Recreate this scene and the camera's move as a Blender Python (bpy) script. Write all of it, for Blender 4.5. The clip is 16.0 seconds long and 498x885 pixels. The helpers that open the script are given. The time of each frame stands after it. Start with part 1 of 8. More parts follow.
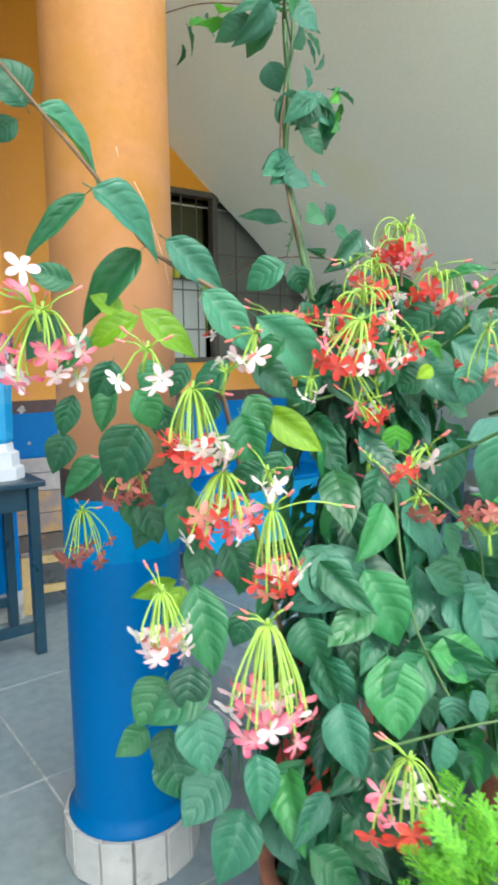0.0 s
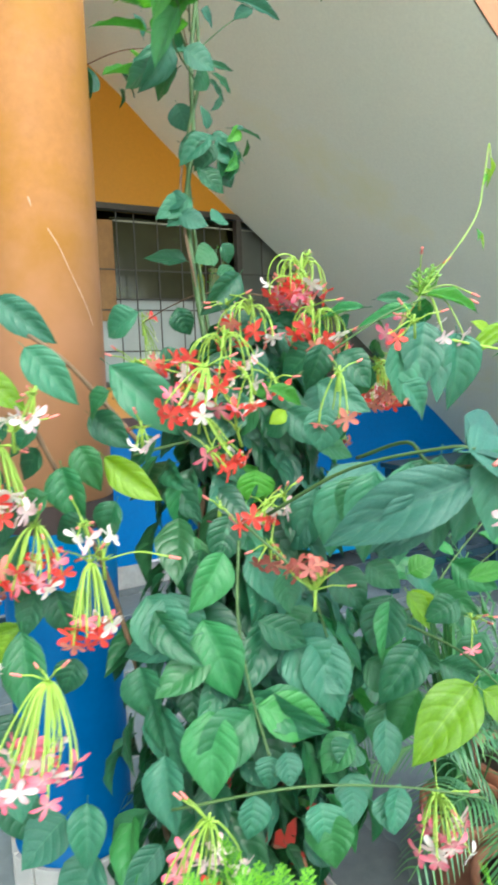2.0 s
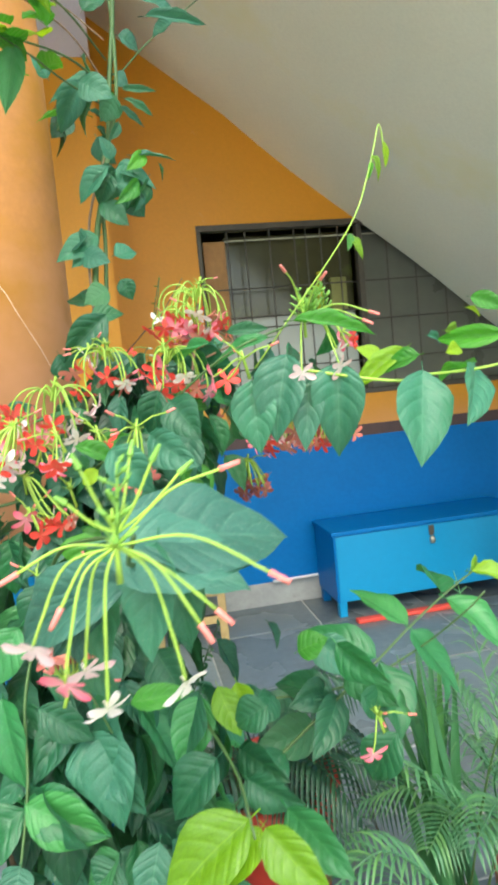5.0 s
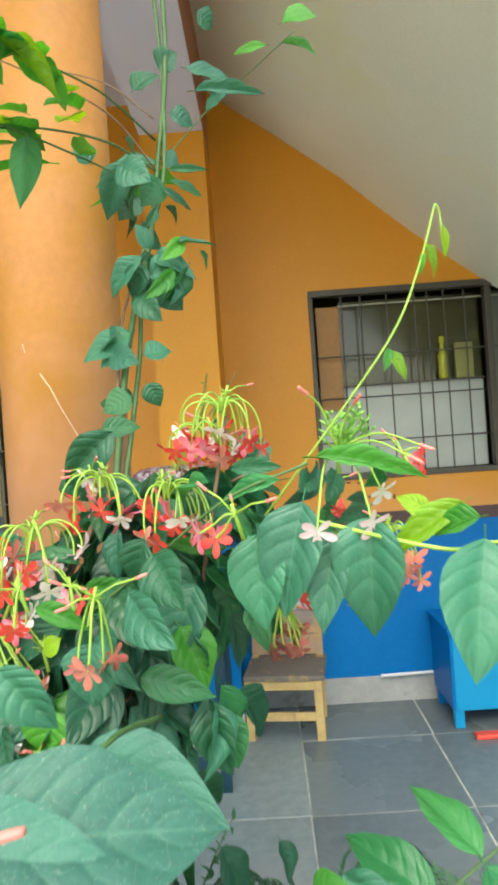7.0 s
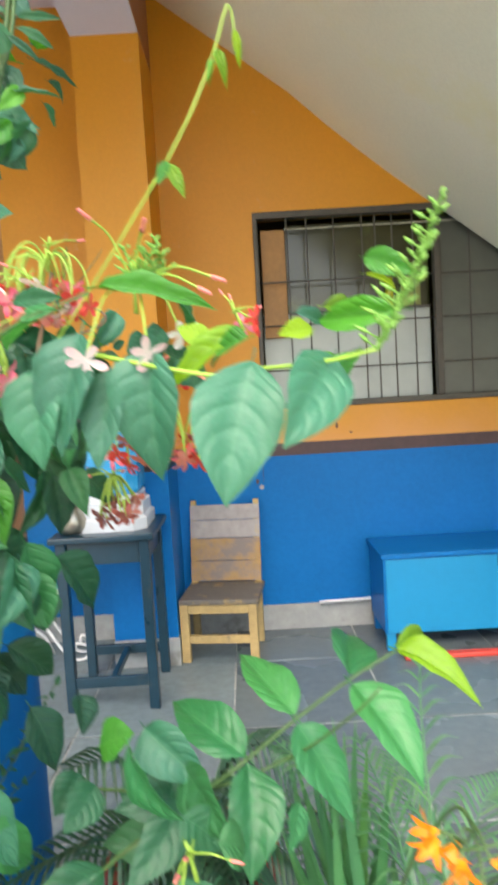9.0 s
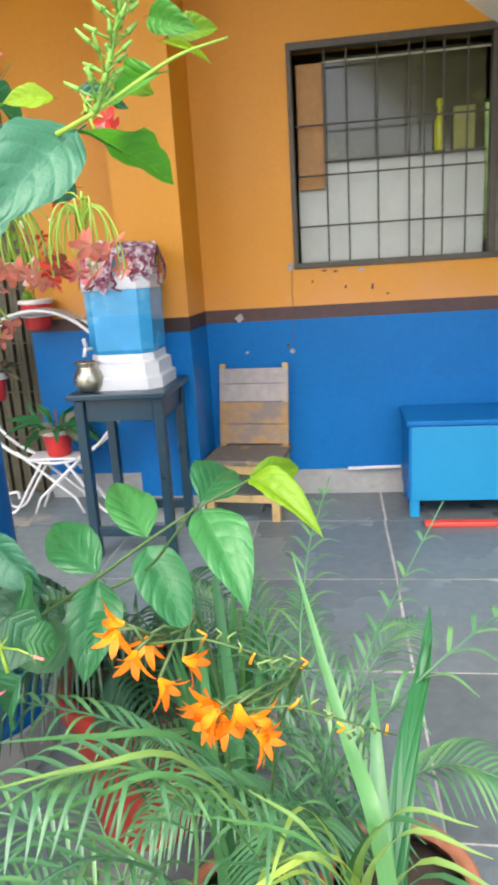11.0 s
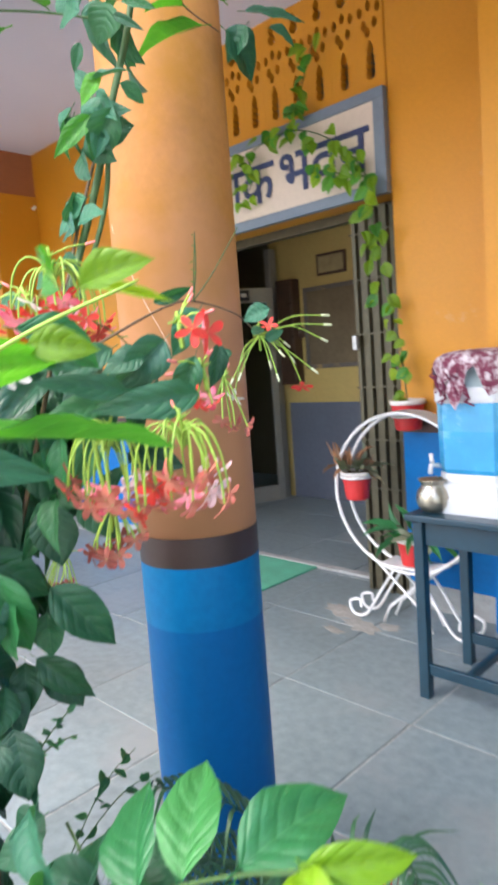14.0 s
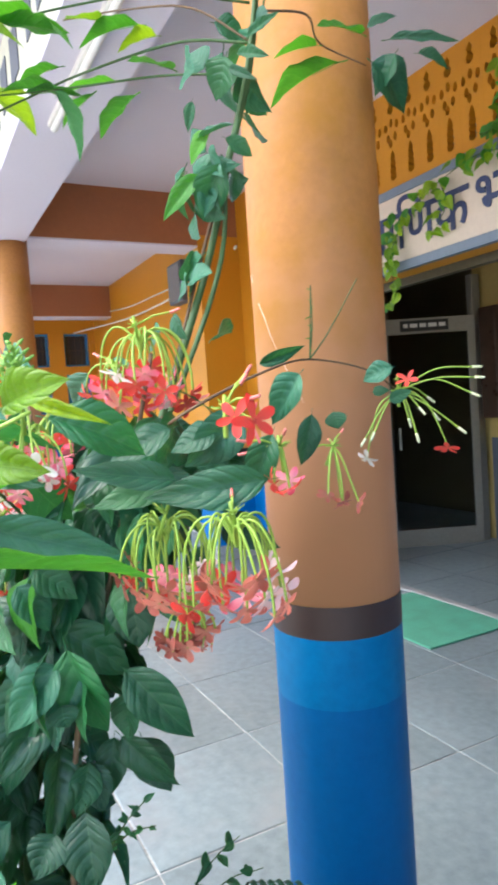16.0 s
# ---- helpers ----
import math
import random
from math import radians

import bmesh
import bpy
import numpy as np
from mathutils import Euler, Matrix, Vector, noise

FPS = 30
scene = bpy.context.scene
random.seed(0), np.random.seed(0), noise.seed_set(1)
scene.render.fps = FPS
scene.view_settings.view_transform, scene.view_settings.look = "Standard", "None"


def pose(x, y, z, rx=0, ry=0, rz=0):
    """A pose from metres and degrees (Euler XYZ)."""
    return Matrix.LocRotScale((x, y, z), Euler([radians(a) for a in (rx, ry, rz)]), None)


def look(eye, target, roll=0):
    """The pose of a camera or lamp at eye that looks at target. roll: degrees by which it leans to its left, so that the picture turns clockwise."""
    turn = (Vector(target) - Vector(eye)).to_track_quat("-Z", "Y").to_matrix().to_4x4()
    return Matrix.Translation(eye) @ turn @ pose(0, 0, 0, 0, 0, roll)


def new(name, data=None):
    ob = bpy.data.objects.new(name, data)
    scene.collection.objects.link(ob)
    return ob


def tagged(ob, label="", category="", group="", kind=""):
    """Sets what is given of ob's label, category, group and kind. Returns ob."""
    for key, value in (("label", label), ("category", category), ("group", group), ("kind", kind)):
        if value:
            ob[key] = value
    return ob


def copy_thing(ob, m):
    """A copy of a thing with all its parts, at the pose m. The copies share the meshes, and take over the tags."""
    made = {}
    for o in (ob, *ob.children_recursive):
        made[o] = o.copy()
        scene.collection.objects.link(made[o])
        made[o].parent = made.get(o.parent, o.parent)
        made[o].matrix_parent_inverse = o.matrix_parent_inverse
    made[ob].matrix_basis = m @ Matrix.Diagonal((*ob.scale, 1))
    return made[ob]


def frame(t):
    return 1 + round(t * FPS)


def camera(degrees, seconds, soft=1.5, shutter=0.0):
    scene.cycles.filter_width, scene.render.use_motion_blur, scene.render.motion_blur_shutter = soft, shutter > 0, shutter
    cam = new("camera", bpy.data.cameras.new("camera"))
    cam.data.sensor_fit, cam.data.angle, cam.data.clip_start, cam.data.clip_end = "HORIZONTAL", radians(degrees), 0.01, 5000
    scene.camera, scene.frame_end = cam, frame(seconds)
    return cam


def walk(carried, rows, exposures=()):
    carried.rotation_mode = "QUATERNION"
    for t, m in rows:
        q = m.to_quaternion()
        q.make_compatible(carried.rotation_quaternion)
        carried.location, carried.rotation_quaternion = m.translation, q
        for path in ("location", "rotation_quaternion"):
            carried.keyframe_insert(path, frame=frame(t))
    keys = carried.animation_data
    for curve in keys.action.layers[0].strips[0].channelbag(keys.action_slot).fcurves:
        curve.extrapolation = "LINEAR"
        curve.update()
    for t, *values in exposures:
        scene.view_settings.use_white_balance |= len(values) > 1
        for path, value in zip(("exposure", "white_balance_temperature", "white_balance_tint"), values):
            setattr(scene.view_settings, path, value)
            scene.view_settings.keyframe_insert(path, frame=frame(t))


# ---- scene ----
cam = camera(41.3, 16.0, soft=3.3, shutter=0.55)
METRES, EYE, TILT, LEAN, TURN = 2.9, 1.27, 0.0, 0.0, -37.0
ROWS = [
    (0.0, 0.0, 0.0, 0.0, -0.09, -7.73, 0.66),
    (0.5, 0.0337, -0.0167, 0.0024, 2.41, -8.15, 0.74),
    (1.0, 0.0621, -0.0173, 0.0044, 4.43, -8.41, 1.1),
    (1.5, 0.0938, -0.0038, 0.0054, 5.87, -7.93, 1.41),
    (2.0, 0.1317, 0.011, 0.018, 7.27, -6.78, 1.98),
    (2.5, 0.1688, 0.0261, 0.0173, 8.89, -6.03, 2.88),
    (3.0, 0.2121, 0.045, 0.0098, 11.38, -6.04, 3.71),
    (3.5, 0.2515, 0.0598, 0.0061, 14.81, -6.44, 4.89),
    (4.0, 0.2703, 0.0762, 0.0093, 18.18, -6.62, 5.27),
    (6.5, 0.3569, 0.189, 0.0603, 36.74, -1.4, 4.58),
    (7.0, 0.3332, 0.2194, 0.065, 38.25, -0.02, 4.01),
    (7.5, 0.3164, 0.2388, 0.0625, 39.05, 0.62, 3.61),
    (8.0, 0.3159, 0.2522, 0.058, 38.73, 0.22, 3.67),
    (8.5, 0.3418, 0.2647, 0.0417, 37.8, -1.46, 3.6),
    (9.0, 0.3824, 0.2756, 0.015, 36.76, -4.32, 3.35),
    (11.5, 0.4574, 0.364, -0.0174, 49.22, -15.46, 3.86),
    (12.0, 0.4609, 0.3787, -0.015, 55.19, -15.08, 4.54),
    (12.5, 0.4714, 0.4099, 0.0024, 60.83, -13.63, 5.73),
    (13.0, 0.4653, 0.434, 0.0169, 67.6, -11.82, 6.05),
    (13.5, 0.4474, 0.4676, 0.0228, 74.96, -9.39, 5.37),
    (14.0, 0.424, 0.5197, 0.0367, 81.6, -6.64, 4.18),
    (14.5, 0.411, 0.5513, 0.0531, 87.7, -4.98, 3.6),
    (15.0, 0.4009, 0.5667, 0.0573, 92.58, -4.13, 3.63),
    (15.5, 0.3932, 0.5727, 0.0573, 96.32, -3.48, 3.79),
    (16.0, 0.3887, 0.5719, 0.0538, 99.39, -3.21, 3.89),
]
walk(cam, [(t, pose(0, 0, EYE, TILT, LEAN, TURN) @ pose(METRES * x, METRES * y, METRES * z, 90 + pitch, roll, yaw)) for t, x, y, z, yaw, pitch, roll in ROWS],
     exposures=((0.0, 1.84, 6150, 1), (2.0, 1.82, 6200, -1), (4.0, 1.80, 6550, -1), (7.0, 1.77, 6850, -2), (9.0, 1.90, 6900, 7), (11.5, 1.90, 6680, 11), (13.0, 1.98, 6550, 12), (14.5, 2.14, 6280, 12), (16.0, 2.10, 6180, 10)))

# ---- light ----
world = bpy.data.worlds.new("sky")
scene.world = world
world.use_nodes = True
wn = world.node_tree
sky = wn.nodes.new("ShaderNodeTexSky")
sky.sky_type, sky.sun_disc = "NISHITA", False
sky.sun_elevation, sky.sun_rotation = radians(53), radians(190)
sky.air_density, sky.dust_density = 1.0, 3.0
wn.links.new(sky.outputs[0], wn.nodes["Background"].inputs[0])
wn.nodes["Background"].inputs[1].default_value = 0.15
sun = new("sun", bpy.data.lights.new("sun", "SUN"))
sun.data.energy, sun.data.angle, sun.data.color = 0.9, radians(50), (1.0, 0.96, 0.9)
sun.matrix_world = look((-0.5, -5, 10.0), (0.6, 1.6, 0.8))


# ---- materials ----
def nodes_of(name):
    m = bpy.data.materials.new(name)
    m.use_nodes = True
    return m, m.node_tree, m.node_tree.nodes["Principled BSDF"]


def paint(name, color, rough=0.5, metal=0.0, spread=0.12, grain=30.0, blotch=1.6, bump=0.15, dirt=None, dirt_amount=0.0, dirt_scale=5.0,
          spec=0.5, per_object=0.0, lower_tone=None):
    """A surface with two scales of variation, fine relief and, where given, stains of their own colour."""
    m, tree, bsdf = nodes_of(name)
    link = tree.links.new

    def node(kind, **values):
        n = tree.nodes.new(kind)
        for k, v in values.items():
            n.inputs[k].default_value = v
        return n

    coord = tree.nodes.new("ShaderNodeTexCoord")
    place = coord.outputs["Object"]
    if per_object:
        info = tree.nodes.new("ShaderNodeObjectInfo")
        shift = tree.nodes.new("ShaderNodeVectorMath")
        shift.operation = "MULTIPLY_ADD"
        shift.inputs[1].default_value = (1, 1, 1)
        comb = tree.nodes.new("ShaderNodeCombineXYZ")
        mul = tree.nodes.new("ShaderNodeMath")
        mul.operation, mul.inputs[1].default_value = "MULTIPLY", 40.0
        link(info.outputs["Random"], mul.inputs[0])
        link(mul.outputs[0], comb.inputs[0])
        link(mul.outputs[0], comb.inputs[1])
        link(place, shift.inputs[0])
        link(comb.outputs[0], shift.inputs[2])
        place = shift.outputs[0]
    fine = node("ShaderNodeTexNoise", Scale=grain, Detail=6.0, Roughness=0.6)
    wide = node("ShaderNodeTexNoise", Scale=blotch, Detail=4.0, Roughness=0.55)
    link(place, fine.inputs["Vector"])
    link(place, wide.inputs["Vector"])
    mix = tree.nodes.new("ShaderNodeMath")
    mix.operation = "ADD"
    link(fine.outputs[0], mix.inputs[0])
    link(wide.outputs[0], mix.inputs[1])
    value = tree.nodes.new("ShaderNodeMapRange")
    value.inputs["From Min"].default_value, value.inputs["From Max"].default_value = 0.6, 1.4
    value.inputs["To Min"].default_value, value.inputs["To Max"].default_value = 1 - spread, 1 + spread
    link(mix.outputs[0], value.inputs[0])
    last = value.outputs[0]
    if per_object:
        vary = tree.nodes.new("ShaderNodeMapRange")
        vary.inputs["To Min"].default_value, vary.inputs["To Max"].default_value = 1 - per_object, 1 + per_object
        link(info.outputs["Random"], vary.inputs[0])
        both = tree.nodes.new("ShaderNodeMath")
        both.operation = "MULTIPLY"
        link(last, both.inputs[0])
        link(vary.outputs[0], both.inputs[1])
        last = both.outputs[0]
    tint = tree.nodes.new("ShaderNodeVectorMath")
    tint.operation = "SCALE"
    tint.inputs[0].default_value = color
    link(last, tint.inputs["Scale"])
    out = tint.outputs[0]
    if dirt:
        mask = node("ShaderNodeTexNoise", Scale=dirt_scale, Detail=8.0, Roughness=0.65)
        link(place, mask.inputs["Vector"])
        ramp = tree.nodes.new("ShaderNodeMapRange")
        ramp.inputs["From Min"].default_value = 0.68 - 0.3 * dirt_amount
        ramp.inputs["From Max"].default_value = 0.76 - 0.2 * dirt_amount
        link(mask.outputs[0], ramp.inputs[0])
        over = tree.nodes.new("ShaderNodeMixRGB")
        over.inputs[2].default_value = (*dirt, 1)
        link(ramp.outputs[0], over.inputs[0])
        link(out, over.inputs[1])
        out = over.outputs[0]
    # Blends to a second colour below a given height.
    if lower_tone:
        low_color, low, high = lower_tone
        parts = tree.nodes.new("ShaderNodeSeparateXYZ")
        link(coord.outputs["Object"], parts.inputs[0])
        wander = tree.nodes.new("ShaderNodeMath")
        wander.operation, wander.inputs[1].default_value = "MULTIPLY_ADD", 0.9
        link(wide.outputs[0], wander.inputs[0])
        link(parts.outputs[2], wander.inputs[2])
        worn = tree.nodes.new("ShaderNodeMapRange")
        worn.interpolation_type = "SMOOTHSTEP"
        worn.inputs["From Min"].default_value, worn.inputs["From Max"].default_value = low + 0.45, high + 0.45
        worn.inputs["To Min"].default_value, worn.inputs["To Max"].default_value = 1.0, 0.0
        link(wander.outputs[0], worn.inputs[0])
        low_mix = tree.nodes.new("ShaderNodeMixRGB")
        low_mix.inputs[2].default_value = (*low_color, 1)
        link(worn.outputs[0], low_mix.inputs[0])
        link(out, low_mix.inputs[1])
        out = low_mix.outputs[0]
    link(out, bsdf.inputs["Base Color"])
    bsdf.inputs["Metallic"].default_value = metal
    bsdf.inputs["Specular IOR Level"].default_value = spec
    gloss = tree.nodes.new("ShaderNodeMapRange")
    gloss.inputs["To Min"].default_value, gloss.inputs["To Max"].default_value = max(0.03, rough - 0.12), min(1, rough + 0.12)
    link(wide.outputs[0], gloss.inputs[0])
    link(gloss.outputs[0], bsdf.inputs["Roughness"])
    relief = node("ShaderNodeBump", Strength=bump, Distance=0.004)
    link(fine.outputs[0], relief.inputs["Height"])
    link(relief.outputs[0], bsdf.inputs["Normal"])
    return m


def leafy(name, color, young=None, glow=0.3, rough=0.38, ribs=6.0, spots=0.0):
    """A leaf blade with a pale midrib and side veins along its own length and width, a little light coming through."""
    m, tree, bsdf = nodes_of(name)
    link = tree.links.new
    uv = tree.nodes.new("ShaderNodeUVMap")
    split = tree.nodes.new("ShaderNodeSeparateXYZ")
    link(uv.outputs[0], split.inputs[0])

    def calc(op, a, b=None):
        n = tree.nodes.new("ShaderNodeMath")
        n.operation = op
        for i, v in enumerate((a, b)):
            if v is None:
                continue
            if isinstance(v, (int, float)):
                n.inputs[i].default_value = v
            else:
                link(v, n.inputs[i])
        return n.outputs[0]

    across = calc("ABSOLUTE", calc("SUBTRACT", split.outputs[1], 0.5))
    arch = calc("ADD", calc("MULTIPLY", across, 0.34), calc("MULTIPLY", calc("MULTIPLY", across, across), 0.42))
    along = calc("SUBTRACT", calc("POWER", split.outputs[0], 0.86), arch)
    wave = calc("MULTIPLY", calc("ADD", calc("SINE", calc("MULTIPLY", along, ribs * 6.283)), 1.0), 0.5)
    vein = calc("POWER", wave, 26.0)
    mid = calc("LESS_THAN", across, 0.016)
    lines = calc("MAXIMUM", calc("MULTIPLY", vein, 0.55), mid)
    info = tree.nodes.new("ShaderNodeObjectInfo")
    isle = tree.nodes.new("ShaderNodeNewGeometry")
    chance = calc("FRACT", calc("ADD", info.outputs["Random"], isle.outputs["Random Per Island"]))
    coord = tree.nodes.new("ShaderNodeTexCoord")
    cloud = tree.nodes.new("ShaderNodeTexNoise")
    cloud.inputs["Scale"].default_value, cloud.inputs["Detail"].default_value = 28.0, 4.0
    link(coord.outputs["Object"], cloud.inputs["Vector"])
    shade = tree.nodes.new("ShaderNodeMapRange")
    shade.inputs["To Min"].default_value, shade.inputs["To Max"].default_value = 0.6, 1.4
    link(calc("MULTIPLY", calc("ADD", chance, cloud.outputs[0]), 0.5), shade.inputs[0])
    base = tree.nodes.new("ShaderNodeMixRGB")
    base.inputs[1].default_value = (*color, 1)
    second = young or (color[0] * 1.5, color[1] * 1.15, color[2] * 0.8)
    base.inputs[2].default_value = (*second, 1)
    link(calc("POWER", chance, 3.0), base.inputs[0])
    tint = tree.nodes.new("ShaderNodeVectorMath")
    tint.operation = "SCALE"
    link(base.outputs[0], tint.inputs[0])
    link(shade.outputs[0], tint.inputs["Scale"])
    pale = tree.nodes.new("ShaderNodeMixRGB")
    pale.inputs[2].default_value = (min(1, color[0] * 1.8 + 0.05), min(1, color[1] * 1.5 + 0.07), color[2] * 1.5 + 0.03, 1)
    link(calc("MULTIPLY", lines, 0.26), pale.inputs[0])
    link(tint.outputs[0], pale.inputs[1])
    colour = pale.outputs[0]
    if spots:
        fleck = tree.nodes.new("ShaderNodeTexNoise")
        fleck.inputs["Scale"].default_value, fleck.inputs["Detail"].default_value = 130.0, 2.0
        link(coord.outputs["Object"], fleck.inputs["Vector"])
        dots = tree.nodes.new("ShaderNodeMapRange")
        dots.inputs["From Min"].default_value, dots.inputs["From Max"].default_value = 0.66, 0.72
        dots.inputs["To Max"].default_value = spots
        link(fleck.outputs[0], dots.inputs[0])
        dust = tree.nodes.new("ShaderNodeMixRGB")
        dust.inputs[2].default_value = (0.5, 0.55, 0.45, 1)
        link(dots.outputs[0], dust.inputs[0])
        link(colour, dust.inputs[1])
        colour = dust.outputs[0]
    link(colour, bsdf.inputs["Base Color"])
    bsdf.inputs["Roughness"].default_value = rough
    bsdf.inputs["Specular IOR Level"].default_value = 0.58
    relief = tree.nodes.new("ShaderNodeBump")
    relief.inputs["Strength"].default_value, relief.inputs["Distance"].default_value = 0.55, 0.0020
    relief.invert = True
    quilt = calc("MULTIPLY", calc("POWER", wave, 3.0), 0.8 if ribs else 0.0)
    link(calc("ADD", calc("ADD", quilt, mid), calc("MULTIPLY", cloud.outputs[0], 0.9)), relief.inputs["Height"])
    link(relief.outputs[0], bsdf.inputs["Normal"])
    thin = tree.nodes.new("ShaderNodeBsdfTranslucent")
    bright = tree.nodes.new("ShaderNodeVectorMath")
    bright.operation = "MULTIPLY"
    bright.inputs[1].default_value = (1.5, 1.3, 0.5)
    link(colour, bright.inputs[0])
    link(bright.outputs[0], thin.inputs[0])
    both = tree.nodes.new("ShaderNodeMixShader")
    both.inputs[0].default_value = glow
    link(bsdf.outputs[0], both.inputs[1])
    link(thin.outputs[0], both.inputs[2])
    link(both.outputs[0], tree.nodes["Material Output"].inputs["Surface"])
    return m


def clear_glass(name, color=(0.9, 0.95, 0.95), rough=0.03):
    m, tree, bsdf = nodes_of(name)
    bsdf.inputs["Base Color"].default_value = (*color, 1)
    bsdf.inputs["Roughness"].default_value = rough
    bsdf.inputs["Transmission Weight"].default_value = 1.0
    bsdf.inputs["IOR"].default_value = 1.1
    return m


ORANGE = paint("orange_paint", (0.60, 0.250, 0.009), 0.5, lower_tone=((0.63, 0.28, 0.085), 0.90, 1.32), spread=0.08, grain=60, blotch=1.1, bump=0.12, dirt=(0.60, 0.31, 0.10), dirt_amount=0.1)
# Ochre above, peach below; upper tone also darkened for the weaker light up there.
COLUMN_PAINT = paint("column_paint", (0.46, 0.205, 0.060), 0.5, spec=0.25, lower_tone=((0.60, 0.285, 0.140), 1.32, 1.80), spread=0.16, grain=50, blotch=4.0, bump=0.06, dirt=(0.41, 0.185, 0.020), dirt_amount=0.62, dirt_scale=2.2)
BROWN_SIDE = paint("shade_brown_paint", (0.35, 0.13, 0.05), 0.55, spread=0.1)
BLUE = paint("blue_paint", (0.002, 0.138, 0.405), 0.45, spec=0.2, spread=0.12, grain=45, blotch=2.2, bump=0.12)
BLUE_DARK = paint("deep_blue_paint", (0.001, 0.095, 0.275), 0.45, spec=0.15, spread=0.12, grain=45, blotch=2.2, bump=0.1)
BLUE_STRIPE = paint("mid_blue_stripe", (0.001, 0.130, 0.32), 0.45, spread=0.18, grain=45, blotch=4, bump=0.12, spec=0.15)
BAND_WALL = paint("faded_brown_band", (0.075, 0.04, 0.038), 0.6, spread=0.25, grain=30, blotch=5)
BAND = paint("dark_brown_band", (0.035, 0.02, 0.018), 0.5, spread=0.2)
SOFFIT = paint("grey_white_plaster", (0.82, 0.83, 0.67), 0.8, spread=0.07, grain=80, blotch=0.9, bump=0.1, dirt=(0.82, 0.81, 0.55), dirt_amount=0.45, dirt_scale=0.9)
LILAC = paint("lilac_white_plaster", (0.68, 0.65, 0.74), 0.8, spread=0.05, grain=80, blotch=1.0, bump=0.1)
PLINTH = paint("worn_white_plinth", (0.33, 0.335, 0.325), 0.7, spread=0.2, grain=25, blotch=5, bump=0.4, dirt=(0.2, 0.2, 0.185), dirt_amount=0.4, dirt_scale=6)
# Trodden slabs, their tone also raised for the brighter light on that side.
SLATE_WORN_LIT = paint("trodden_lit_slate", (0.172, 0.214, 0.226), 0.33, spread=0.34, grain=22, blotch=0.8, bump=0.3, dirt=(0.225, 0.245, 0.25), dirt_amount=0.5, dirt_scale=1.1, per_object=0.06)
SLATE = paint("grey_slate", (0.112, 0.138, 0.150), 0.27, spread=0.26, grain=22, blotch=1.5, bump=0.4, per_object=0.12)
JOINT = paint("pale_cement_joint", (0.34, 0.345, 0.33), 0.85, spread=0.6, grain=40, blotch=6, bump=0.5)
DARK_METAL = paint("dark_window_metal", (0.075, 0.065, 0.05), 0.5, metal=0.3, spread=0.3)
PALE_WALL = paint("pale_cream_wall", (0.42, 0.4, 0.3), 0.7, spread=0.1)
YELLOW_WALL = paint("dull_yellow_wall", (0.50, 0.37, 0.12), 0.6, spread=0.1)
GREY_DADO = paint("dark_grey_dado", (0.11, 0.125, 0.16), 0.5, spread=0.15)
# Ground out of view; its tone is raised to bounce light onto the soffit.
EARTH = paint("pale_bounce_ground", (0.52, 0.48, 0.41), 0.95, spread=0.3, grain=12, blotch=1.5, bump=0.8)
TABLE_BLUE = paint("dark_blue_enamel", (0.008, 0.036, 0.058), 0.32, spread=0.25, grain=25, blotch=4, bump=0.15, dirt=(0.05, 0.06, 0.06), dirt_amount=0.2)
WHITE_PAINT = paint("white_paint", (0.75, 0.74, 0.70), 0.5, spread=0.06)
GLASS = clear_glass("window_glass")


# ---- mesh helpers ----
def mesh_of(name, bm, material=None, smooth=False):
    me = bpy.data.meshes.new(name)
    bm.to_mesh(me)
    bm.free()
    if material:
        me.materials.append(material)
    if smooth:
        for p in me.polygons:
            p.use_smooth = True
    return me


def part(name, bm, material, parent=None, label="", smooth=False):
    ob = new(name, mesh_of(name, bm, material, smooth))
    if parent:
        ob.parent = parent
    if label:
        ob["label"] = label
    return ob


def thing(name, label, category, group="", kind="", at=(0, 0, 0)):
    ob = new(name)
    ob.location = at
    ob.empty_display_size = 0.05
    return tagged(ob, label, category, group, kind)


def box(bm, x0, x1, y0, y1, z0, z1, bevel=0.0, m=None):
    """Adds a box, with bevelled edges where asked, to bm."""
    made = bmesh.ops.create_cube(bm, size=1)
    v = made["verts"]
    bmesh.ops.scale(bm, vec=(x1 - x0, y1 - y0, z1 - z0), verts=v)
    bmesh.ops.translate(bm, vec=((x0 + x1) / 2, (y0 + y1) / 2, (z0 + z1) / 2), verts=v)
    if bevel:
        edges = list({e for w in v for e in w.link_edges})
        got = bmesh.ops.bevel(bm, geom=edges, offset=bevel, segments=2, affect="EDGES", profile=0.5)
        v = list({w for f in got["faces"] for w in f.verts} | {w for w in v if w.is_valid})
    if m is not None:
        bmesh.ops.transform(bm, matrix=m, verts=[w for w in v if w.is_valid])
    return bm


def boxed(*a, **k):
    return box(bmesh.new(), *a, **k)


def lathe(bm, profile, around=24, x=0.0, y=0.0, cap=True):
    """Adds a turned shape: profile is (radius, height) from below to above."""
    rings = []
    for r, z in profile:
        rings.append([bm.verts.new((x + r * math.cos(2 * math.pi * i / around), y + r * math.sin(2 * math.pi * i / around), z)) for i in range(around)])
    for a, b in zip(rings, rings[1:]):
        for i in range(around):
            j = (i + 1) % around
            bm.faces.new((a[i], a[j], b[j], b[i]))
    if cap:
        bm.faces.new(rings[0][::-1])
        bm.faces.new(rings[-1])
    return bm


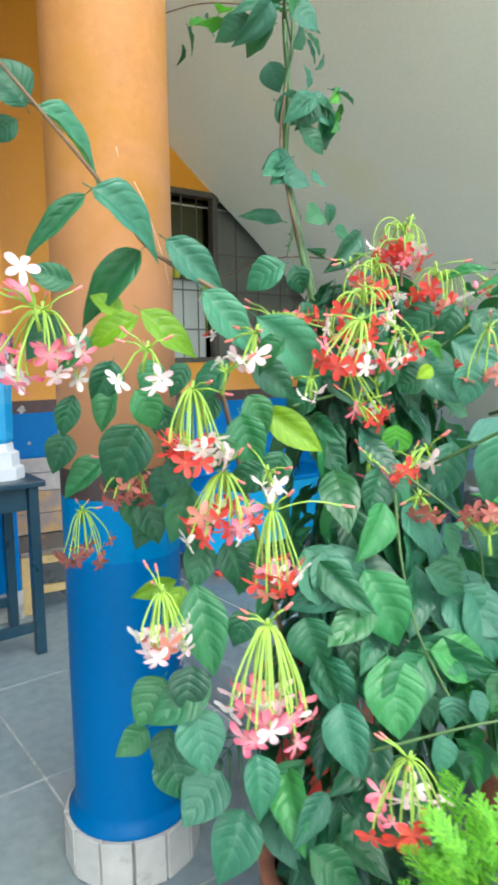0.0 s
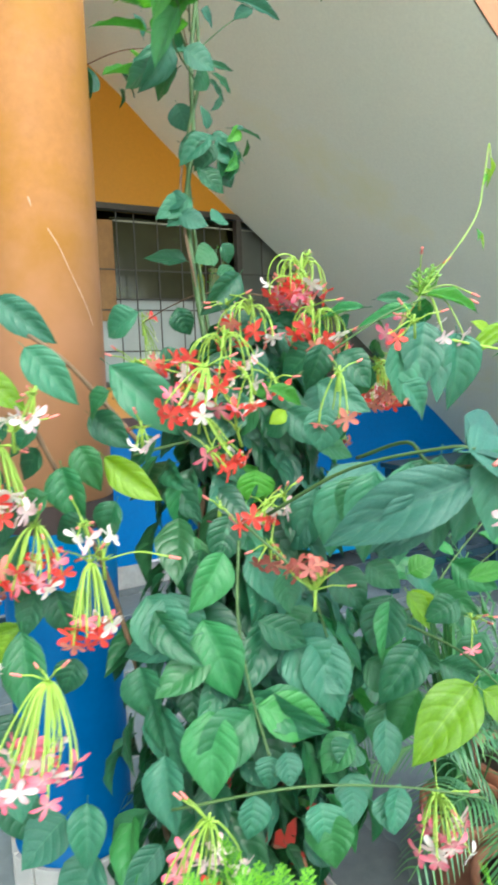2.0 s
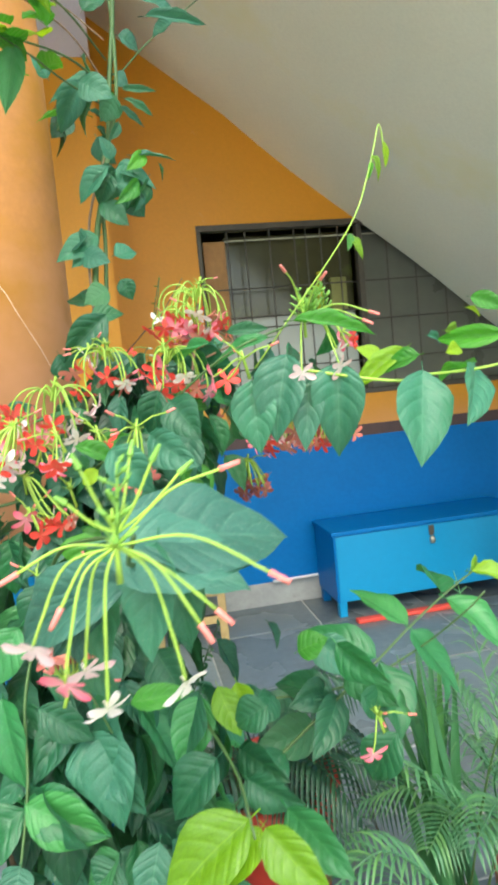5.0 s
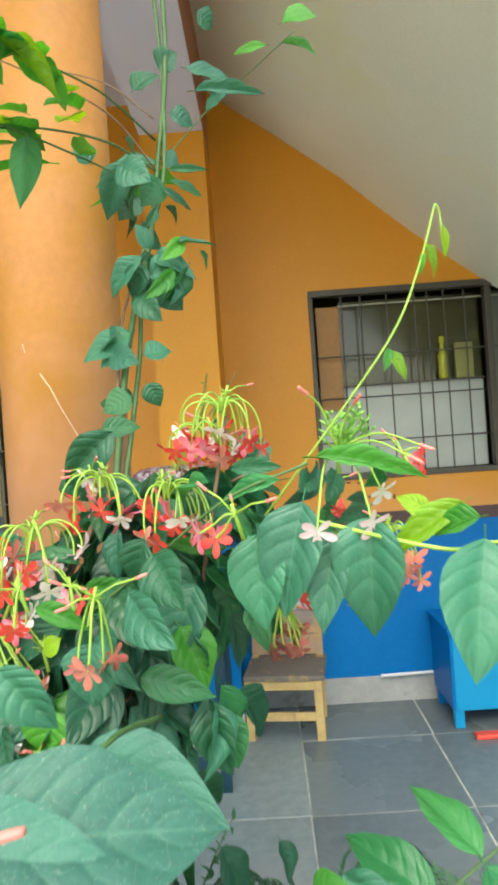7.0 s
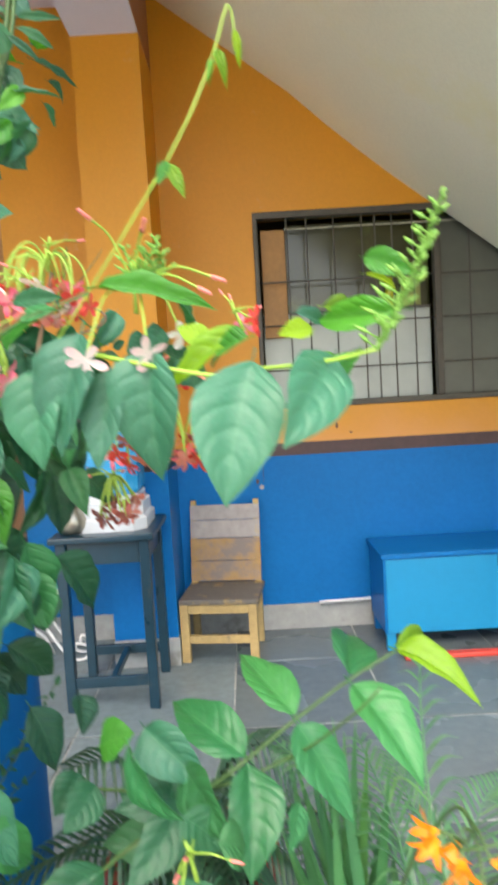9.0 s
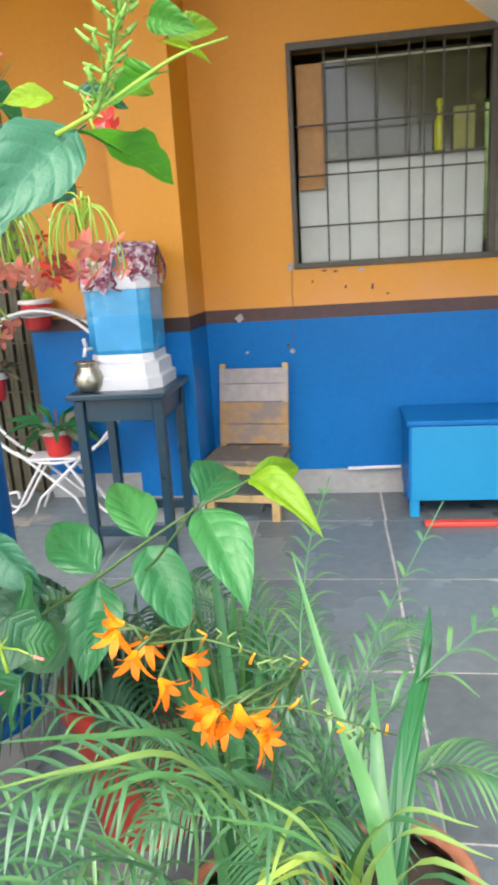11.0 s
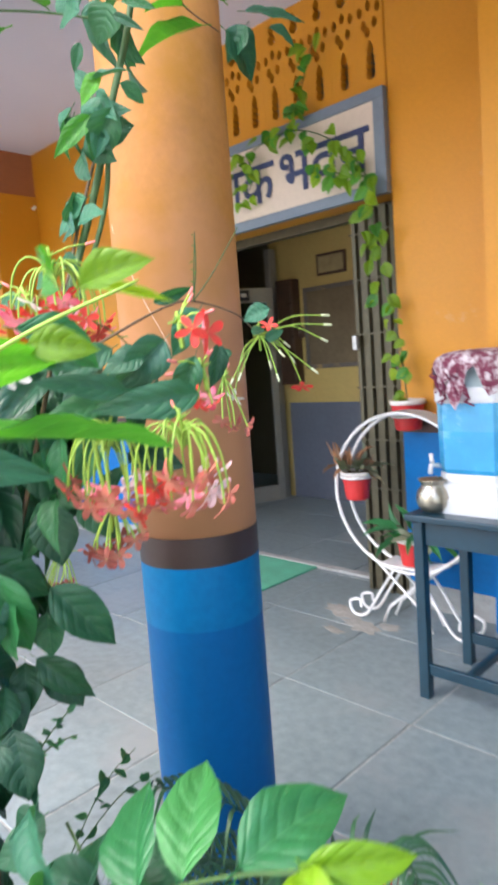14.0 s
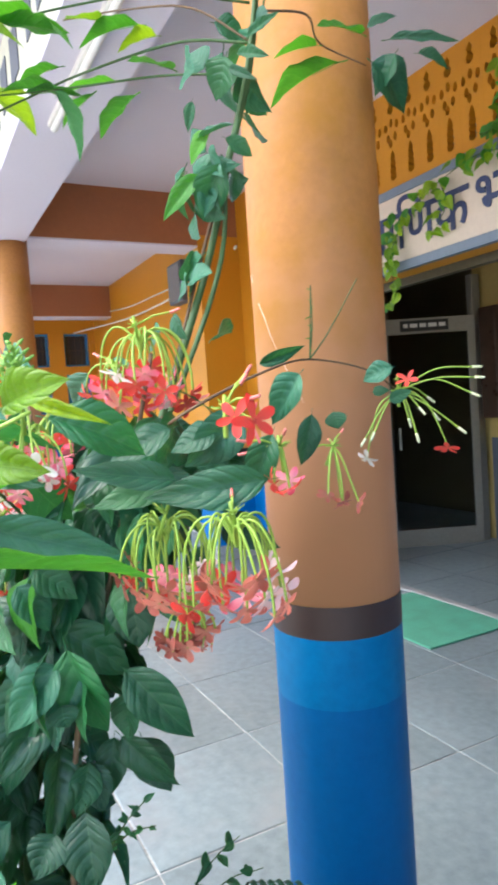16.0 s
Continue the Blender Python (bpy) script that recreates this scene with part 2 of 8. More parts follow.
def tube(bm, points, radius, sides=6, taper=1.0, close=True):
    """Adds a round bar along the points; taper is the last radius over the first."""
    points = [Vector(p) for p in points]
    rings, side = [], None
    for i, p in enumerate(points):
        way = (points[min(i + 1, len(points) - 1)] - points[max(i - 1, 0)]).normalized()
        if side is None:
            side = way.orthogonal().normalized()
        side = (side - way * side.dot(way)).normalized()
        up = way.cross(side)
        r = radius * (1 + (taper - 1) * i / max(1, len(points) - 1))
        rings.append([bm.verts.new(p + r * (math.cos(2 * math.pi * k / sides) * side + math.sin(2 * math.pi * k / sides) * up)) for k in range(sides)])
    for a, b in zip(rings, rings[1:]):
        for k in range(sides):
            j = (k + 1) % sides
            bm.faces.new((a[k], a[j], b[j], b[k]))
    if close:
        bm.faces.new(rings[0][::-1])
        bm.faces.new(rings[-1])
    return bm


def curve(points, steps=6):
    """Points along a smooth line through the given ones."""
    p = [Vector(q) for q in points]
    p = [2 * p[0] - p[1], *p, 2 * p[-1] - p[-2]]
    out = []
    for i in range(1, len(p) - 2):
        for k in range(steps):
            t = k / steps
            a, b, c, d = p[i - 1], p[i], p[i + 1], p[i + 2]
            out.append(0.5 * (2 * b + (c - a) * t + (2 * a - 5 * b + 4 * c - d) * t * t + (3 * b - a - 3 * c + d) * t ** 3))
    out.append(p[-2])
    return out


# ---- structure ----
WALL_Y, DADO, BAND_Z = 3.54, 0.962, 1.030
BASE_Z, CEILING = 0.14, 3.35

ground = part("ground", boxed(-60, 60, -60, 60, -0.3, -0.022), EARTH)
tagged(ground, "unseen ground around the veranda, made pale to bounce light", "ground", kind="structure")
bed = part("floor", boxed(-9.5, 6.5, -0.6, 6.9, -0.2, -0.004), JOINT)
tagged(bed, "grey slate slabs with pale cement joints", "floor", kind="structure")


def wall_piece(name, label, x0, x1, y0, y1, z0=0.0, z1=3.6, dado=True):
    """A stretch of veranda wall: worn base, blue dado, dark band and orange above, each a strip of its own."""
    root = thing(name, label, "wall", kind="structure")
    strips = [("base_strip", 0.0, BASE_Z, PLINTH, 0.006), ("dado", BASE_Z, DADO, BLUE, 0.0), ("band", DADO, BAND_Z, BAND_WALL, 0.001), ("upper_wall", BAND_Z, z1, ORANGE, 0.0)]
    for n, a, b, m, proud in strips:
        a, b = max(a, z0), min(b, z1)
        if b > a:
            part(n, boxed(x0, x1, y0 - proud, y1, a, b), m, root)
    return root


WX0, WX1, WZ0, WZ1 = 1.45, 3.65, 1.215, 2.255
DOOR_X0, DOOR_X1, DOOR_Z = -2.45, -0.02, 2.22
wall_piece("wall_north", "orange wall with a blue dado and dark brown band", WX1, 6.4, WALL_Y, WALL_Y + 0.2)
beside_window = wall_piece("wall_north", "orange wall with a blue dado and dark brown band", DOOR_X1, WX0, WALL_Y, WALL_Y + 0.2)
under_window = wall_piece("wall_north", "orange wall with a blue dado and dark brown band", WX0, WX1, WALL_Y, WALL_Y + 0.2, 0.0, WZ0)
wall_piece("wall_north", "orange wall above the window under the stairs", WX0, WX1, WALL_Y, WALL_Y + 0.2, WZ1, 3.6)
wall_piece("wall_north", "orange wall with a blue dado and dark brown band", -9.0, DOOR_X0, WALL_Y, WALL_Y + 0.2)
wall_piece("wall_north", "orange wall over the doorway", DOOR_X0, DOOR_X1, WALL_Y, WALL_Y + 0.2, DOOR_Z, 2.72)

pilaster = thing("pilaster", "square orange pilaster with blue foot under the beam", "pilaster", kind="structure")
for n, a, b, m, pr in (("base_strip", 0, BASE_Z, PLINTH, 0.005), ("dado", BASE_Z, DADO, BLUE, 0), ("band", DADO, BAND_Z, BAND, 0.001), ("shaft", BAND_Z, 2.99, ORANGE, 0)):
    part(n, boxed(0.655 - pr, 0.967 + pr, 3.13 - pr, WALL_Y, a, b), m, pilaster)
beam = thing("beam", "concrete cross beam with lilac underside and brown side", "beam", kind="structure")
part("underside", boxed(0.655, 0.965, 1.60, WALL_Y, 2.985, 3.0), LILAC, beam)
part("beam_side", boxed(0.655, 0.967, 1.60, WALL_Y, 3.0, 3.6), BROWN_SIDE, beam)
for x in (-3.95, -8.2):
    b = thing("beam", "concrete cross beam with brown paint", "beam", kind="structure")
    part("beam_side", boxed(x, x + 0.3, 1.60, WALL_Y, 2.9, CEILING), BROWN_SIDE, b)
    part("underside", boxed(x, x + 0.3, 1.60, WALL_Y, 2.885, 2.9), LILAC, b)
ceiling = part("ceiling", boxed(-9.5, 0.655, 1.2, 6.9, CEILING, CEILING + 0.15), LILAC)
tagged(ceiling, "lilac-white plastered veranda ceiling", "ceiling", kind="structure")
fascia = thing("outer_beam", "outer veranda beam with a pale painted face", "beam", kind="structure")
part("underside", boxed(-9.5, 0.56, 1.25, 1.62, 2.84, 2.86), LILAC, fascia)
part("face", boxed(-9.5, 0.56, 1.25, 1.62, 2.86, 3.9), paint("pale_yellow_fascia", (0.62, 0.62, 0.5), 0.7), fascia)

# Slab added out of view to cut the sky light on the upper columns.
sky_blocker = part("sunshade", boxed(-9.5, 0.95, -0.25, 1.245, 3.75, 3.87), LILAC)
tagged(sky_blocker, "unseen slab added over the outer beam to block sky light", "sunshade", kind="structure")

# stair flight overhead: sloping slab, plastered underside, orange outer edge
stair = thing("staircase", "concrete stair flight seen from below, grey plaster underside", "staircase", kind="structure")
SLOPE = -0.80


def slab_z(x):
    return 1.98 + SLOPE * (x - 2.75)


bm = bmesh.new()
n = 24
lo, hi = [], []
for i in range(n + 1):
    x = 0.968 + (5.2 - 0.968) * i / n
    z = slab_z(x) + 0.012 * math.sin(x * 5.1) + 0.02 * math.exp(-((x - 1.62) / 0.07) ** 2)
    lo.append([bm.verts.new((x, y, z)) for y in (1.41, 2.1, 2.8, WALL_Y)])
    hi.append([bm.verts.new((x, y, z + 0.28)) for y in (1.41, 2.1, 2.8, WALL_Y)])
for i in range(n):
    for k in range(3):
        bm.faces.new((lo[i][k], lo[i][k + 1], lo[i + 1][k + 1], lo[i + 1][k]))
        bm.faces.new((hi[i][k], hi[i + 1][k], hi[i + 1][k + 1], hi[i][k + 1]))
part("soffit", bm, SOFFIT, stair, smooth=True)
bm = bmesh.new()
for i in range(n):
    x0, x1 = 0.968 + (5.2 - 0.968) * i / n, 0.968 + (5.2 - 0.968) * (i + 1) / n
    vs = [bm.verts.new(p) for p in ((x0, 1.405, slab_z(x0) - 0.008), (x1, 1.405, slab_z(x1) - 0.008), (x1, 1.405, slab_z(x1) + 0.9), (x0, 1.405, slab_z(x0) + 0.9))]
    bm.faces.new(vs)
bmesh.ops.solidify(bm, geom=bm.faces[:], thickness=0.1)
bmesh.ops.remove_doubles(bm, verts=bm.verts[:], dist=0.0005)
part("stair_edge", bm, paint("sun_bleached_peach_paint", (0.40, 0.165, 0.075), 0.6, spread=0.1, grain=50, blotch=1.5), stair)


# round veranda columns
TILE_WHITE = paint("worn_white_tile", (0.42, 0.415, 0.385), 0.45, spread=0.15, grain=20, blotch=6, bump=0.2, dirt=(0.26, 0.25, 0.22), dirt_amount=0.3, dirt_scale=8, per_object=0.08)
def column(x, y):
    root = thing("column", "round column, orange above and blue below a dark band", "column", "veranda columns", at=(x, y, 0))
    plinth = part("plinth", lathe(bmesh.new(), [(0.158, 0.0), (0.158, 0.122)], 28), JOINT, root, "plinth of upright white tiles")
    tile = None
    for k in range(13):
        o = new("tile", tile) if tile else part("tile", boxed(0.150, 0.169, -0.0375, 0.0375, 0.002, 0.124, 0.002), TILE_WHITE)
        tile = o.data
        o.parent = plinth
        o.matrix_basis = Matrix.Rotation(2 * math.pi * (k + 0.3) / 13, 4, "Z")
    part("blue_foot", lathe(bmesh.new(), [(0.160, 0.125), (0.160, 0.137), (0.147, 0.146), (0.141, 0.165), (0.14, 0.80)], 48, cap=False), BLUE_DARK, root, smooth=True)
    part("blue_stripe", lathe(bmesh.new(), [(0.1405, 0.80), (0.1405, 0.945)], 48, cap=False), BLUE_STRIPE, root, smooth=True)
    part("band", lathe(bmesh.new(), [(0.141, 0.945), (0.141, 1.012)], 48, cap=False), BAND, root, smooth=True)
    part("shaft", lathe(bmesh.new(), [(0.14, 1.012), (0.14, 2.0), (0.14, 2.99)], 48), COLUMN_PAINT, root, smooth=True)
    return root


pillar = column(0.702, 1.455)
SCUFF = paint("pale_scratch", (0.75, 0.55, 0.42), 0.7, spread=0.3)
for pts in ([(-0.009, -0.1402, 1.634), (0.012, -0.1395, 1.60), (0.025, -0.138, 1.569), (0.055, -0.129, 1.506), (0.072, -0.1205, 1.47), (0.089, -0.1085, 1.425)], [(-0.045, -0.1327, 1.70), (-0.04, -0.1342, 1.68)], [(0.0, -0.1401, 1.30), (0.006, -0.14, 1.285)]):
    part("scratch", tube(bmesh.new(), pts, 0.0011, 5, 0.5), SCUFF, pillar)
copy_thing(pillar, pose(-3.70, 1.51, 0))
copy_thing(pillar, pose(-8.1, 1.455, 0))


def copy_pilaster(x):
    copy_thing(pilaster, pose(x - 0.655, 0, 0))


copy_pilaster(-3.95)

# end of the veranda: a wall with windows
END = -8.95
WINDOW_BLUE = paint("blue_window_paint", (0.02, 0.22, 0.5), 0.4, spread=0.15)
PANE_DARK = paint("dark_pane", (0.05, 0.06, 0.07), 0.15, spread=0.2)
endwall = thing("wall_west", "orange end wall with barred blue-framed windows", "wall", kind="structure")
cells = [(2.45, 2.80), (3.04, 3.44)]
rows_z = [(1.50, 2.12), (2.25, 2.78)]
part("upper_wall", boxed(END - 0.2, END, 1.3, WALL_Y, 2.78, 3.35), ORANGE, endwall)
part("upper_wall", boxed(END - 0.2, END, 1.3, WALL_Y, 2.12, 2.25), ORANGE, endwall)
part("dado", boxed(END - 0.2, END, 1.3, WALL_Y, 0, DADO), BLUE, endwall)
part("upper_wall", boxed(END - 0.2, END, 1.3, WALL_Y, DADO, 1.50), ORANGE, endwall)
for z0, z1 in rows_z:
    for a, b in ((1.3, 2.45), (2.80, 3.04), (3.44, WALL_Y)):
        part("upper_wall", boxed(END - 0.2, END, a, b, z0, z1), ORANGE, endwall)
for z0, z1 in rows_z:
    for a, b in cells:
        w = thing("window_2", "small window with blue frame and bars", "window", kind="structure")
        part("pane", boxed(END - 0.16, END - 0.15, a + 0.03, b - 0.03, z0 + 0.03, z1 - 0.03), PANE_DARK if z0 > 2.2 else WINDOW_BLUE, w)
        for q in ((a, a + 0.03, z0, z1), (b - 0.03, b, z0, z1), (a + 0.03, b - 0.03, z0, z0 + 0.03), (a + 0.03, b - 0.03, z1 - 0.03, z1)):
            part("window_frame", boxed(END - 0.17, END - 0.08, *q), WINDOW_BLUE, w)
        for i in range(1, 4):
            y = a + (b - a) * i / 4
            part("bar", boxed(END - 0.13, END - 0.12, y - 0.006, y + 0.006, z0 + 0.03, z1 - 0.03), DARK_METAL, w)
        part("bar", boxed(END - 0.12, END - 0.11, a + 0.03, b - 0.03, (z0 + z1) / 2 - 0.006, (z0 + z1) / 2 + 0.006), DARK_METAL, w)
wire = part("cable", tube(bmesh.new(), curve([(-8.9, 3.2, 2.78), (-6.5, 3.45, 2.70), (-4.1, 3.50, 2.76), (-3.6, 3.50, 2.90)], 8), 0.012, 6), WHITE_PAINT)
tagged(wire, "slack white cable along the veranda wall", "cable", kind="structure")
tubelamp = thing("tube_lamp", "unlit white tube lamp under the outer beam", "lamp", at=(-0.75, 1.40, 2.80))
part("tube", tube(bmesh.new(), [(-0.6, 0, 0), (0.6, 0, 0)], 0.016, 10), WHITE_PAINT, tubelamp)
part("fitting", boxed(-0.62, 0.62, -0.025, 0.025, 0.014, 0.04, 0.004), WHITE_PAINT, tubelamp)
for i, w in enumerate((0.16, 0.22, 0.12, 0.2, 0.18, 0.24, 0.14, 0.2)):
    part("lettering_bar", boxed(-0.25 - 0.34 * i - w, -0.25 - 0.34 * i, 1.244, 1.249, 3.02, 3.24), GREY_DADO, fascia)


# ---- the flowering creeper ----
LEAF_KINDS = {
    "D": leafy("dark_creeper_leaf", (0.023, 0.130, 0.060), glow=0.34),
    # K: the creeper green darkened to stand for shade between the leaves.
    "K": leafy("shade_darkened_leaf", (0.017, 0.086, 0.044), glow=0.28),
    "B": leafy("dusty_blue_green_leaf", (0.036, 0.165, 0.098), (0.040, 0.180, 0.088), glow=0.28, rough=0.45, spots=0.3),
    "M": leafy("green_creeper_leaf", (0.034, 0.200, 0.070), glow=0.34),
    "G": leafy("fresh_green_leaf", (0.055, 0.26, 0.03), glow=0.42),
    "S": leafy("speckled_dusty_leaf", (0.034, 0.140, 0.098), (0.040, 0.150, 0.095), glow=0.15, rough=0.6, spots=0.65, ribs=7.0),
    "Y": leafy("young_yellow_green_leaf", (0.17, 0.36, 0.015), glow=0.45),
}
STEM_GREEN = paint("green_stem", (0.055, 0.115, 0.03), 0.55, spread=0.25, grain=60, blotch=14)
STEM_WOOD = paint("brown_woody_stem", (0.16, 0.10, 0.055), 0.8, spread=0.35, grain=50, blotch=12, bump=0.5)
SPIKE_GREEN = paint("fresh_green_buds", (0.17, 0.36, 0.055), 0.5, spread=0.25, grain=60, blotch=20, bump=0.05)
STALK = paint("yellow_green_stalk", (0.27, 0.43, 0.055), 0.45, spread=0.2, grain=40, blotch=20, bump=0.05)


def petal_paint(name, color, throat):
    """A petal that fades from its tip towards the throat."""
    m, tree, bsdf = nodes_of(name)
    link = tree.links.new
    uv = tree.nodes.new("ShaderNodeUVMap")
    split = tree.nodes.new("ShaderNodeSeparateXYZ")
    link(uv.outputs[0], split.inputs[0])
    info = tree.nodes.new("ShaderNodeObjectInfo")
    vary = tree.nodes.new("ShaderNodeMapRange")
    vary.inputs["To Min"].default_value, vary.inputs["To Max"].default_value = 0.82, 1.2
    isle = tree.nodes.new("ShaderNodeNewGeometry")
    half = tree.nodes.new("ShaderNodeMath")
    half.operation = "ADD"
    link(info.outputs["Random"], half.inputs[0])
    link(isle.outputs["Random Per Island"], half.inputs[1])
    vary.inputs["From Max"].default_value = 2.0
    link(half.outputs[0], vary.inputs[0])
    mix = tree.nodes.new("ShaderNodeMixRGB")
    mix.inputs[1].default_value, mix.inputs[2].default_value = (*throat, 1), (*color, 1)
    link(split.outputs[0], mix.inputs[0])
    tint = tree.nodes.new("ShaderNodeVectorMath")
    tint.operation = "SCALE"
    link(mix.outputs[0], tint.inputs[0])
    link(vary.outputs[0], tint.inputs["Scale"])
    link(tint.outputs[0], bsdf.inputs["Base Color"])
    bsdf.inputs["Roughness"].default_value = 0.5
    thin = tree.nodes.new("ShaderNodeBsdfTranslucent")
    link(tint.outputs[0], thin.inputs[0])
    both = tree.nodes.new("ShaderNodeMixShader")
    both.inputs[0].default_value = 0.3
    link(bsdf.outputs[0], both.inputs[1])
    link(thin.outputs[0], both.inputs[2])
    link(both.outputs[0], tree.nodes["Material Output"].inputs["Surface"])
    return m


PETAL = {
    "white": petal_paint("white_petal", (0.85, 0.78, 0.78), (0.75, 0.72, 0.6)),
    "blush": petal_paint("blush_petal", (0.84, 0.52, 0.56), (0.84, 0.70, 0.68)),
    "pink": petal_paint("pink_petal", (0.88, 0.085, 0.20), (0.85, 0.38, 0.42)),
    "red": petal_paint("red_petal", (0.86, 0.045, 0.04), (0.72, 0.10, 0.07)),
    "salmon": petal_paint("salmon_petal", (0.68, 0.17, 0.13), (0.62, 0.26, 0.19)),
    "dry": petal_paint("faded_maroon_petal", (0.36, 0.07, 0.06), (0.35, 0.12, 0.09)),
}
MIX = {
    "p": ("pink", "pink", "blush", "pink", "white", "pink"), "w": ("blush", "white", "blush", "salmon"), "m": ("white", "pink", "red", "blush", "red"),
    "r": ("red", "pink", "red", "white", "red", "salmon", "pink"), "d": ("dry", "dry", "salmon"), "P": ("blush", "white", "pink", "white"),
    "s": ("salmon", "pink", "salmon", "blush", "red", "salmon", "blush", "dry"),
}


LEAF_EDGE = ((0.0, 0.05), (0.03, 0.24), (0.09, 0.54), (0.18, 0.80), (0.29, 0.96), (0.40, 1.0), (0.52, 0.95), (0.64, 0.80), (0.75, 0.60), (0.84, 0.40), (0.91, 0.22), (0.96, 0.09), (1.0, 0.0))


def leaf_mesh(name, material, seed, bend=0.12, fold=0.16, broad=0.40, cols=6):
    """A leaf of length 1 along x and width 1 across y: a short stalk, lobes that rise from the midrib and flatten, a drooping drawn-out tip and a wavy edge."""
    rng = random.Random(seed)
    bm = bmesh.new()
    uv = bm.loops.layers.uv.new()
    a, b = rng.uniform(0, 6), rng.uniform(0.7, 1.3)
    twist, sway, lop = rng.uniform(-0.3, 0.3), rng.uniform(-0.05, 0.05), rng.uniform(-0.07, 0.07)
    power = math.log(0.40) / math.log(broad)
    grid, lengths = [], []
    for e, wide in LEAF_EDGE:
        u = e ** (1 / power)
        lengths.append(u)
        row = []
        for k in range(cols + 1):
            v = 2 * k / cols - 1
            w = 0.5 * wide * (1 + lop * (1 if v > 0 else -1))
            rise = fold * w * (1.5 * abs(v) - 0.9 * v * v) + 0.022 * math.sin(a + 15 * u + (1.3 if v > 0 else 0)) * abs(v) ** 2 * (0.2 + wide)
            z = -bend * b * u ** 2 - 0.10 * max(0, u - 0.7) ** 2 + rise + twist * v * w * u
            row.append(bm.verts.new((u, v * w + sway * math.sin(math.pi * u) + (0.02 * math.sin(3 * a) if e == 1.0 else 0), z)))
        grid.append(row)
    rows = len(grid) - 1
    for i in range(rows):
        for k in range(cols):
            f = bm.faces.new((grid[i][k], grid[i + 1][k], grid[i + 1][k + 1], grid[i][k + 1]))
            for loop, (p, q) in zip(f.loops, ((i, k), (i + 1, k), (i + 1, k + 1), (i, k + 1))):
                loop[uv].uv = (lengths[p], q / cols)
    tube(bm, [(-0.12, 0, -0.02), (0.0, 0, -0.004), (0.35, sway * 0.8, -0.012 - bend * b * 0.12)], 0.013, 4, 0.4)
    bmesh.ops.remove_doubles(bm, verts=[v for v in bm.verts], dist=1e-5)
    return mesh_of(name, bm, material, True)


BLADES = {k: [leaf_mesh("leaf", m, 10 * i + ord(k), 0.06 + 0.07 * i, 0.22 + 0.08 * i, (0.34, 0.42, 0.38, 0.44, 0.36)[i]) for i in range(5)] for k, m in LEAF_KINDS.items()}
creeper = thing("climbing_shrub", "flowering creeper with glossy leaves and drooping red, pink and white flowers", "climbing plant", at=(0.85, 0.82, 0))
rng = random.Random(7)


def leaf_pose(base, tip, width, azimuth, lift=0.4, roll=0.3):
    """The matrix that lays a blade from base to tip with its upper face turned to the azimuth (degrees) and upwards."""
    base, tip = Vector(base), Vector(tip)
    x = tip - base
    long = x.length
    x.normalize()
    n = Vector((math.cos(radians(azimuth)), math.sin(radians(azimuth)), lift + rng.uniform(-0.25, 0.35)))
    n += Vector([rng.uniform(-roll, roll) for _ in range(3)])
    n = (n - x * n.dot(x)).normalized()
    y = n.cross(x)
    m = Matrix((x, y, n)).transposed().to_4x4()
    return Matrix.Translation(base) @ m @ Matrix.Diagonal((long, width * 0.98, long, 1))


def place(ob, parent, m):
    ob.parent = parent
    ob.matrix_parent_inverse = Matrix.Translation(parent.location).inverted()
    ob.matrix_basis = m
    return ob


def leaf(base, tip, width, azimuth, kind="D", lift=0.4, roll=0.3):
    return place(new("leaf", rng.choice(BLADES[kind])), creeper, leaf_pose(base, tip, width, azimuth, lift, roll))


def star(color, seed):
    """Five oval petals, some turned back or cupped, on a tiny throat."""
    r = random.Random(seed)
    bm = bmesh.new()
    uv = bm.loops.layers.uv.new()
    cup = r.uniform(-0.15, 0.45)
    for p in range(5):
        turn = 2 * math.pi * (p + r.uniform(-0.13, 0.13)) / 5
        tilt, size, wide, roll = cup + r.uniform(-0.55, 0.35), r.uniform(0.85, 1.1), r.uniform(0.42, 0.52), r.uniform(-0.5, 0.5)
        rows = []
        for i, (u, k) in enumerate(((0.0, 0.30), (0.2, 0.62), (0.42, 0.92), (0.62, 1.0), (0.8, 0.86), (0.92, 0.58), (1.0, 0.16))):
            w = wide * 0.5 * k
            z = tilt * u * u * 0.7
            rows.append([bm.verts.new(Matrix.Rotation(turn, 3, "Z") @ Vector((0.05 + u * size, s * w, z + (0.02 if s == 0 else 0.09) * k + roll * s * w * u))) for s in (-1, 0, 1)])
        for i in range(6):
            for s in range(2):
                f = bm.faces.new((rows[i][s], rows[i + 1][s], rows[i + 1][s + 1], rows[i][s + 1]))
                for loop, q in zip(f.loops, (i, i + 1, i + 1, i)):
                    loop[uv].uv = (q / 6, 0.5)
    lathe(bm, [(0.03, -0.35), (0.06, -0.02), (0.045, 0.10)], 6)
    return mesh_of("flower", bm, PETAL[color], True)


STARS = {c: [star(c, 31 * i + 5) for i in range(5)] for c in PETAL}
BUD = paint("pink_bud", (0.70, 0.20, 0.17), 0.45, spread=0.2)


def head_of(bm):
    ob = part("flower_head", bm, STALK, creeper, smooth=True)
    ob.matrix_parent_inverse = Matrix.Translation(creeper.location).inverted()
    return ob


def add_flower(head, end, face, color, size):
    f = new("flower", rng.choice(STARS[color]))
    f.parent = head
    spin = face.to_track_quat("Z", "X").to_matrix().to_4x4() @ Matrix.Rotation(rng.uniform(0, 1.26), 4, "Z")
    f.matrix_basis = Matrix.Translation(end) @ spin @ Matrix.Scale(size, 4)


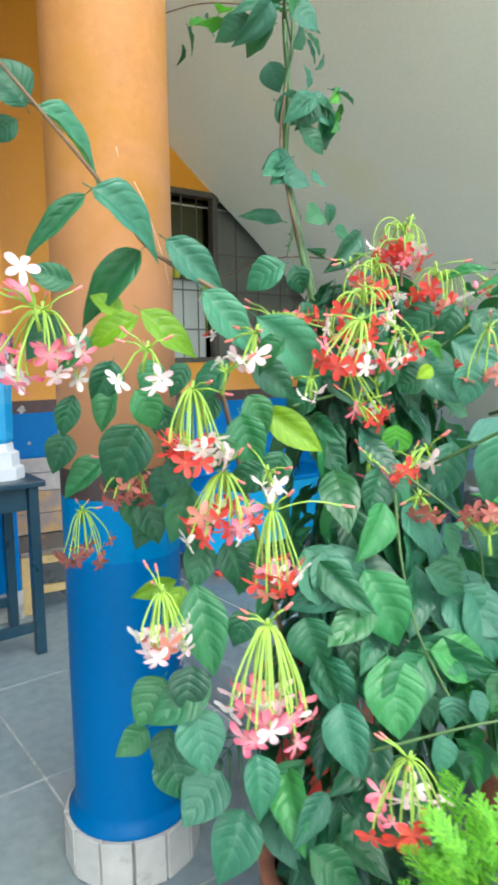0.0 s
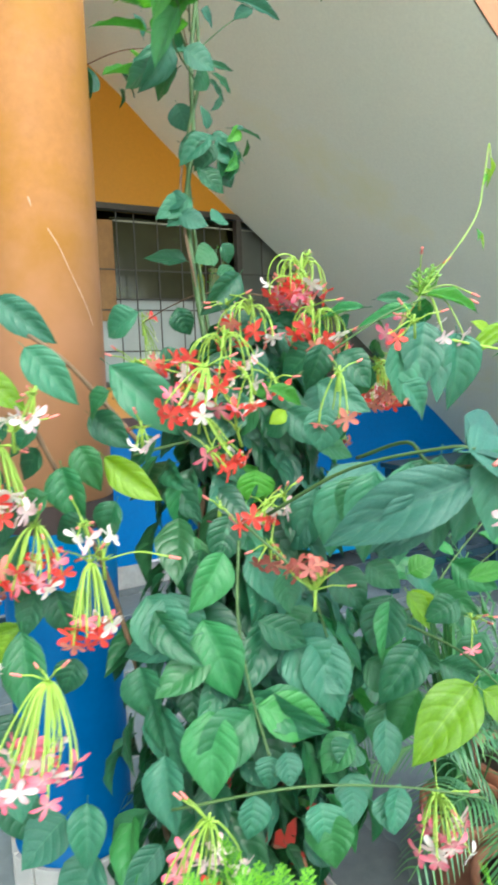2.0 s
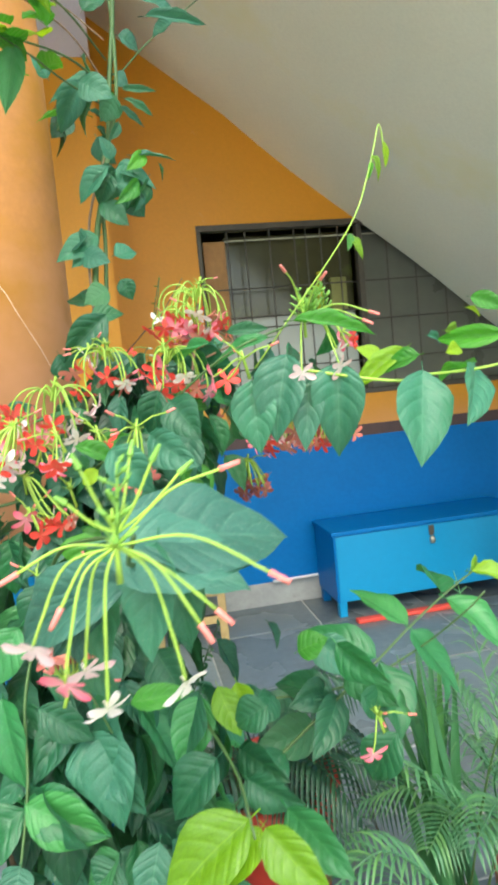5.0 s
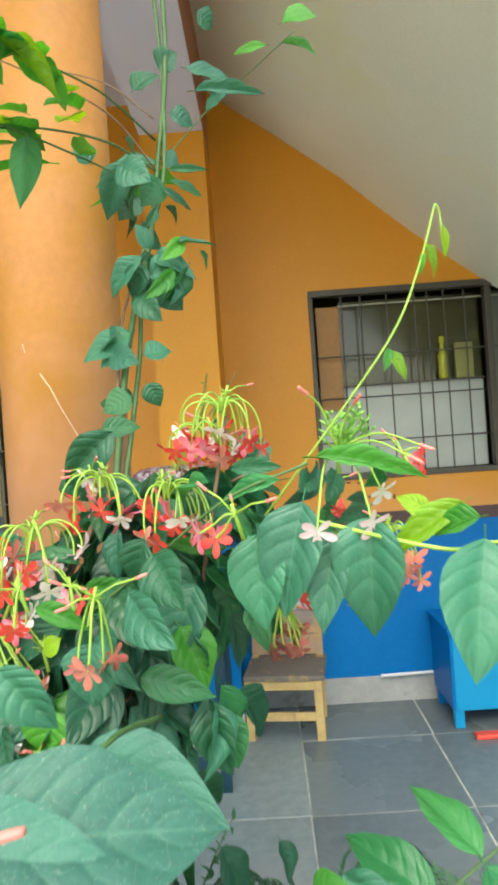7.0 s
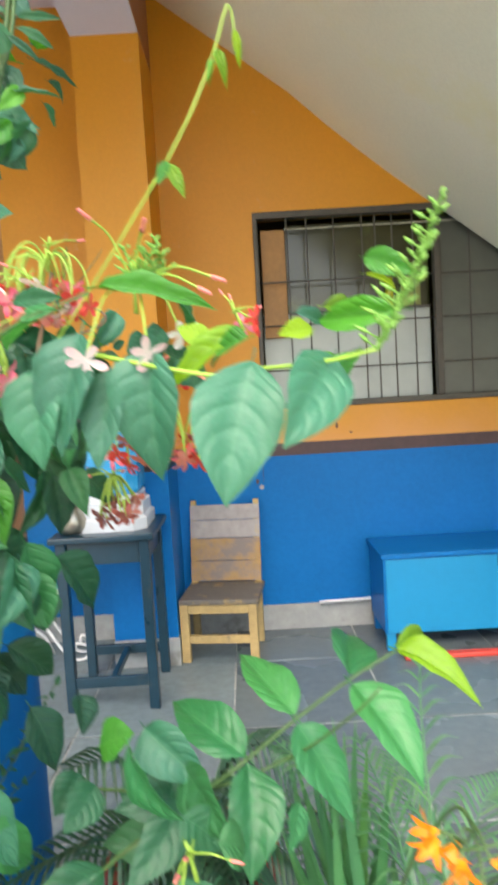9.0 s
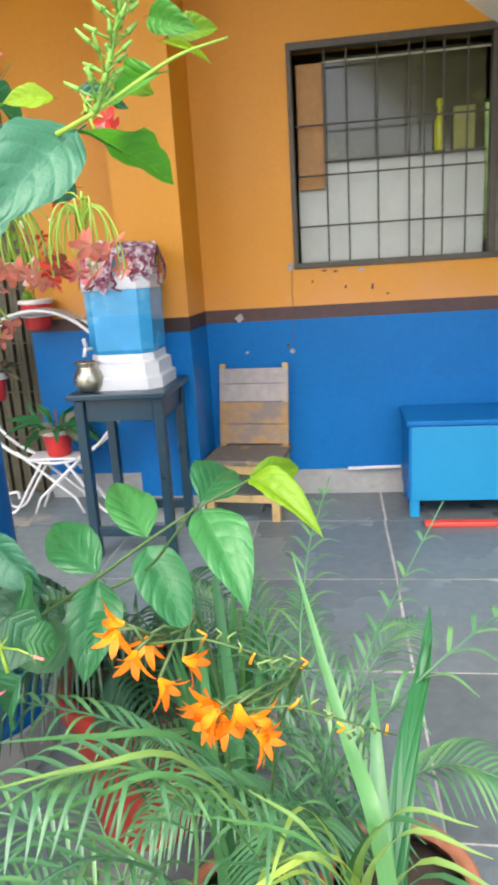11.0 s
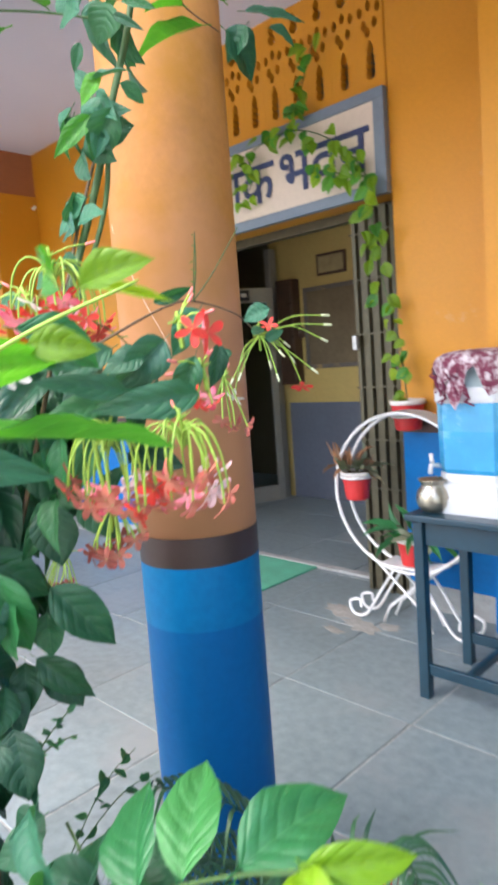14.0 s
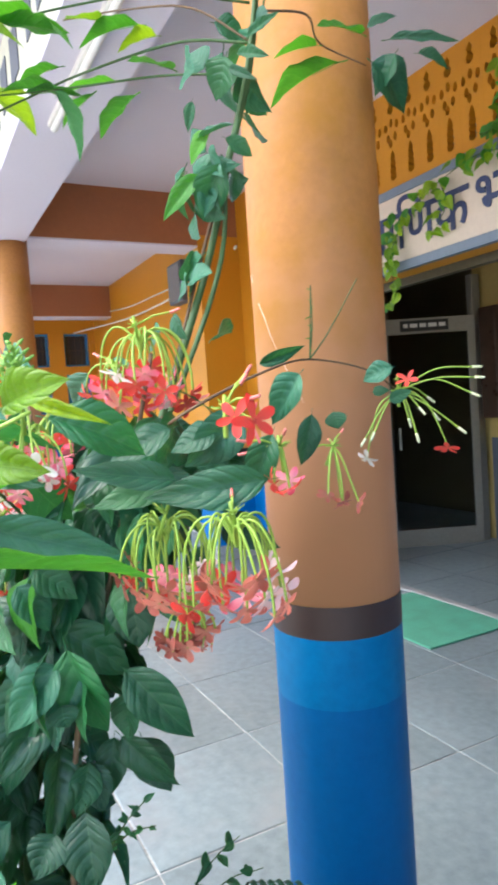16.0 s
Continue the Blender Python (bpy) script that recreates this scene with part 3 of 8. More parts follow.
bm = bmesh.new()
tube(bm, [(0, 0, -0.3), (0, 0, 0.1), (0, 0, 0.7), (0, 0, 1.0)], 0.2, 7, 0.75)
BUD_MESH = mesh_of("bud", bm, BUD, True)
PALE_BUD_MESH = BUD_MESH.copy()
PALE_BUD_MESH.materials[0] = paint("greenish_white_bud", (0.62, 0.66, 0.42), 0.45, spread=0.15)


def add_bud(head, end, way, size=0.0105, mesh=None):
    b = new("bud", mesh or BUD_MESH)
    b.parent = head
    b.matrix_basis = Matrix.Translation(end) @ way.to_track_quat("Z", "X").to_matrix().to_4x4() @ Matrix.Scale(size, 4)


def bracts(bm, hub, count, low, high):
    for i in range(count):
        a = rng.uniform(0, 6.3)
        tube(bm, [hub, hub + Vector((math.cos(a), math.sin(a), rng.uniform(-0.2, 1.1))).normalized() * rng.uniform(low, high)], 0.0016, 4, 0.2)


def cluster(hub, centre, count, spread, colors, arched=1, size=0.021, buds=3):
    """A head of long-tubed flowers out of one point of a twig; arched 2: they rise first and fall over like an umbrella."""
    hub, centre = Vector(hub), Vector(centre)
    bm = bmesh.new()
    drop = max(0.02, (centre - hub).length)
    ends = []
    count = int(count * (1.35 if arched == 2 else 1.6) + 0.5) if count > 4 else count
    for i in range(count):
        a, q = 2.4 * i + rng.uniform(-0.3, 0.3), math.sqrt((i + 0.6) / count)
        out = Vector((math.cos(a), math.sin(a), 0))
        end = centre + spread * (out * q) + Vector((0, 0, rng.uniform(-0.4, 0.4) * spread))
        if arched == 2:
            start = hub.lerp(centre, 0.42)
            end.z += rng.uniform(-0.10, 0.30) * drop * (1 - q)
            far = (end - start) * Vector((1, 1, 0))
            rise = rng.uniform(0.42, 0.78) * drop * (0.75 + 0.25 * q)
            turned = Vector((-out.y, out.x, 0)) * rng.uniform(-0.25, 0.25) * spread
            ways = [start, start + far * rng.uniform(0.05, 0.30) + turned + Vector((0, 0, rise)), start + far * rng.uniform(0.90, 1.2) + turned + Vector((0, 0, rise * rng.uniform(0.5, 1.0))), end]
            line = [ways[0] * (1 - u) ** 3 + ways[1] * 3 * u * (1 - u) ** 2 + ways[2] * 3 * u * u * (1 - u) + ways[3] * u ** 3 for u in [k / 11 for k in range(12)]]
        else:
            crest = hub.lerp(end, 0.22) + out * spread * 0.12 + Vector((0, 0, (0.10 if arched else 0.02) * drop))
            low = hub.lerp(end, 0.62) + out * spread * 0.16 * rng.uniform(0.4, 1.4)
            line = curve([hub, crest, low, end], 4)
        tube(bm, line, 0.0015, 5, 0.9, close=False)
        ends.append((end, (line[-1] - line[-2]).normalized(), out))
    axis = Vector((rng.uniform(-0.4, 0.4), rng.uniform(-0.4, 0.4), 1)).normalized()
    tube(bm, [hub - axis * 0.03, hub, hub + axis * 0.012], 0.0026, 6, 0.7)
    bracts(bm, hub, 9, 0.006, 0.016)
    tips = []
    for i in range(buds if arched < 2 else 1):
        a = rng.uniform(0, 6.3)
        way = Vector((math.cos(a), math.sin(a), rng.uniform(-0.2, 1.0))).normalized()
        end = hub + way * rng.uniform(0.03, 0.055)
        tube(bm, [hub, hub.lerp(end, 0.5) + Vector((0, 0, 0.004)), end], 0.0012, 5, 1.0)
        tips.append((end, way))
    head = head_of(bm)
    palette = MIX[colors]
    for i, (end, way, out) in enumerate(ends):
        face = (way * 0.75 + out * 0.6 + Vector((0.5 * rng.uniform(-1, 1), -0.12 + 0.5 * rng.uniform(-1, 1), 0.15 + 0.3 * rng.uniform(-1, 1)))).normalized()
        add_flower(head, end, face, palette[i % len(palette)], size * rng.uniform(0.85, 1.12) * (0.85 if colors == "d" else 1))
    for end, way in tips:
        add_bud(head, end, way)
    return head


def umbel(hub, flowers, buds, bud_mesh=None):
    """An open head with each flower and bud on its own long stalk."""
    hub = Vector(hub)
    bm = bmesh.new()
    tube(bm, [hub - Vector((0, 0, 0.03)), hub, hub + Vector((0, 0, 0.03))], 0.0028, 6, 0.5)
    bracts(bm, hub, 12, 0.008, 0.02)
    bracts(bm, hub + Vector((0, 0, 0.02)), 9, 0.006, 0.014)
    rows = []
    for x, y, z, color in [(*f[:3], f[3]) if len(f) == 4 else (*f[0], f[1]) for f in flowers]:
        end = Vector((x, y, z))
        side = Vector((end.x - hub.x, end.y - hub.y, 0))
        line = curve([hub, hub.lerp(end, 0.3) + side * 0.25 + Vector((0, 0, 0.012)), hub.lerp(end, 0.68) + side * 0.18, end], 5)
        tube(bm, line, 0.0013, 6, 1.0)
        rows.append((end, (line[-1] - line[-2]).normalized(), color))
    tips = []
    for b in buds:
        end = Vector(b)
        line = curve([hub, hub.lerp(end, 0.5) + Vector((0, 0, 0.006 + rng.uniform(0, 0.16) * (end - hub).length)), end], 5)
        tube(bm, line, 0.0013, 6, 1.1)
        tips.append((end, (line[-1] - line[-2]).normalized()))
    head = head_of(bm)
    for end, way, color in rows:
        add_flower(head, end, (way * 0.6 + Vector((0.15 + rng.uniform(-0.3, 0.3), -0.5, 0.05))).normalized(), color, 0.021)
    for end, way in tips:
        add_bud(head, end, way, 0.0135, bud_mesh)
    return head


def spike(points, count):
    """A long upright head of small green buds."""
    line = curve(points, 10)
    bm = bmesh.new()
    tube(bm, line, 0.0024, 6, 0.4)
    for i in range(count):
        k = i / count
        p = line[min(len(line) - 1, int(k * len(line)))]
        a = 2.4 * i + rng.uniform(-0.4, 0.4)
        d = Vector((math.cos(a), math.sin(a), rng.uniform(0.5, 1.1))).normalized()
        long = (0.026 - 0.017 * k) * rng.uniform(0.6, 1.25)
        tube(bm, [p, p + d * long * 0.6, p + d * long * 0.72, p + d * long * 0.9, p + d * long], 0.0009, 5, 1.6)
        tube(bm, [p + d * long * 0.66, p + d * long * 0.8, p + d * long * 1.15], 0.0027, 6, 0.4)
        e = (d + Vector([rng.uniform(-0.8, 0.8) for _ in range(3)])).normalized()
        tube(bm, [p, p + e * long * 0.4], 0.0014, 4, 0.2)
    head = part("flower_spike", bm, SPIKE_GREEN, creeper, "green spike of unopened buds", smooth=True)
    head.matrix_parent_inverse = Matrix.Translation(creeper.location).inverted()


def stem(points, radius, material=STEM_GREEN, taper=0.6, sides=7):
    ob = part("stem", tube(bmesh.new(), curve(points, 6), radius, sides, taper), material, creeper, smooth=True)
    ob.matrix_parent_inverse = Matrix.Translation(creeper.location).inverted()
    return ob


def sprig(points, count, long, kind, seed):
    """A thin shoot with small paired leaves."""
    r = random.Random(seed)
    line = curve(points, 8)
    stem(points, 0.0013, STEM_GREEN, 0.6, 5)
    for i in range(count):
        p = line[min(len(line) - 1, int((0.15 + 0.85 * i / count) * len(line)))]
        a = 2.2 * i + r.uniform(-0.5, 0.5)
        tip = p + Vector((math.cos(a), math.sin(a), r.uniform(-0.3, 0.7))).normalized() * long * r.uniform(0.7, 1.2)
        leaf(p, tip, long * r.uniform(0.4, 0.55), 0, kind, 1.0, 0.6)


# stems that climb towards the beam, and the side shoots
stem([(0.86, 0.76, 0.2), (0.87, 0.76, 0.8), (0.90, 0.94, 1.25), (0.925, 1.085, 1.62), (0.965, 1.125, 1.80), (0.99, 1.17, 1.98), (1.02, 1.20, 2.3), (0.96, 1.40, 3.0)], 0.0075, taper=0.6)
stem([(0.84, 0.75, 0.2), (0.86, 0.76, 0.85), (0.91, 0.95, 1.28), (0.945, 1.10, 1.62), (0.955, 1.13, 1.80), (1.005, 1.16, 1.98), (1.0, 1.22, 2.35), (0.92, 1.42, 3.0)], 0.005, taper=0.7)
stem([(0.83, 0.76, 0.2), (0.86, 0.77, 0.9), (0.91, 0.96, 1.30), (0.915, 1.09, 1.66), (0.975, 1.14, 1.86)], 0.004, STEM_WOOD)
stem([(0.80, 0.78, 0.2), (0.78, 0.80, 0.62), (0.80, 0.82, 1.0), (0.85, 0.86, 1.25), (0.93, 0.88, 1.40)], 0.008, STEM_WOOD)
stem([(0.80, 0.80, 0.2), (0.70, 0.80, 0.52), (0.68, 0.80, 0.75), (0.62, 0.82, 1.02), (0.52, 0.76, 1.24)], 0.006, STEM_WOOD)
stem([(0.88, 0.82, 0.2), (0.97, 0.80, 0.70), (1.0, 0.82, 1.0), (1.05, 0.88, 1.25), (1.10, 0.93, 1.50)], 0.005, STEM_WOOD)
stem([(0.70, 0.80, 1.19), (0.62, 0.80, 1.29), (0.564, 0.80, 1.35), (0.484, 0.877, 1.422), (0.41, 0.87, 1.50), (0.317, 0.855, 1.58), (0.25, 0.85, 1.64)], 0.0042, STEM_WOOD, 0.5)
stem([(0.67, 0.774, 1.187), (0.846, 0.798, 1.215), (0.972, 0.780, 1.292), (1.10, 0.70, 1.39), (1.204, 0.69, 1.43)], 0.0028)
stem([(1.15, 0.71, 1.37), (1.204, 0.70, 1.435), (1.303, 0.67, 1.562), (1.345, 0.682, 1.645), (1.366, 0.69, 1.705), (1.371, 0.692, 1.717), (1.375, 0.693, 1.708), (1.376, 0.693, 1.69)], 0.0014, STALK, 0.6)
for base, tip, wide, kind in (((1.30, 0.657, 1.548), (1.318, 0.65, 1.515), 0.016, "Y"), ((1.30, 0.655, 1.55), (1.29, 0.645, 1.525), 0.012, "G"), ((1.376, 0.693, 1.693), (1.380, 0.69, 1.655), 0.009, "Y"), ((1.355, 0.686, 1.67), (1.366, 0.68, 1.635), 0.012, "Y"), ((1.352, 0.685, 1.66), (1.345, 0.68, 1.635), 0.008, "G")):
    leaf(base, tip, wide, -80, kind)
# hanging and spreading leaves under the bud spike
for base, tip, wide, az, kind in (((1.374, 0.607, 1.343), (1.341, 0.543, 1.222), 0.088, -90, "B"), ((1.452, 0.60, 1.342), (1.405, 0.515, 1.275), 0.066, -75, "B"), ((1.456, 0.618, 1.344), (1.492, 0.785, 1.330), 0.046, -50, "G")):
    leaf(base, tip, wide, az, kind, 0.5 if kind == "B" else 3.5, 0.1)
stem([(1.18, 0.70, 1.37), (1.331, 0.628, 1.333), (1.38, 0.626, 1.336), (1.44, 0.585, 1.338), (1.484, 0.558, 1.345)], 0.0026, STALK, 0.7)
stem([(1.484, 0.558, 1.345), (1.53, 0.64, 1.40), (1.57, 0.70, 1.43)], 0.0018, STALK, 0.6)
stem([(1.10, 0.93, 1.40), (1.163, 0.96, 1.43), (1.12, 1.08, 1.47), (1.03, 1.212, 1.491), (0.995, 1.344, 1.474), (0.955, 1.44, 1.44)], 0.0022, STEM_WOOD, 0.6)
stem([(1.03, 1.212, 1.491), (1.045, 1.21, 1.54), (1.055, 1.205, 1.60)], 0.0014)
stem([(1.03, 1.212, 1.491), (1.06, 1.23, 1.53), (1.11, 1.25, 1.60)], 0.0014)
# paired leaves along the low side branch
stem([(1.02, 0.76, 0.62), (1.15, 0.77, 0.72), (1.26, 0.785, 0.79), (1.337, 0.795, 0.838), (1.406, 0.806, 0.884), (1.481, 0.815, 0.930), (1.548, 0.826, 0.962)], 0.0032, taper=0.6)
for base, tip, wide, kind in (((1.337, 0.80, 0.842), (1.234, 0.881, 0.902), 0.072, "M"), ((1.406, 0.81, 0.888), (1.336, 0.904, 0.947), 0.068, "M"), ((1.481, 0.82, 0.934), (1.513, 0.95, 0.963), 0.074, "M"),
                              ((1.340, 0.79, 0.836), (1.352, 0.690, 0.762), 0.072, "M"), ((1.408, 0.80, 0.880), (1.471, 0.742, 0.779), 0.072, "M"), ((1.484, 0.808, 0.926), (1.555, 0.702, 0.862), 0.074, "M"),
                              ((1.548, 0.83, 0.962), (1.617, 0.905, 0.961), 0.040, "Y"), ((1.548, 0.826, 0.962), (1.635, 0.756, 0.943), 0.048, "Y"), ((1.545, 0.83, 0.966), (1.590, 0.84, 0.955), 0.018, "Y"),
                              ((1.26, 0.79, 0.79), (1.19, 0.71, 0.73), 0.062, "D"), ((1.25, 0.785, 0.785), (1.16, 0.86, 0.82), 0.062, "D"), ((1.15, 0.77, 0.72), (1.07, 0.69, 0.70), 0.066, "D")):
    leaf(base, tip, wide, -66, kind, 0.6, 0.08)
stem([(0.80, 0.68, 1.05), (0.772, 0.64, 0.95), (0.768, 0.60, 0.845), (0.758, 0.52, 0.76)], 0.0026)
stem([(0.80, 0.66, 1.08), (0.853, 0.575, 1.0), (0.887, 0.572, 0.91)], 0.0024)
stem([(0.62, 0.56, 0.74), (0.753, 0.458, 0.782), (0.90, 0.42, 0.75), (0.99, 0.36, 0.735)], 0.0022)
stem([(1.02, 0.66, 1.16), (1.0, 0.52, 1.20), (0.97, 0.44, 1.18), (0.94, 0.30, 1.20), (0.946, 0.255, 1.235)], 0.0032, taper=0.7)
stem([(1.0, 0.58, 0.92), (1.03, 0.45, 0.90), (1.035, 0.37, 0.87)], 0.0024)
stem([(1.1, 0.85, 0.78), (1.28, 0.80, 0.80), (1.40, 0.78, 0.85), (1.47, 0.72, 0.93), (1.50, 0.70, 0.97)], 0.0024)
stem([(0.99, 1.17, 1.98), (0.92, 1.08, 2.0), (0.84, 0.95, 1.97), (0.80, 0.84, 1.92), (0.78, 0.76, 1.88)], 0.0026, taper=0.5)
spike([(1.484, 0.558, 1.345), (1.505, 0.550, 1.385), (1.522, 0.538, 1.425), (1.537, 0.526, 1.468)], 46)
# large dusty leaves that reach out towards the path
stem([(0.82, 0.62, 1.10), (0.86, 0.48, 1.18), (0.91, 0.36, 1.215), (0.93, 0.33, 1.215)], 0.0028)
for base, tip, wide, lift in (((0.925, 0.34, 1.216), (1.114, 0.39, 1.200), 0.115, 1.2), ((0.92, 0.33, 1.212), (1.063, 0.335, 1.182), 0.10, 0.8), ((0.945, 0.34, 1.180), (0.776, 0.42, 1.106), 0.078, 0.7), ((0.895, 0.375, 1.170), (0.850, 0.40, 1.068), 0.062, 0.6), ((0.93, 0.36, 1.18), (0.835, 0.41, 1.085), 0.058, 0.5)):
    leaf(base, tip, wide, -95, "S", lift, 0.08)
leaf((0.93, 0.64, 1.125), (1.092, 0.58, 1.090), 0.10, -95, "S", 0.8, 0.08)
stem([(1.01, 1.18, 2.02), (0.98, 1.28, 2.05), (0.90, 1.36, 2.06), (0.85, 1.50, 2.07)], 0.0022, STEM_WOOD, 0.6)
stem([(0.99, 1.17, 1.98), (0.93, 1.10, 2.05), (0.86, 1.02, 2.07), (0.76, 0.94, 2.09)], 0.002, STEM_WOOD, 0.6)
stem([(1.0, 1.18, 2.0), (1.08, 1.16, 2.07), (1.17, 1.14, 2.13), (1.26, 1.10, 2.18)], 0.0018, taper=0.5)
stem([(0.99, 1.17, 2.08), (0.90, 1.18, 2.16), (0.78, 1.16, 2.19)], 0.0018, STEM_WOOD, 0.5)
sprig([(1.0, 0.83, 0.80), (1.03, 0.85, 0.85), (1.05, 0.865, 0.885), (1.075, 0.885, 0.92)], 13, 0.017, "D", 3)
sprig([(1.02, 0.84, 0.83), (1.04, 0.87, 0.86), (1.06, 0.90, 0.87)], 7, 0.015, "M", 5)
sprig([(0.86, 0.90, 0.45), (0.875, 1.0, 0.60), (0.885, 1.05, 0.66), (0.91, 1.09, 0.70)], 9, 0.034, "D", 7)
sprig([(0.86, 0.92, 0.50), (0.90, 1.05, 0.62), (0.95, 1.11, 0.66)], 6, 0.030, "D", 9)
sprig([(1.03, 1.212, 1.491), (1.04, 1.21, 1.54), (1.055, 1.205, 1.60)], 9, 0.010, "G", 11)
sprig([(1.10, 0.95, 1.46), (1.14, 0.99, 1.42), (1.15, 1.0, 1.36)], 8, 0.013, "G", 13)
leaf((0.310, 0.870, 1.580), (0.264, 0.866, 1.630), 0.062, -109, "D")
leaf((0.330, 0.887, 1.589), (0.431, 0.865, 1.522), 0.051, -110, "B")
leaf((0.301, 0.878, 1.565), (0.270, 0.897, 1.539), 0.033, -108, "D")
leaf((0.377, 0.829, 1.482), (0.473, 0.794, 1.411), 0.064, -114, "B")
leaf((0.381, 0.863, 1.482), (0.300, 0.911, 1.397), 0.037, -113, "D")
leaf((0.496, 0.849, 1.432), (0.572, 0.811, 1.365), 0.053, -120, "B")
leaf((0.455, 0.852, 1.413), (0.372, 0.902, 1.312), 0.054, -118, "D")
leaf((0.522, 0.795, 1.357), (0.585, 0.755, 1.274), 0.057, -123, "B")
leaf((0.348, 0.836, 1.362), (0.293, 0.855, 1.380), 0.037, -112, "D")
leaf((0.451, 0.848, 1.331), (0.521, 0.809, 1.265), 0.049, -118, "Y")
leaf((0.446, 0.847, 1.322), (0.373, 0.883, 1.283), 0.048, -117, "Y")
leaf((0.669, 0.862, 1.327), (0.775, 0.768, 1.209), 0.084, -127, "B")
leaf((0.462, 0.889, 1.163), (0.411, 0.897, 1.067), 0.082, -117, "D")
leaf((0.630, 0.794, 1.186), (0.692, 0.730, 1.117), 0.052, -128, "Y")
leaf((0.553, 0.754, 1.183), (0.567, 0.728, 1.101), 0.060, -126, "M")
leaf((0.738, 0.802, 1.137), (0.772, 0.754, 1.066), 0.056, -132, "D")
leaf((0.764, 0.745, 1.026), (0.741, 0.734, 0.938), 0.082, -135, "D")
leaf((0.666, 0.743, 0.968), (0.700, 0.664, 0.875), 0.089, -131, "B")
leaf((0.709, 0.664, 0.923), (0.613, 0.735, 0.886), 0.053, -136, "B")
leaf((0.733, 0.681, 0.935), (0.745, 0.608, 0.837), 0.086, -137, "M")
leaf((0.766, 0.625, 0.817), (0.840, 0.506, 0.800), 0.076, -140, "D")
leaf((0.703, 0.604, 0.833), (0.676, 0.554, 0.735), 0.086, -139, "M")
leaf((0.858, 0.632, 0.903), (0.891, 0.535, 0.832), 0.106, -143, "B")
leaf((0.484, 0.775, 0.943), (0.479, 0.717, 0.826), 0.068, -121, "M")
leaf((0.498, 0.851, 0.924), (0.433, 0.877, 0.903), 0.032, -120, "Y")
leaf((0.472, 0.787, 0.938), (0.435, 0.786, 0.887), 0.033, -120, "Y")
leaf((0.666, 0.698, 0.810), (0.654, 0.643, 0.721), 0.066, -133, "B")
leaf((0.645, 0.642, 0.764), (0.628, 0.584, 0.679), 0.069, -135, "B")
leaf((0.641, 0.715, 0.871), (0.637, 0.671, 0.796), 0.071, -131, "D")
leaf((0.483, 0.739, 0.820), (0.394, 0.756, 0.766), 0.061, -123, "D")
leaf((0.461, 0.741, 0.776), (0.450, 0.693, 0.703), 0.072, -121, "B")
leaf((0.529, 0.783, 0.628), (0.455, 0.781, 0.570), 0.080, -124, "B")
leaf((0.548, 0.717, 0.683), (0.523, 0.671, 0.611), 0.057, -127, "B")
leaf((0.573, 0.785, 0.543), (0.499, 0.758, 0.464), 0.085, -126, "B")
leaf((0.626, 0.782, 0.525), (0.625, 0.708, 0.454), 0.064, -128, "B")
leaf((0.609, 0.667, 0.531), (0.643, 0.595, 0.498), 0.062, -132, "D")
leaf((0.458, 0.887, 0.678), (0.404, 0.891, 0.647), 0.050, -117, "D")
leaf((0.466, 0.828, 0.703), (0.434, 0.809, 0.652), 0.047, -119, "D")
leaf((1.022, 0.783, 1.349), (0.981, 0.837, 1.288), 0.068, -142, "D")
leaf((0.939, 0.745, 1.242), (0.986, 0.677, 1.182), 0.059, -141, "B")
leaf((0.981, 0.714, 1.287), (1.031, 0.640, 1.239), 0.058, -143, "B")
leaf((1.015, 0.699, 1.334), (1.048, 0.653, 1.280), 0.063, -145, "D")
leaf((1.086, 0.716, 1.414), (1.023, 0.804, 1.405), 0.034, -146, "M")
leaf((0.870, 0.737, 1.054), (0.825, 0.761, 0.977), 0.074, -139, "D")
leaf((0.944, 0.688, 1.061), (0.895, 0.737, 1.017), 0.079, -143, "B")
leaf((0.845, 0.797, 1.205), (0.864, 0.778, 1.226), 0.030, -136, "Y")
leaf((0.878, 0.808, 1.292), (0.833, 0.854, 1.281), 0.041, -137, "D")
leaf((0.928, 0.731, 1.228), (0.898, 0.766, 1.204), 0.051, -141, "D")
leaf((0.434, 0.867, 1.324), (0.392, 0.884, 1.355), 0.033, -116, "Y")
leaf((0.523, 0.721, 1.152), (0.482, 0.743, 1.115), 0.046, -125, "D")
leaf((0.518, 0.956, 1.016), (0.483, 0.955, 0.950), 0.052, -118, "D")
leaf((0.944, 1.142, 1.796), (0.997, 1.111, 1.763), 0.074, -129, "D")
leaf((0.915, 1.063, 1.661), (0.869, 1.106, 1.644), 0.052, -130, "B")
leaf((0.954, 1.176, 1.888), (0.984, 1.180, 1.832), 0.059, -129, "B")
leaf((0.900, 1.072, 1.628), (0.948, 1.036, 1.608), 0.049, -130, "B")
leaf((0.928, 1.106, 1.544), (0.851, 1.161, 1.561), 0.055, -130, "D")
leaf((0.718, 0.849, 1.413), (0.666, 0.895, 1.381), 0.057, -130, "B")
leaf((0.842, 0.970, 1.433), (0.861, 0.960, 1.381), 0.050, -130, "D")
leaf((0.917, 1.192, 1.973), (0.862, 1.254, 1.934), 0.065, -127, "D")
leaf((0.953, 1.161, 1.955), (0.910, 1.218, 1.914), 0.071, -129, "D")
leaf((0.933, 1.083, 1.959), (0.989, 1.055, 1.922), 0.062, -130, "B")
leaf((0.984, 1.089, 1.794), (1.048, 1.042, 1.765), 0.045, -132, "B")
leaf((0.947, 1.073, 1.727), (0.996, 1.049, 1.678), 0.046, -131, "D")
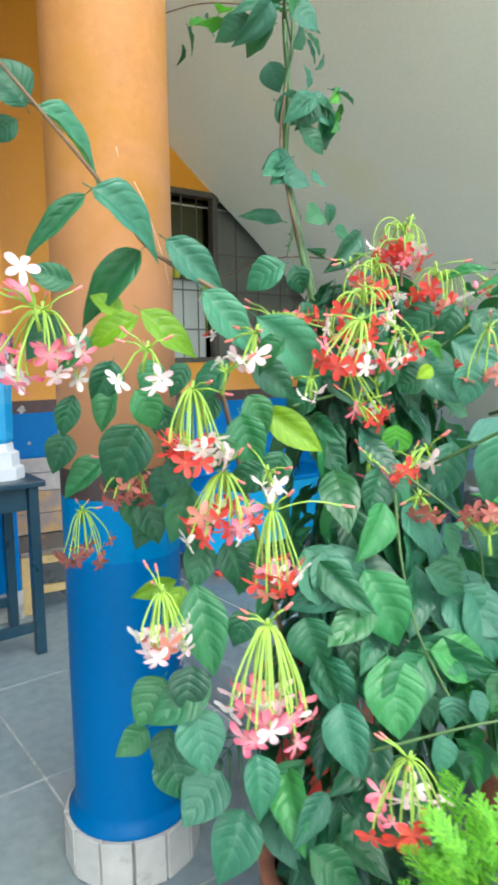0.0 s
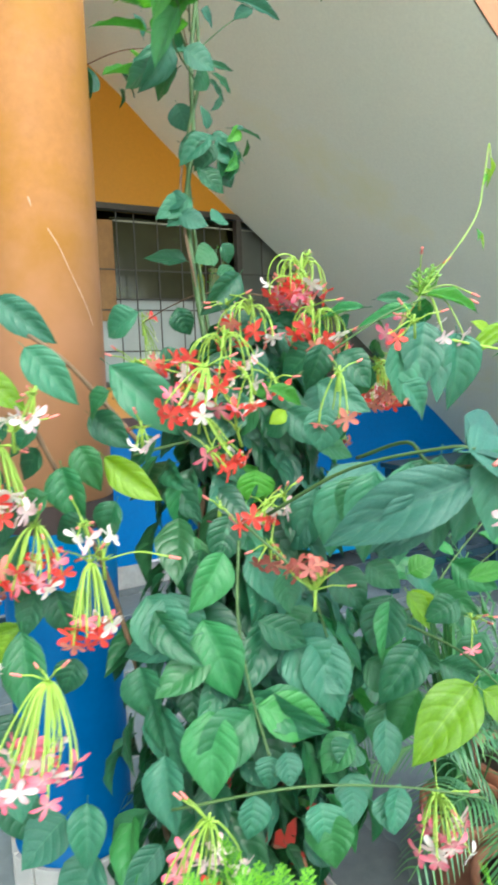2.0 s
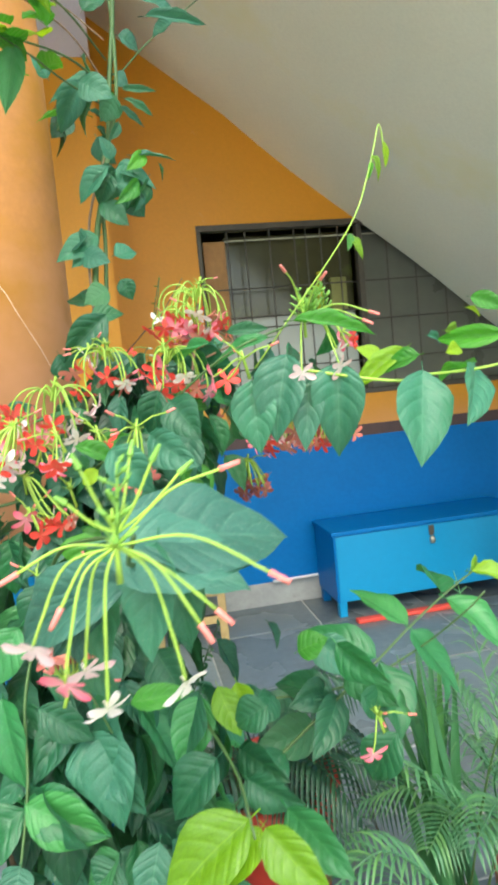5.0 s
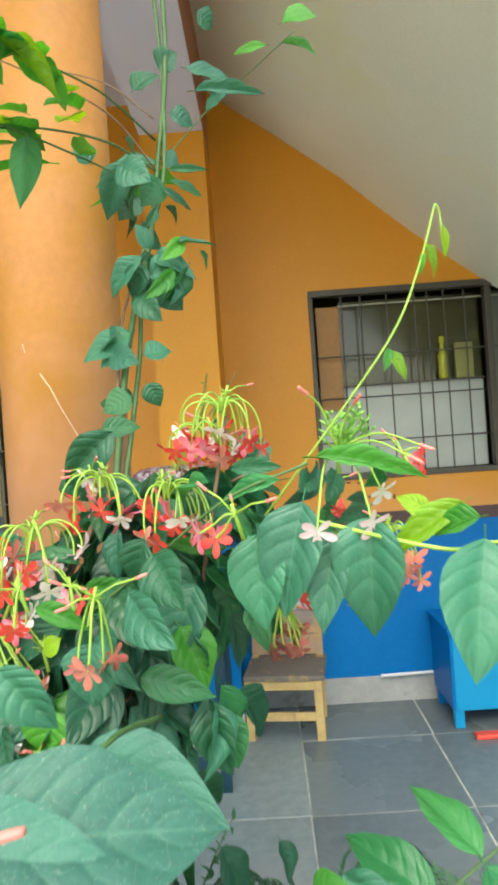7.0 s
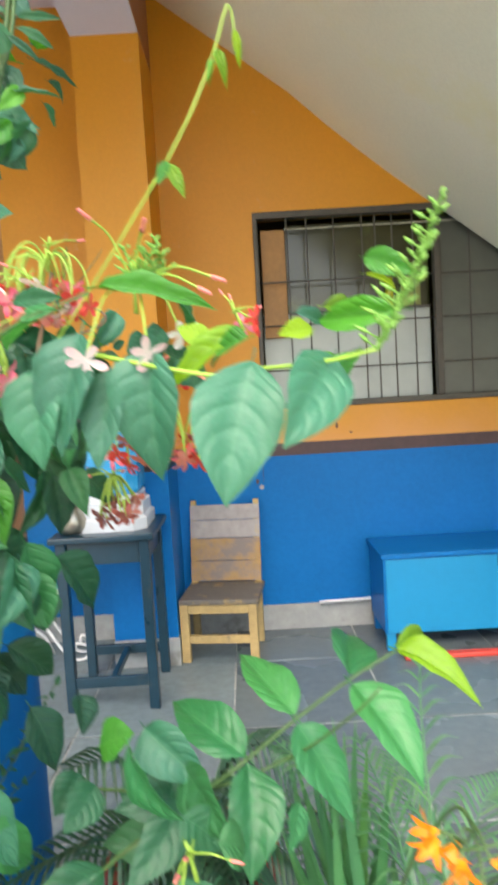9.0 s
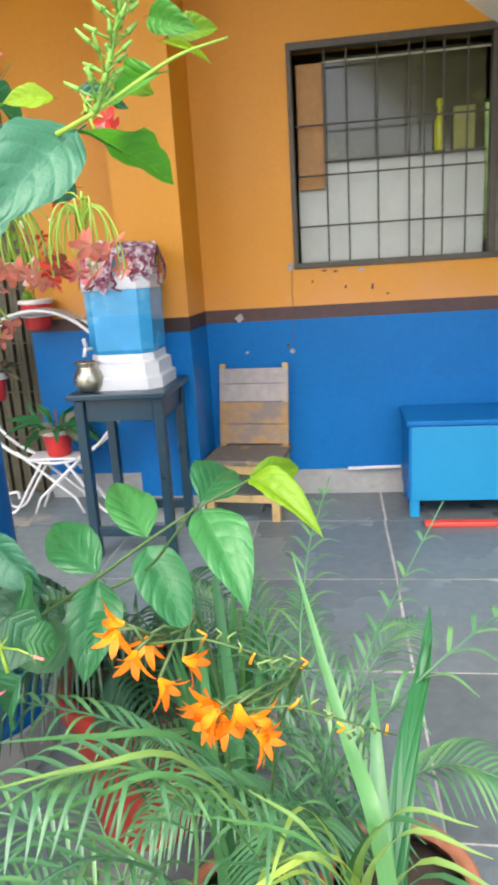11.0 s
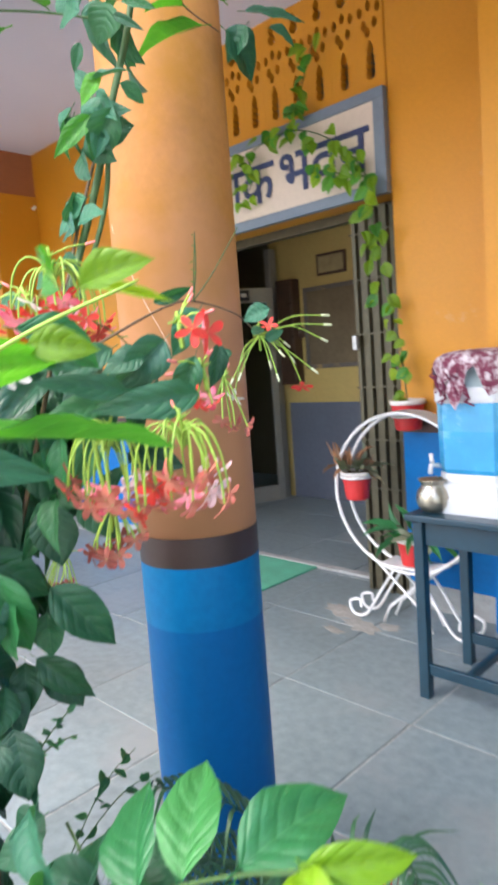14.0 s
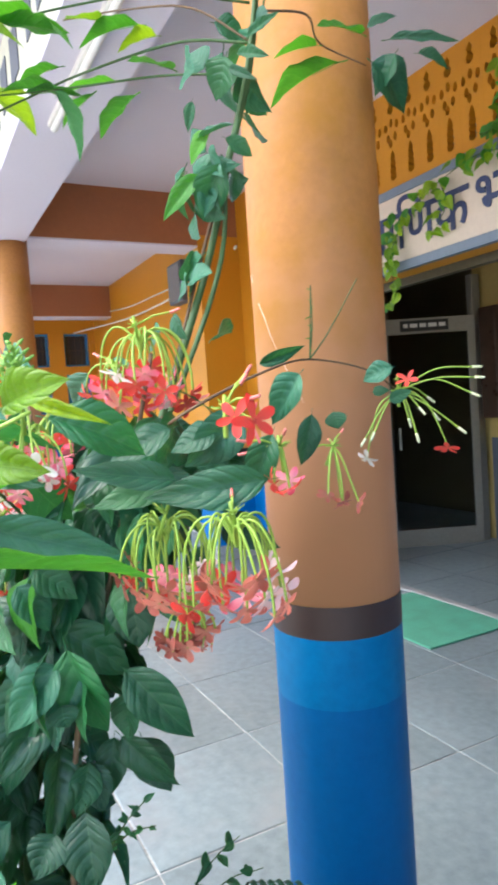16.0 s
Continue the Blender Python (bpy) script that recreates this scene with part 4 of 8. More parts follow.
leaf((0.954, 0.650, 1.250), (0.938, 0.649, 1.177), 0.069, -105, "B")
leaf((0.929, 0.450, 1.291), (0.969, 0.434, 1.242), 0.044, -107, "B")
leaf((0.869, 0.738, 1.146), (0.858, 0.731, 1.090), 0.071, -99, "G")
leaf((0.750, 0.787, 1.141), (0.748, 0.772, 1.055), 0.068, -93, "M")
leaf((0.804, 0.714, 1.082), (0.770, 0.699, 1.009), 0.064, -96, "D")
leaf((0.769, 0.675, 1.036), (0.706, 0.655, 0.959), 0.062, -94, "M")
leaf((0.763, 0.589, 0.820), (0.662, 0.562, 0.767), 0.079, -94, "D")
leaf((0.767, 0.579, 0.832), (0.868, 0.539, 0.788), 0.071, -95, "M")
leaf((0.882, 0.591, 0.903), (0.883, 0.535, 0.793), 0.080, -102, "B")
leaf((0.792, 0.612, 0.943), (0.861, 0.583, 0.899), 0.052, -96, "D")
leaf((0.829, 0.602, 1.010), (0.831, 0.583, 0.955), 0.049, -98, "D")
leaf((1.007, 0.564, 0.942), (0.967, 0.539, 0.856), 0.059, -110, "M")
leaf((1.029, 0.551, 0.958), (1.049, 0.518, 0.902), 0.040, -111, "Y")
leaf((0.925, 0.336, 1.058), (0.982, 0.316, 1.070), 0.025, -110, "G")
leaf((1.371, 0.610, 1.366), (1.321, 0.647, 1.350), 0.035, -126, "G")
leaf((1.521, 0.625, 1.386), (1.435, 0.695, 1.391), 0.038, -132, "G")
leaf((1.501, 0.687, 1.450), (1.546, 0.652, 1.428), 0.029, -129, "G")
leaf((1.170, 0.684, 1.413), (1.077, 0.726, 1.391), 0.032, -116, "M")
leaf((1.113, 0.716, 1.428), (1.172, 0.689, 1.430), 0.021, -112, "D")
leaf((1.037, 0.427, 0.854), (0.921, 0.421, 0.773), 0.082, -115, "Y")
leaf((1.052, 0.440, 0.831), (0.993, 0.427, 0.770), 0.044, -116, "Y")
leaf((1.055, 0.424, 0.841), (1.109, 0.358, 0.789), 0.055, -116, "Y")
leaf((1.090, 0.464, 0.831), (1.146, 0.392, 0.774), 0.063, -117, "M")
leaf((1.217, 0.758, 0.909), (1.277, 0.705, 0.858), 0.064, -116, "B")
leaf((0.766, 0.505, 0.801), (0.762, 0.482, 0.764), 0.042, -95, "B")
leaf((0.731, 0.531, 0.736), (0.710, 0.504, 0.696), 0.051, -93, "B")
leaf((0.799, 0.473, 0.734), (0.785, 0.444, 0.692), 0.059, -98, "B")
leaf((0.849, 0.467, 0.743), (0.831, 0.443, 0.705), 0.045, -101, "B")
leaf((0.906, 0.436, 0.743), (0.871, 0.412, 0.700), 0.050, -106, "B")
leaf((0.933, 0.496, 0.800), (0.911, 0.463, 0.739), 0.050, -107, "B")
leaf((0.879, 0.507, 0.779), (0.851, 0.498, 0.754), 0.058, -103, "D")
leaf((1.015, 0.514, 0.883), (0.939, 0.506, 0.818), 0.066, -111, "D")
leaf((1.051, 0.505, 0.852), (1.105, 0.461, 0.824), 0.051, -114, "D")
leaf((1.084, 0.502, 0.945), (1.035, 0.514, 0.919), 0.049, -116, "D")
leaf((0.871, 0.457, 1.056), (0.910, 0.434, 1.019), 0.042, -103, "D")
leaf((0.757, 0.860, 1.321), (0.805, 0.855, 1.346), 0.050, -93, "D")
leaf((1.002, 0.724, 1.351), (0.978, 0.733, 1.273), 0.051, -107, "D")
leaf((0.873, 0.699, 1.282), (0.936, 0.685, 1.259), 0.026, -100, "G")
leaf((0.902, 0.694, 1.245), (0.875, 0.698, 1.226), 0.026, -102, "Y")
leaf((1.194, 0.680, 1.386), (1.160, 0.658, 1.260), 0.081, -92, "B")
leaf((1.140, 0.693, 1.352), (1.141, 0.670, 1.244), 0.069, -88, "B")
leaf((1.268, 0.674, 1.365), (1.246, 0.649, 1.234), 0.081, -98, "B")
leaf((1.226, 0.679, 1.345), (1.204, 0.658, 1.240), 0.052, -95, "B")
leaf((0.975, 0.803, 1.227), (0.901, 0.760, 1.151), 0.073, -78, "B")
leaf((1.051, 0.796, 1.277), (1.012, 0.764, 1.178), 0.073, -83, "B")
leaf((1.031, 0.770, 1.228), (1.071, 0.751, 1.153), 0.060, -81, "G")
leaf((0.913, 0.790, 1.136), (0.812, 0.738, 1.094), 0.072, -74, "G")
leaf((1.058, 0.778, 1.134), (1.081, 0.741, 1.045), 0.056, -83, "D")
leaf((0.985, 0.731, 1.181), (1.077, 0.734, 1.150), 0.045, -78, "D")
leaf((0.903, 0.804, 1.281), (0.975, 0.818, 1.265), 0.032, -73, "G")
leaf((1.093, 0.834, 1.316), (1.002, 0.825, 1.332), 0.024, -86, "G")
leaf((0.896, 0.809, 1.311), (0.815, 0.786, 1.343), 0.032, -73, "D")
leaf((0.936, 0.890, 1.488), (0.862, 0.870, 1.415), 0.059, -77, "D")
leaf((0.910, 0.931, 1.495), (0.968, 0.943, 1.495), 0.035, -76, "D")
leaf((0.942, 1.003, 1.549), (0.896, 0.995, 1.524), 0.052, -78, "D")
leaf((0.969, 1.015, 1.567), (0.989, 1.021, 1.528), 0.038, -80, "D")
leaf((1.214, 0.694, 1.436), (1.341, 0.672, 1.416), 0.026, -94, "G")
leaf((1.365, 0.645, 1.378), (1.275, 0.658, 1.323), 0.035, -106, "Y")
leaf((1.331, 0.656, 1.370), (1.297, 0.666, 1.387), 0.026, -103, "Y")
leaf((0.934, 1.084, 1.665), (0.849, 1.072, 1.620), 0.053, -79, "B")
leaf((0.928, 1.081, 1.640), (0.877, 1.075, 1.608), 0.041, -78, "B")
leaf((0.962, 1.049, 1.619), (1.006, 1.054, 1.633), 0.051, -80, "B")
leaf((0.978, 1.065, 1.756), (1.054, 1.070, 1.771), 0.061, -81, "B")
leaf((0.988, 1.059, 1.744), (1.032, 1.076, 1.696), 0.052, -81, "D")
leaf((0.972, 1.051, 1.773), (0.941, 1.060, 1.719), 0.048, -80, "D")
leaf((0.969, 1.051, 1.787), (0.901, 1.052, 1.735), 0.047, -80, "B")
leaf((0.979, 1.083, 1.810), (0.960, 1.066, 1.851), 0.031, -81, "B")
leaf((0.992, 1.177, 1.998), (0.867, 1.158, 1.989), 0.047, -82, "B")
leaf((0.933, 1.147, 1.990), (0.874, 1.170, 1.903), 0.058, -79, "B")
leaf((0.871, 1.142, 1.993), (0.848, 1.121, 2.027), 0.058, -76, "B")
leaf((1.005, 1.166, 2.008), (1.033, 1.175, 1.994), 0.042, -83, "B")
leaf((1.062, 1.129, 2.147), (1.153, 1.144, 2.127), 0.047, -85, "B")
leaf((1.076, 1.116, 2.098), (1.203, 1.119, 2.095), 0.025, -86, "B")
leaf((1.131, 1.139, 2.101), (1.087, 1.147, 2.082), 0.035, -88, "B")
leaf((1.018, 1.054, 1.809), (1.105, 1.061, 1.809), 0.018, -83, "B")
leaf((1.016, 1.148, 1.973), (1.089, 1.154, 1.972), 0.016, -83, "D")
leaf((1.017, 1.127, 1.944), (1.076, 1.142, 1.919), 0.016, -83, "D")
leaf((1.007, 1.118, 1.926), (1.054, 1.135, 1.892), 0.015, -82, "D")
leaf((1.237, 1.062, 2.173), (1.293, 1.050, 2.184), 0.046, -94, "G")
leaf((1.207, 1.086, 2.151), (1.147, 1.090, 2.146), 0.021, -92, "G")
leaf((1.237, 1.093, 2.157), (1.298, 1.094, 2.146), 0.019, -94, "G")
leaf((0.954, 1.179, 2.142), (0.996, 1.166, 2.174), 0.049, -80, "D")
leaf((1.004, 1.185, 2.184), (1.040, 1.175, 2.208), 0.055, -83, "D")
leaf((1.092, 1.086, 2.220), (1.120, 1.099, 2.201), 0.059, -86, "D")
leaf((1.021, 1.175, 2.091), (1.067, 1.186, 2.077), 0.048, -83, "B")
leaf((1.212, 0.944, 0.694), (1.135, 0.943, 0.718), 0.080, -80, "D")
leaf((1.240, 0.902, 0.676), (1.120, 0.877, 0.675), 0.087, -82, "D")
leaf((1.066, 0.818, 1.100), (1.093, 0.804, 1.024), 0.063, -70, "M")
leaf((1.252, 0.809, 0.788), (1.183, 0.760, 0.806), 0.062, -50, "D")
leaf((1.309, 0.641, 0.838), (1.344, 0.661, 0.823), 0.050, -45, "D")
leaf((1.119, 0.811, 0.823), (1.099, 0.771, 0.796), 0.055, -44, "D")
leaf((1.399, 0.664, 0.861), (1.385, 0.627, 0.830), 0.034, -52, "M")
leaf((1.515, 0.695, 1.434), (1.562, 0.712, 1.448), 0.024, -62, "Y")
leaf((1.506, 0.712, 1.436), (1.553, 0.737, 1.425), 0.009, -62, "Y")
leaf((1.454, 0.687, 1.401), (1.497, 0.713, 1.397), 0.026, -57, "Y")
leaf((1.433, 0.606, 1.371), (1.401, 0.580, 1.367), 0.022, -52, "Y")
leaf((1.425, 0.689, 1.396), (1.468, 0.718, 1.387), 0.021, -55, "B")
leaf((1.093, 0.867, 1.104), (1.139, 0.935, 1.010), 0.062, -47, "D")
leaf((1.060, 0.875, 1.060), (1.071, 0.866, 1.000), 0.055, -45, "D")
leaf((1.015, 0.801, 1.153), (1.059, 0.886, 1.084), 0.062, -9, "D")
leaf((1.075, 0.800, 1.140), (1.083, 0.830, 1.012), 0.066, -40, "M")
leaf((1.011, 0.876, 0.980), (1.067, 0.931, 0.911), 0.050, -14, "K")
leaf((1.069, 0.787, 1.121), (1.081, 0.715, 1.067), 0.055, -9, "B")
leaf((1.072, 0.903, 1.222), (1.081, 0.850, 1.142), 0.046, -17, "D")
leaf((1.298, 0.947, 1.333), (1.269, 0.883, 1.341), 0.035, -26, "D")
leaf((1.263, 1.005, 1.393), (1.255, 0.980, 1.330), 0.037, -29, "D")
leaf((1.226, 1.082, 1.410), (1.221, 1.068, 1.348), 0.033, -32, "K")
leaf((1.153, 1.114, 1.463), (1.127, 1.071, 1.405), 0.045, -32, "B")
leaf((1.050, 1.112, 1.485), (1.086, 1.171, 1.507), 0.022, -28, "D")
leaf((1.244, 0.888, 1.351), (1.222, 0.808, 1.332), 0.036, -20, "D")
leaf((1.293, 0.876, 1.359), (1.264, 0.780, 1.378), 0.031, -20, "D")
leaf((1.088, 1.210, 1.408), (1.092, 1.215, 1.382), 0.034, -34, "D")
leaf((1.078, 0.788, 1.074), (1.090, 0.791, 1.050), 0.039, -9, "D")
leaf((1.134, 1.287, 1.468), (1.105, 1.252, 1.455), 0.034, -39, "B")
leaf((1.097, 1.278, 1.433), (1.113, 1.297, 1.436), 0.019, -38, "D")
leaf((1.106, 1.302, 1.419), (1.128, 1.328, 1.433), 0.021, -39, "D")
leaf((1.011, 1.057, 1.703), (1.040, 1.063, 1.778), 0.030, -24, "B")
leaf((1.046, 1.072, 1.769), (1.012, 1.055, 1.695), 0.052, -26, "D")
leaf((1.022, 1.047, 1.759), (0.984, 1.001, 1.703), 0.031, -24, "G")
leaf((1.040, 1.061, 1.817), (1.011, 1.036, 1.777), 0.030, -25, "G")
leaf((1.069, 1.072, 1.795), (1.079, 1.108, 1.773), 0.026, -27, "D")
leaf((0.999, 1.057, 1.872), (0.980, 1.053, 1.835), 0.020, -24, "D")
leaf((0.939, 1.369, 2.011), (0.834, 1.280, 1.996), 0.068, -37, "G", 3.0, 0.5)
leaf((0.931, 1.330, 2.036), (0.913, 1.249, 2.021), 0.045, -35, "G", 3.0, 0.5)
leaf((0.977, 1.392, 2.044), (1.006, 1.280, 2.029), 0.045, -38, "G", 3.0, 0.5)
leaf((0.861, 1.509, 2.072), (0.887, 1.588, 1.998), 0.082, -39, "D")
leaf((0.894, 1.537, 2.077), (0.843, 1.519, 2.018), 0.064, -41, "D")
leaf((0.944, 1.482, 2.068), (1.022, 1.575, 2.051), 0.019, -41, "D")
leaf((0.954, 1.423, 2.071), (0.992, 1.455, 2.085), 0.019, -39, "D")
leaf((0.958, 1.535, 2.046), (0.993, 1.582, 2.027), 0.022, -43, "D")
leaf((0.865, 1.087, 1.986), (0.907, 0.996, 1.971), 0.046, -23, "G", 3.0, 0.5)
leaf((0.874, 1.059, 2.029), (0.859, 0.994, 2.014), 0.054, -21, "Y", 3.0, 0.5)
leaf((0.830, 1.031, 1.951), (0.712, 0.997, 1.936), 0.046, -19, "G", 3.0, 0.5)
leaf((0.816, 1.006, 1.976), (0.790, 0.907, 1.961), 0.054, -18, "G", 3.0, 0.5)
leaf((0.793, 0.970, 1.960), (0.691, 0.938, 1.945), 0.045, -16, "G", 3.0, 0.5)
leaf((0.887, 1.026, 2.033), (0.860, 0.932, 2.018), 0.049, -20, "G", 3.0, 0.5)
leaf((0.834, 0.909, 1.974), (0.799, 0.845, 1.959), 0.045, -13, "G", 3.0, 0.5)
leaf((0.880, 0.968, 2.032), (0.902, 0.904, 2.017), 0.045, -17, "Y", 3.0, 0.5)
leaf((0.942, 1.131, 2.028), (0.959, 1.181, 2.012), 0.053, -26, "D")
leaf((0.999, 1.117, 1.946), (0.967, 1.109, 1.894), 0.058, -27, "D")
leaf((0.486, 0.788, 1.256), (0.464, 0.799, 1.209), 0.036, -121, "D")
leaf((0.403, 0.839, 1.222), (0.374, 0.848, 1.167), 0.040, -115, "D")
leaf((0.457, 0.809, 1.201), (0.470, 0.794, 1.140), 0.044, -119, "D")
leaf((0.526, 0.742, 1.259), (0.479, 0.770, 1.202), 0.047, -125, "D")
leaf((0.613, 0.799, 1.253), (0.661, 0.757, 1.201), 0.052, -127, "D")
leaf((0.628, 0.743, 1.290), (0.589, 0.774, 1.246), 0.046, -130, "D")
leaf((0.465, 1.020, 1.095), (0.392, 1.040, 1.041), 0.050, -114, "M")
leaf((0.491, 0.825, 1.107), (0.451, 0.836, 1.052), 0.050, -120, "D")
leaf((0.503, 0.814, 1.078), (0.466, 0.812, 0.996), 0.052, -121, "D")
leaf((0.508, 0.778, 1.046), (0.473, 0.779, 0.981), 0.049, -123, "D")
leaf((0.480, 0.923, 1.046), (0.496, 0.892, 0.972), 0.055, -117, "K")
leaf((0.573, 0.744, 1.000), (0.531, 0.744, 0.924), 0.050, -127, "D")
leaf((0.703, 0.758, 1.212), (0.661, 0.790, 1.164), 0.053, -132, "D")
leaf((0.823, 0.815, 1.176), (0.851, 0.775, 1.108), 0.060, -135, "D")
leaf((0.888, 0.759, 1.253), (0.848, 0.799, 1.195), 0.060, -139, "D")
leaf((0.871, 0.742, 1.129), (0.827, 0.777, 1.071), 0.059, -139, "D")
leaf((0.581, 0.732, 1.105), (0.531, 0.762, 1.074), 0.049, -128, "D")
leaf((0.326, 0.845, 1.320), (0.288, 0.860, 1.263), 0.043, -111, "D")
leaf((0.365, 0.895, 1.214), (0.346, 0.897, 1.155), 0.037, -112, "D")
leaf((0.836, 0.788, 1.229), (0.884, 0.794, 1.194), 0.040, -69, "D")
leaf((0.877, 0.778, 1.230), (0.843, 0.778, 1.276), 0.047, -71, "D")
leaf((1.307, 0.968, 1.349), (1.259, 0.851, 1.339), 0.043, -28, "D")
leaf((1.235, 0.981, 1.416), (1.210, 0.918, 1.361), 0.054, -26, "B")
leaf((1.290, 0.761, 1.427), (1.314, 0.847, 1.397), 0.045, -10, "M")
leaf((1.101, 0.715, 1.309), (1.142, 0.873, 1.254), 0.055, -4, "B")
leaf((1.224, 0.954, 1.402), (1.205, 0.905, 1.381), 0.038, -24, "D")
leaf((1.257, 0.888, 1.407), (1.237, 0.819, 1.373), 0.035, -20, "D")
leaf((1.066, 0.771, 1.244), (1.085, 0.818, 1.204), 0.044, -8, "D")
leaf((1.050, 0.752, 1.223), (1.071, 0.784, 1.165), 0.045, -7, "B")
leaf((0.997, 0.831, 0.951), (1.024, 0.807, 0.896), 0.047, -11, "D")
leaf((1.141, 0.759, 0.955), (1.157, 0.729, 0.924), 0.046, -8, "K")
leaf((0.953, 0.685, 1.116), (0.914, 0.682, 1.014), 0.068, -125, "B")
leaf((0.927, 0.575, 1.147), (0.889, 0.570, 1.032), 0.068, -127, "B")
leaf((0.902, 0.475, 1.173), (0.868, 0.466, 1.053), 0.065, -130, "B")
leaf((0.917, 0.426, 1.189), (0.883, 0.416, 1.059), 0.066, -133, "B")
leaf((1.004, 0.457, 1.186), (0.972, 0.448, 1.050), 0.072, -135, "B")
leaf((0.990, 0.390, 1.201), (0.964, 0.380, 1.076), 0.068, -138, "B")
leaf((0.965, 0.325, 1.212), (0.944, 0.315, 1.101), 0.064, -140, "B")
leaf((0.900, 0.503, 1.162), (0.870, 0.509, 1.098), 0.055, -129, "D")
leaf((0.970, 0.456, 1.184), (0.948, 0.460, 1.119), 0.056, -134, "D")
leaf((1.005, 0.565, 0.948), (0.963, 0.558, 0.868), 0.075, -131, "D")
leaf((1.264, 0.741, 0.864), (1.318, 0.660, 0.819), 0.072, -134, "D")
leaf((1.221, 0.641, 0.949), (1.261, 0.573, 0.902), 0.066, -136, "M")
leaf((0.850, 0.616, 0.893), (0.889, 0.536, 0.808), 0.091, -122, "B")
leaf((0.763, 0.600, 0.825), (0.861, 0.527, 0.808), 0.067, -118, "M")
leaf((1.002, 0.565, 0.779), (0.968, 0.540, 0.707), 0.069, -131, "D")
leaf((1.033, 0.534, 0.803), (0.973, 0.533, 0.728), 0.069, -133, "D")
leaf((0.882, 0.514, 0.785), (0.832, 0.517, 0.740), 0.054, -127, "D")
leaf((0.904, 0.624, 0.933), (0.840, 0.642, 0.886), 0.056, -125, "D")
leaf((0.879, 0.513, 0.726), (0.874, 0.481, 0.685), 0.056, -127, "B")
leaf((0.891, 0.440, 0.737), (0.875, 0.413, 0.694), 0.053, -131, "B")
leaf((0.760, 0.535, 0.781), (0.741, 0.520, 0.747), 0.043, -120, "B")
leaf((0.806, 0.469, 0.720), (0.788, 0.433, 0.669), 0.070, -125, "D")
leaf((0.697, 0.720, 0.975), (0.699, 0.674, 0.873), 0.099, -111, "B")
leaf((0.761, 0.759, 1.046), (0.733, 0.740, 0.953), 0.075, -114, "M")
leaf((0.955, 0.645, 0.982), (0.984, 0.596, 0.924), 0.066, -126, "D")
leaf((1.303, 0.633, 0.797), (1.250, 0.640, 0.718), 0.071, -139, "D")
leaf((0.972, 0.583, 0.847), (1.004, 0.528, 0.805), 0.067, -129, "D")
leaf((1.056, 0.611, 0.834), (1.106, 0.545, 0.807), 0.062, -131, "D")
leaf((1.175, 0.703, 0.920), (1.215, 0.677, 0.947), 0.050, -133, "G")
leaf((1.056, 0.570, 0.950), (1.066, 0.536, 0.902), 0.043, -133, "Y")
leaf((1.064, 0.809, 1.114), (1.083, 0.772, 1.052), 0.046, -11, "B")
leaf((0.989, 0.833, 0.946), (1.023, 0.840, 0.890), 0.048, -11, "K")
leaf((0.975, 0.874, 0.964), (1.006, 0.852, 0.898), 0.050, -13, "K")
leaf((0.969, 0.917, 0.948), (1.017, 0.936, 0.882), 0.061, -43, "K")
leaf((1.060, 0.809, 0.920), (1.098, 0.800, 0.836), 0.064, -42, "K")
leaf((1.142, 0.794, 0.817), (1.113, 0.742, 0.788), 0.054, -45, "D")
leaf((1.267, 0.684, 0.841), (1.317, 0.690, 0.791), 0.053, -45, "D")
leaf((1.093, 0.879, 1.215), (1.105, 0.879, 1.130), 0.062, -46, "K")
leaf((0.381, 0.865, 1.292), (0.330, 0.885, 1.247), 0.044, -113, "D")
leaf((0.398, 0.834, 1.261), (0.375, 0.842, 1.200), 0.047, -115, "D")
leaf((0.412, 0.797, 1.223), (0.435, 0.780, 1.170), 0.046, -117, "M")
leaf((0.465, 0.802, 1.166), (0.479, 0.783, 1.102), 0.048, -120, "D")
leaf((0.478, 0.956, 1.059), (0.497, 0.922, 0.969), 0.065, -116, "D")
leaf((0.405, 1.024, 1.142), (0.374, 1.026, 1.081), 0.052, -111, "D")
leaf((0.486, 0.793, 1.132), (0.459, 0.796, 1.071), 0.048, -121, "D")
leaf((0.511, 0.792, 0.996), (0.484, 0.783, 0.928), 0.050, -122, "D")
leaf((0.534, 0.767, 0.998), (0.546, 0.730, 0.928), 0.050, -124, "D")
leaf((0.441, 0.786, 1.260), (0.419, 0.796, 1.215), 0.039, -119, "M")
leaf((0.526, 0.778, 1.211), (0.503, 0.788, 1.164), 0.040, -124, "D")
leaf((0.586, 0.778, 1.208), (0.608, 0.753, 1.142), 0.050, -126, "D")
leaf((0.631, 0.754, 1.122), (0.603, 0.761, 1.056), 0.051, -129, "D")
leaf((0.436, 0.788, 0.811), (0.385, 0.780, 0.756), 0.065, -118, "D")
leaf((0.460, 0.749, 0.836), (0.436, 0.727, 0.779), 0.059, -121, "K")
leaf((0.472, 0.841, 0.667), (0.470, 0.790, 0.601), 0.073, -119, "D")
leaf((0.553, 0.740, 0.898), (0.527, 0.733, 0.848), 0.051, -126, "D")
cluster((1.165, 0.930, 1.205), (1.172, 0.925, 1.155), 8, 0.034, "d", 1)
cluster((1.250, 0.879, 1.320), (1.228, 0.882, 1.240), 15, 0.060, "s", 2)
cluster((1.332, 0.917, 1.324), (1.322, 0.925, 1.244), 16, 0.056, "s", 2)
cluster((0.311, 0.852, 1.327), (0.308, 0.854, 1.262), 11, 0.066, "p", 1)
cluster((0.287, 0.815, 1.328), (0.263, 0.820, 1.357), 4, 0.037, "p", 1)
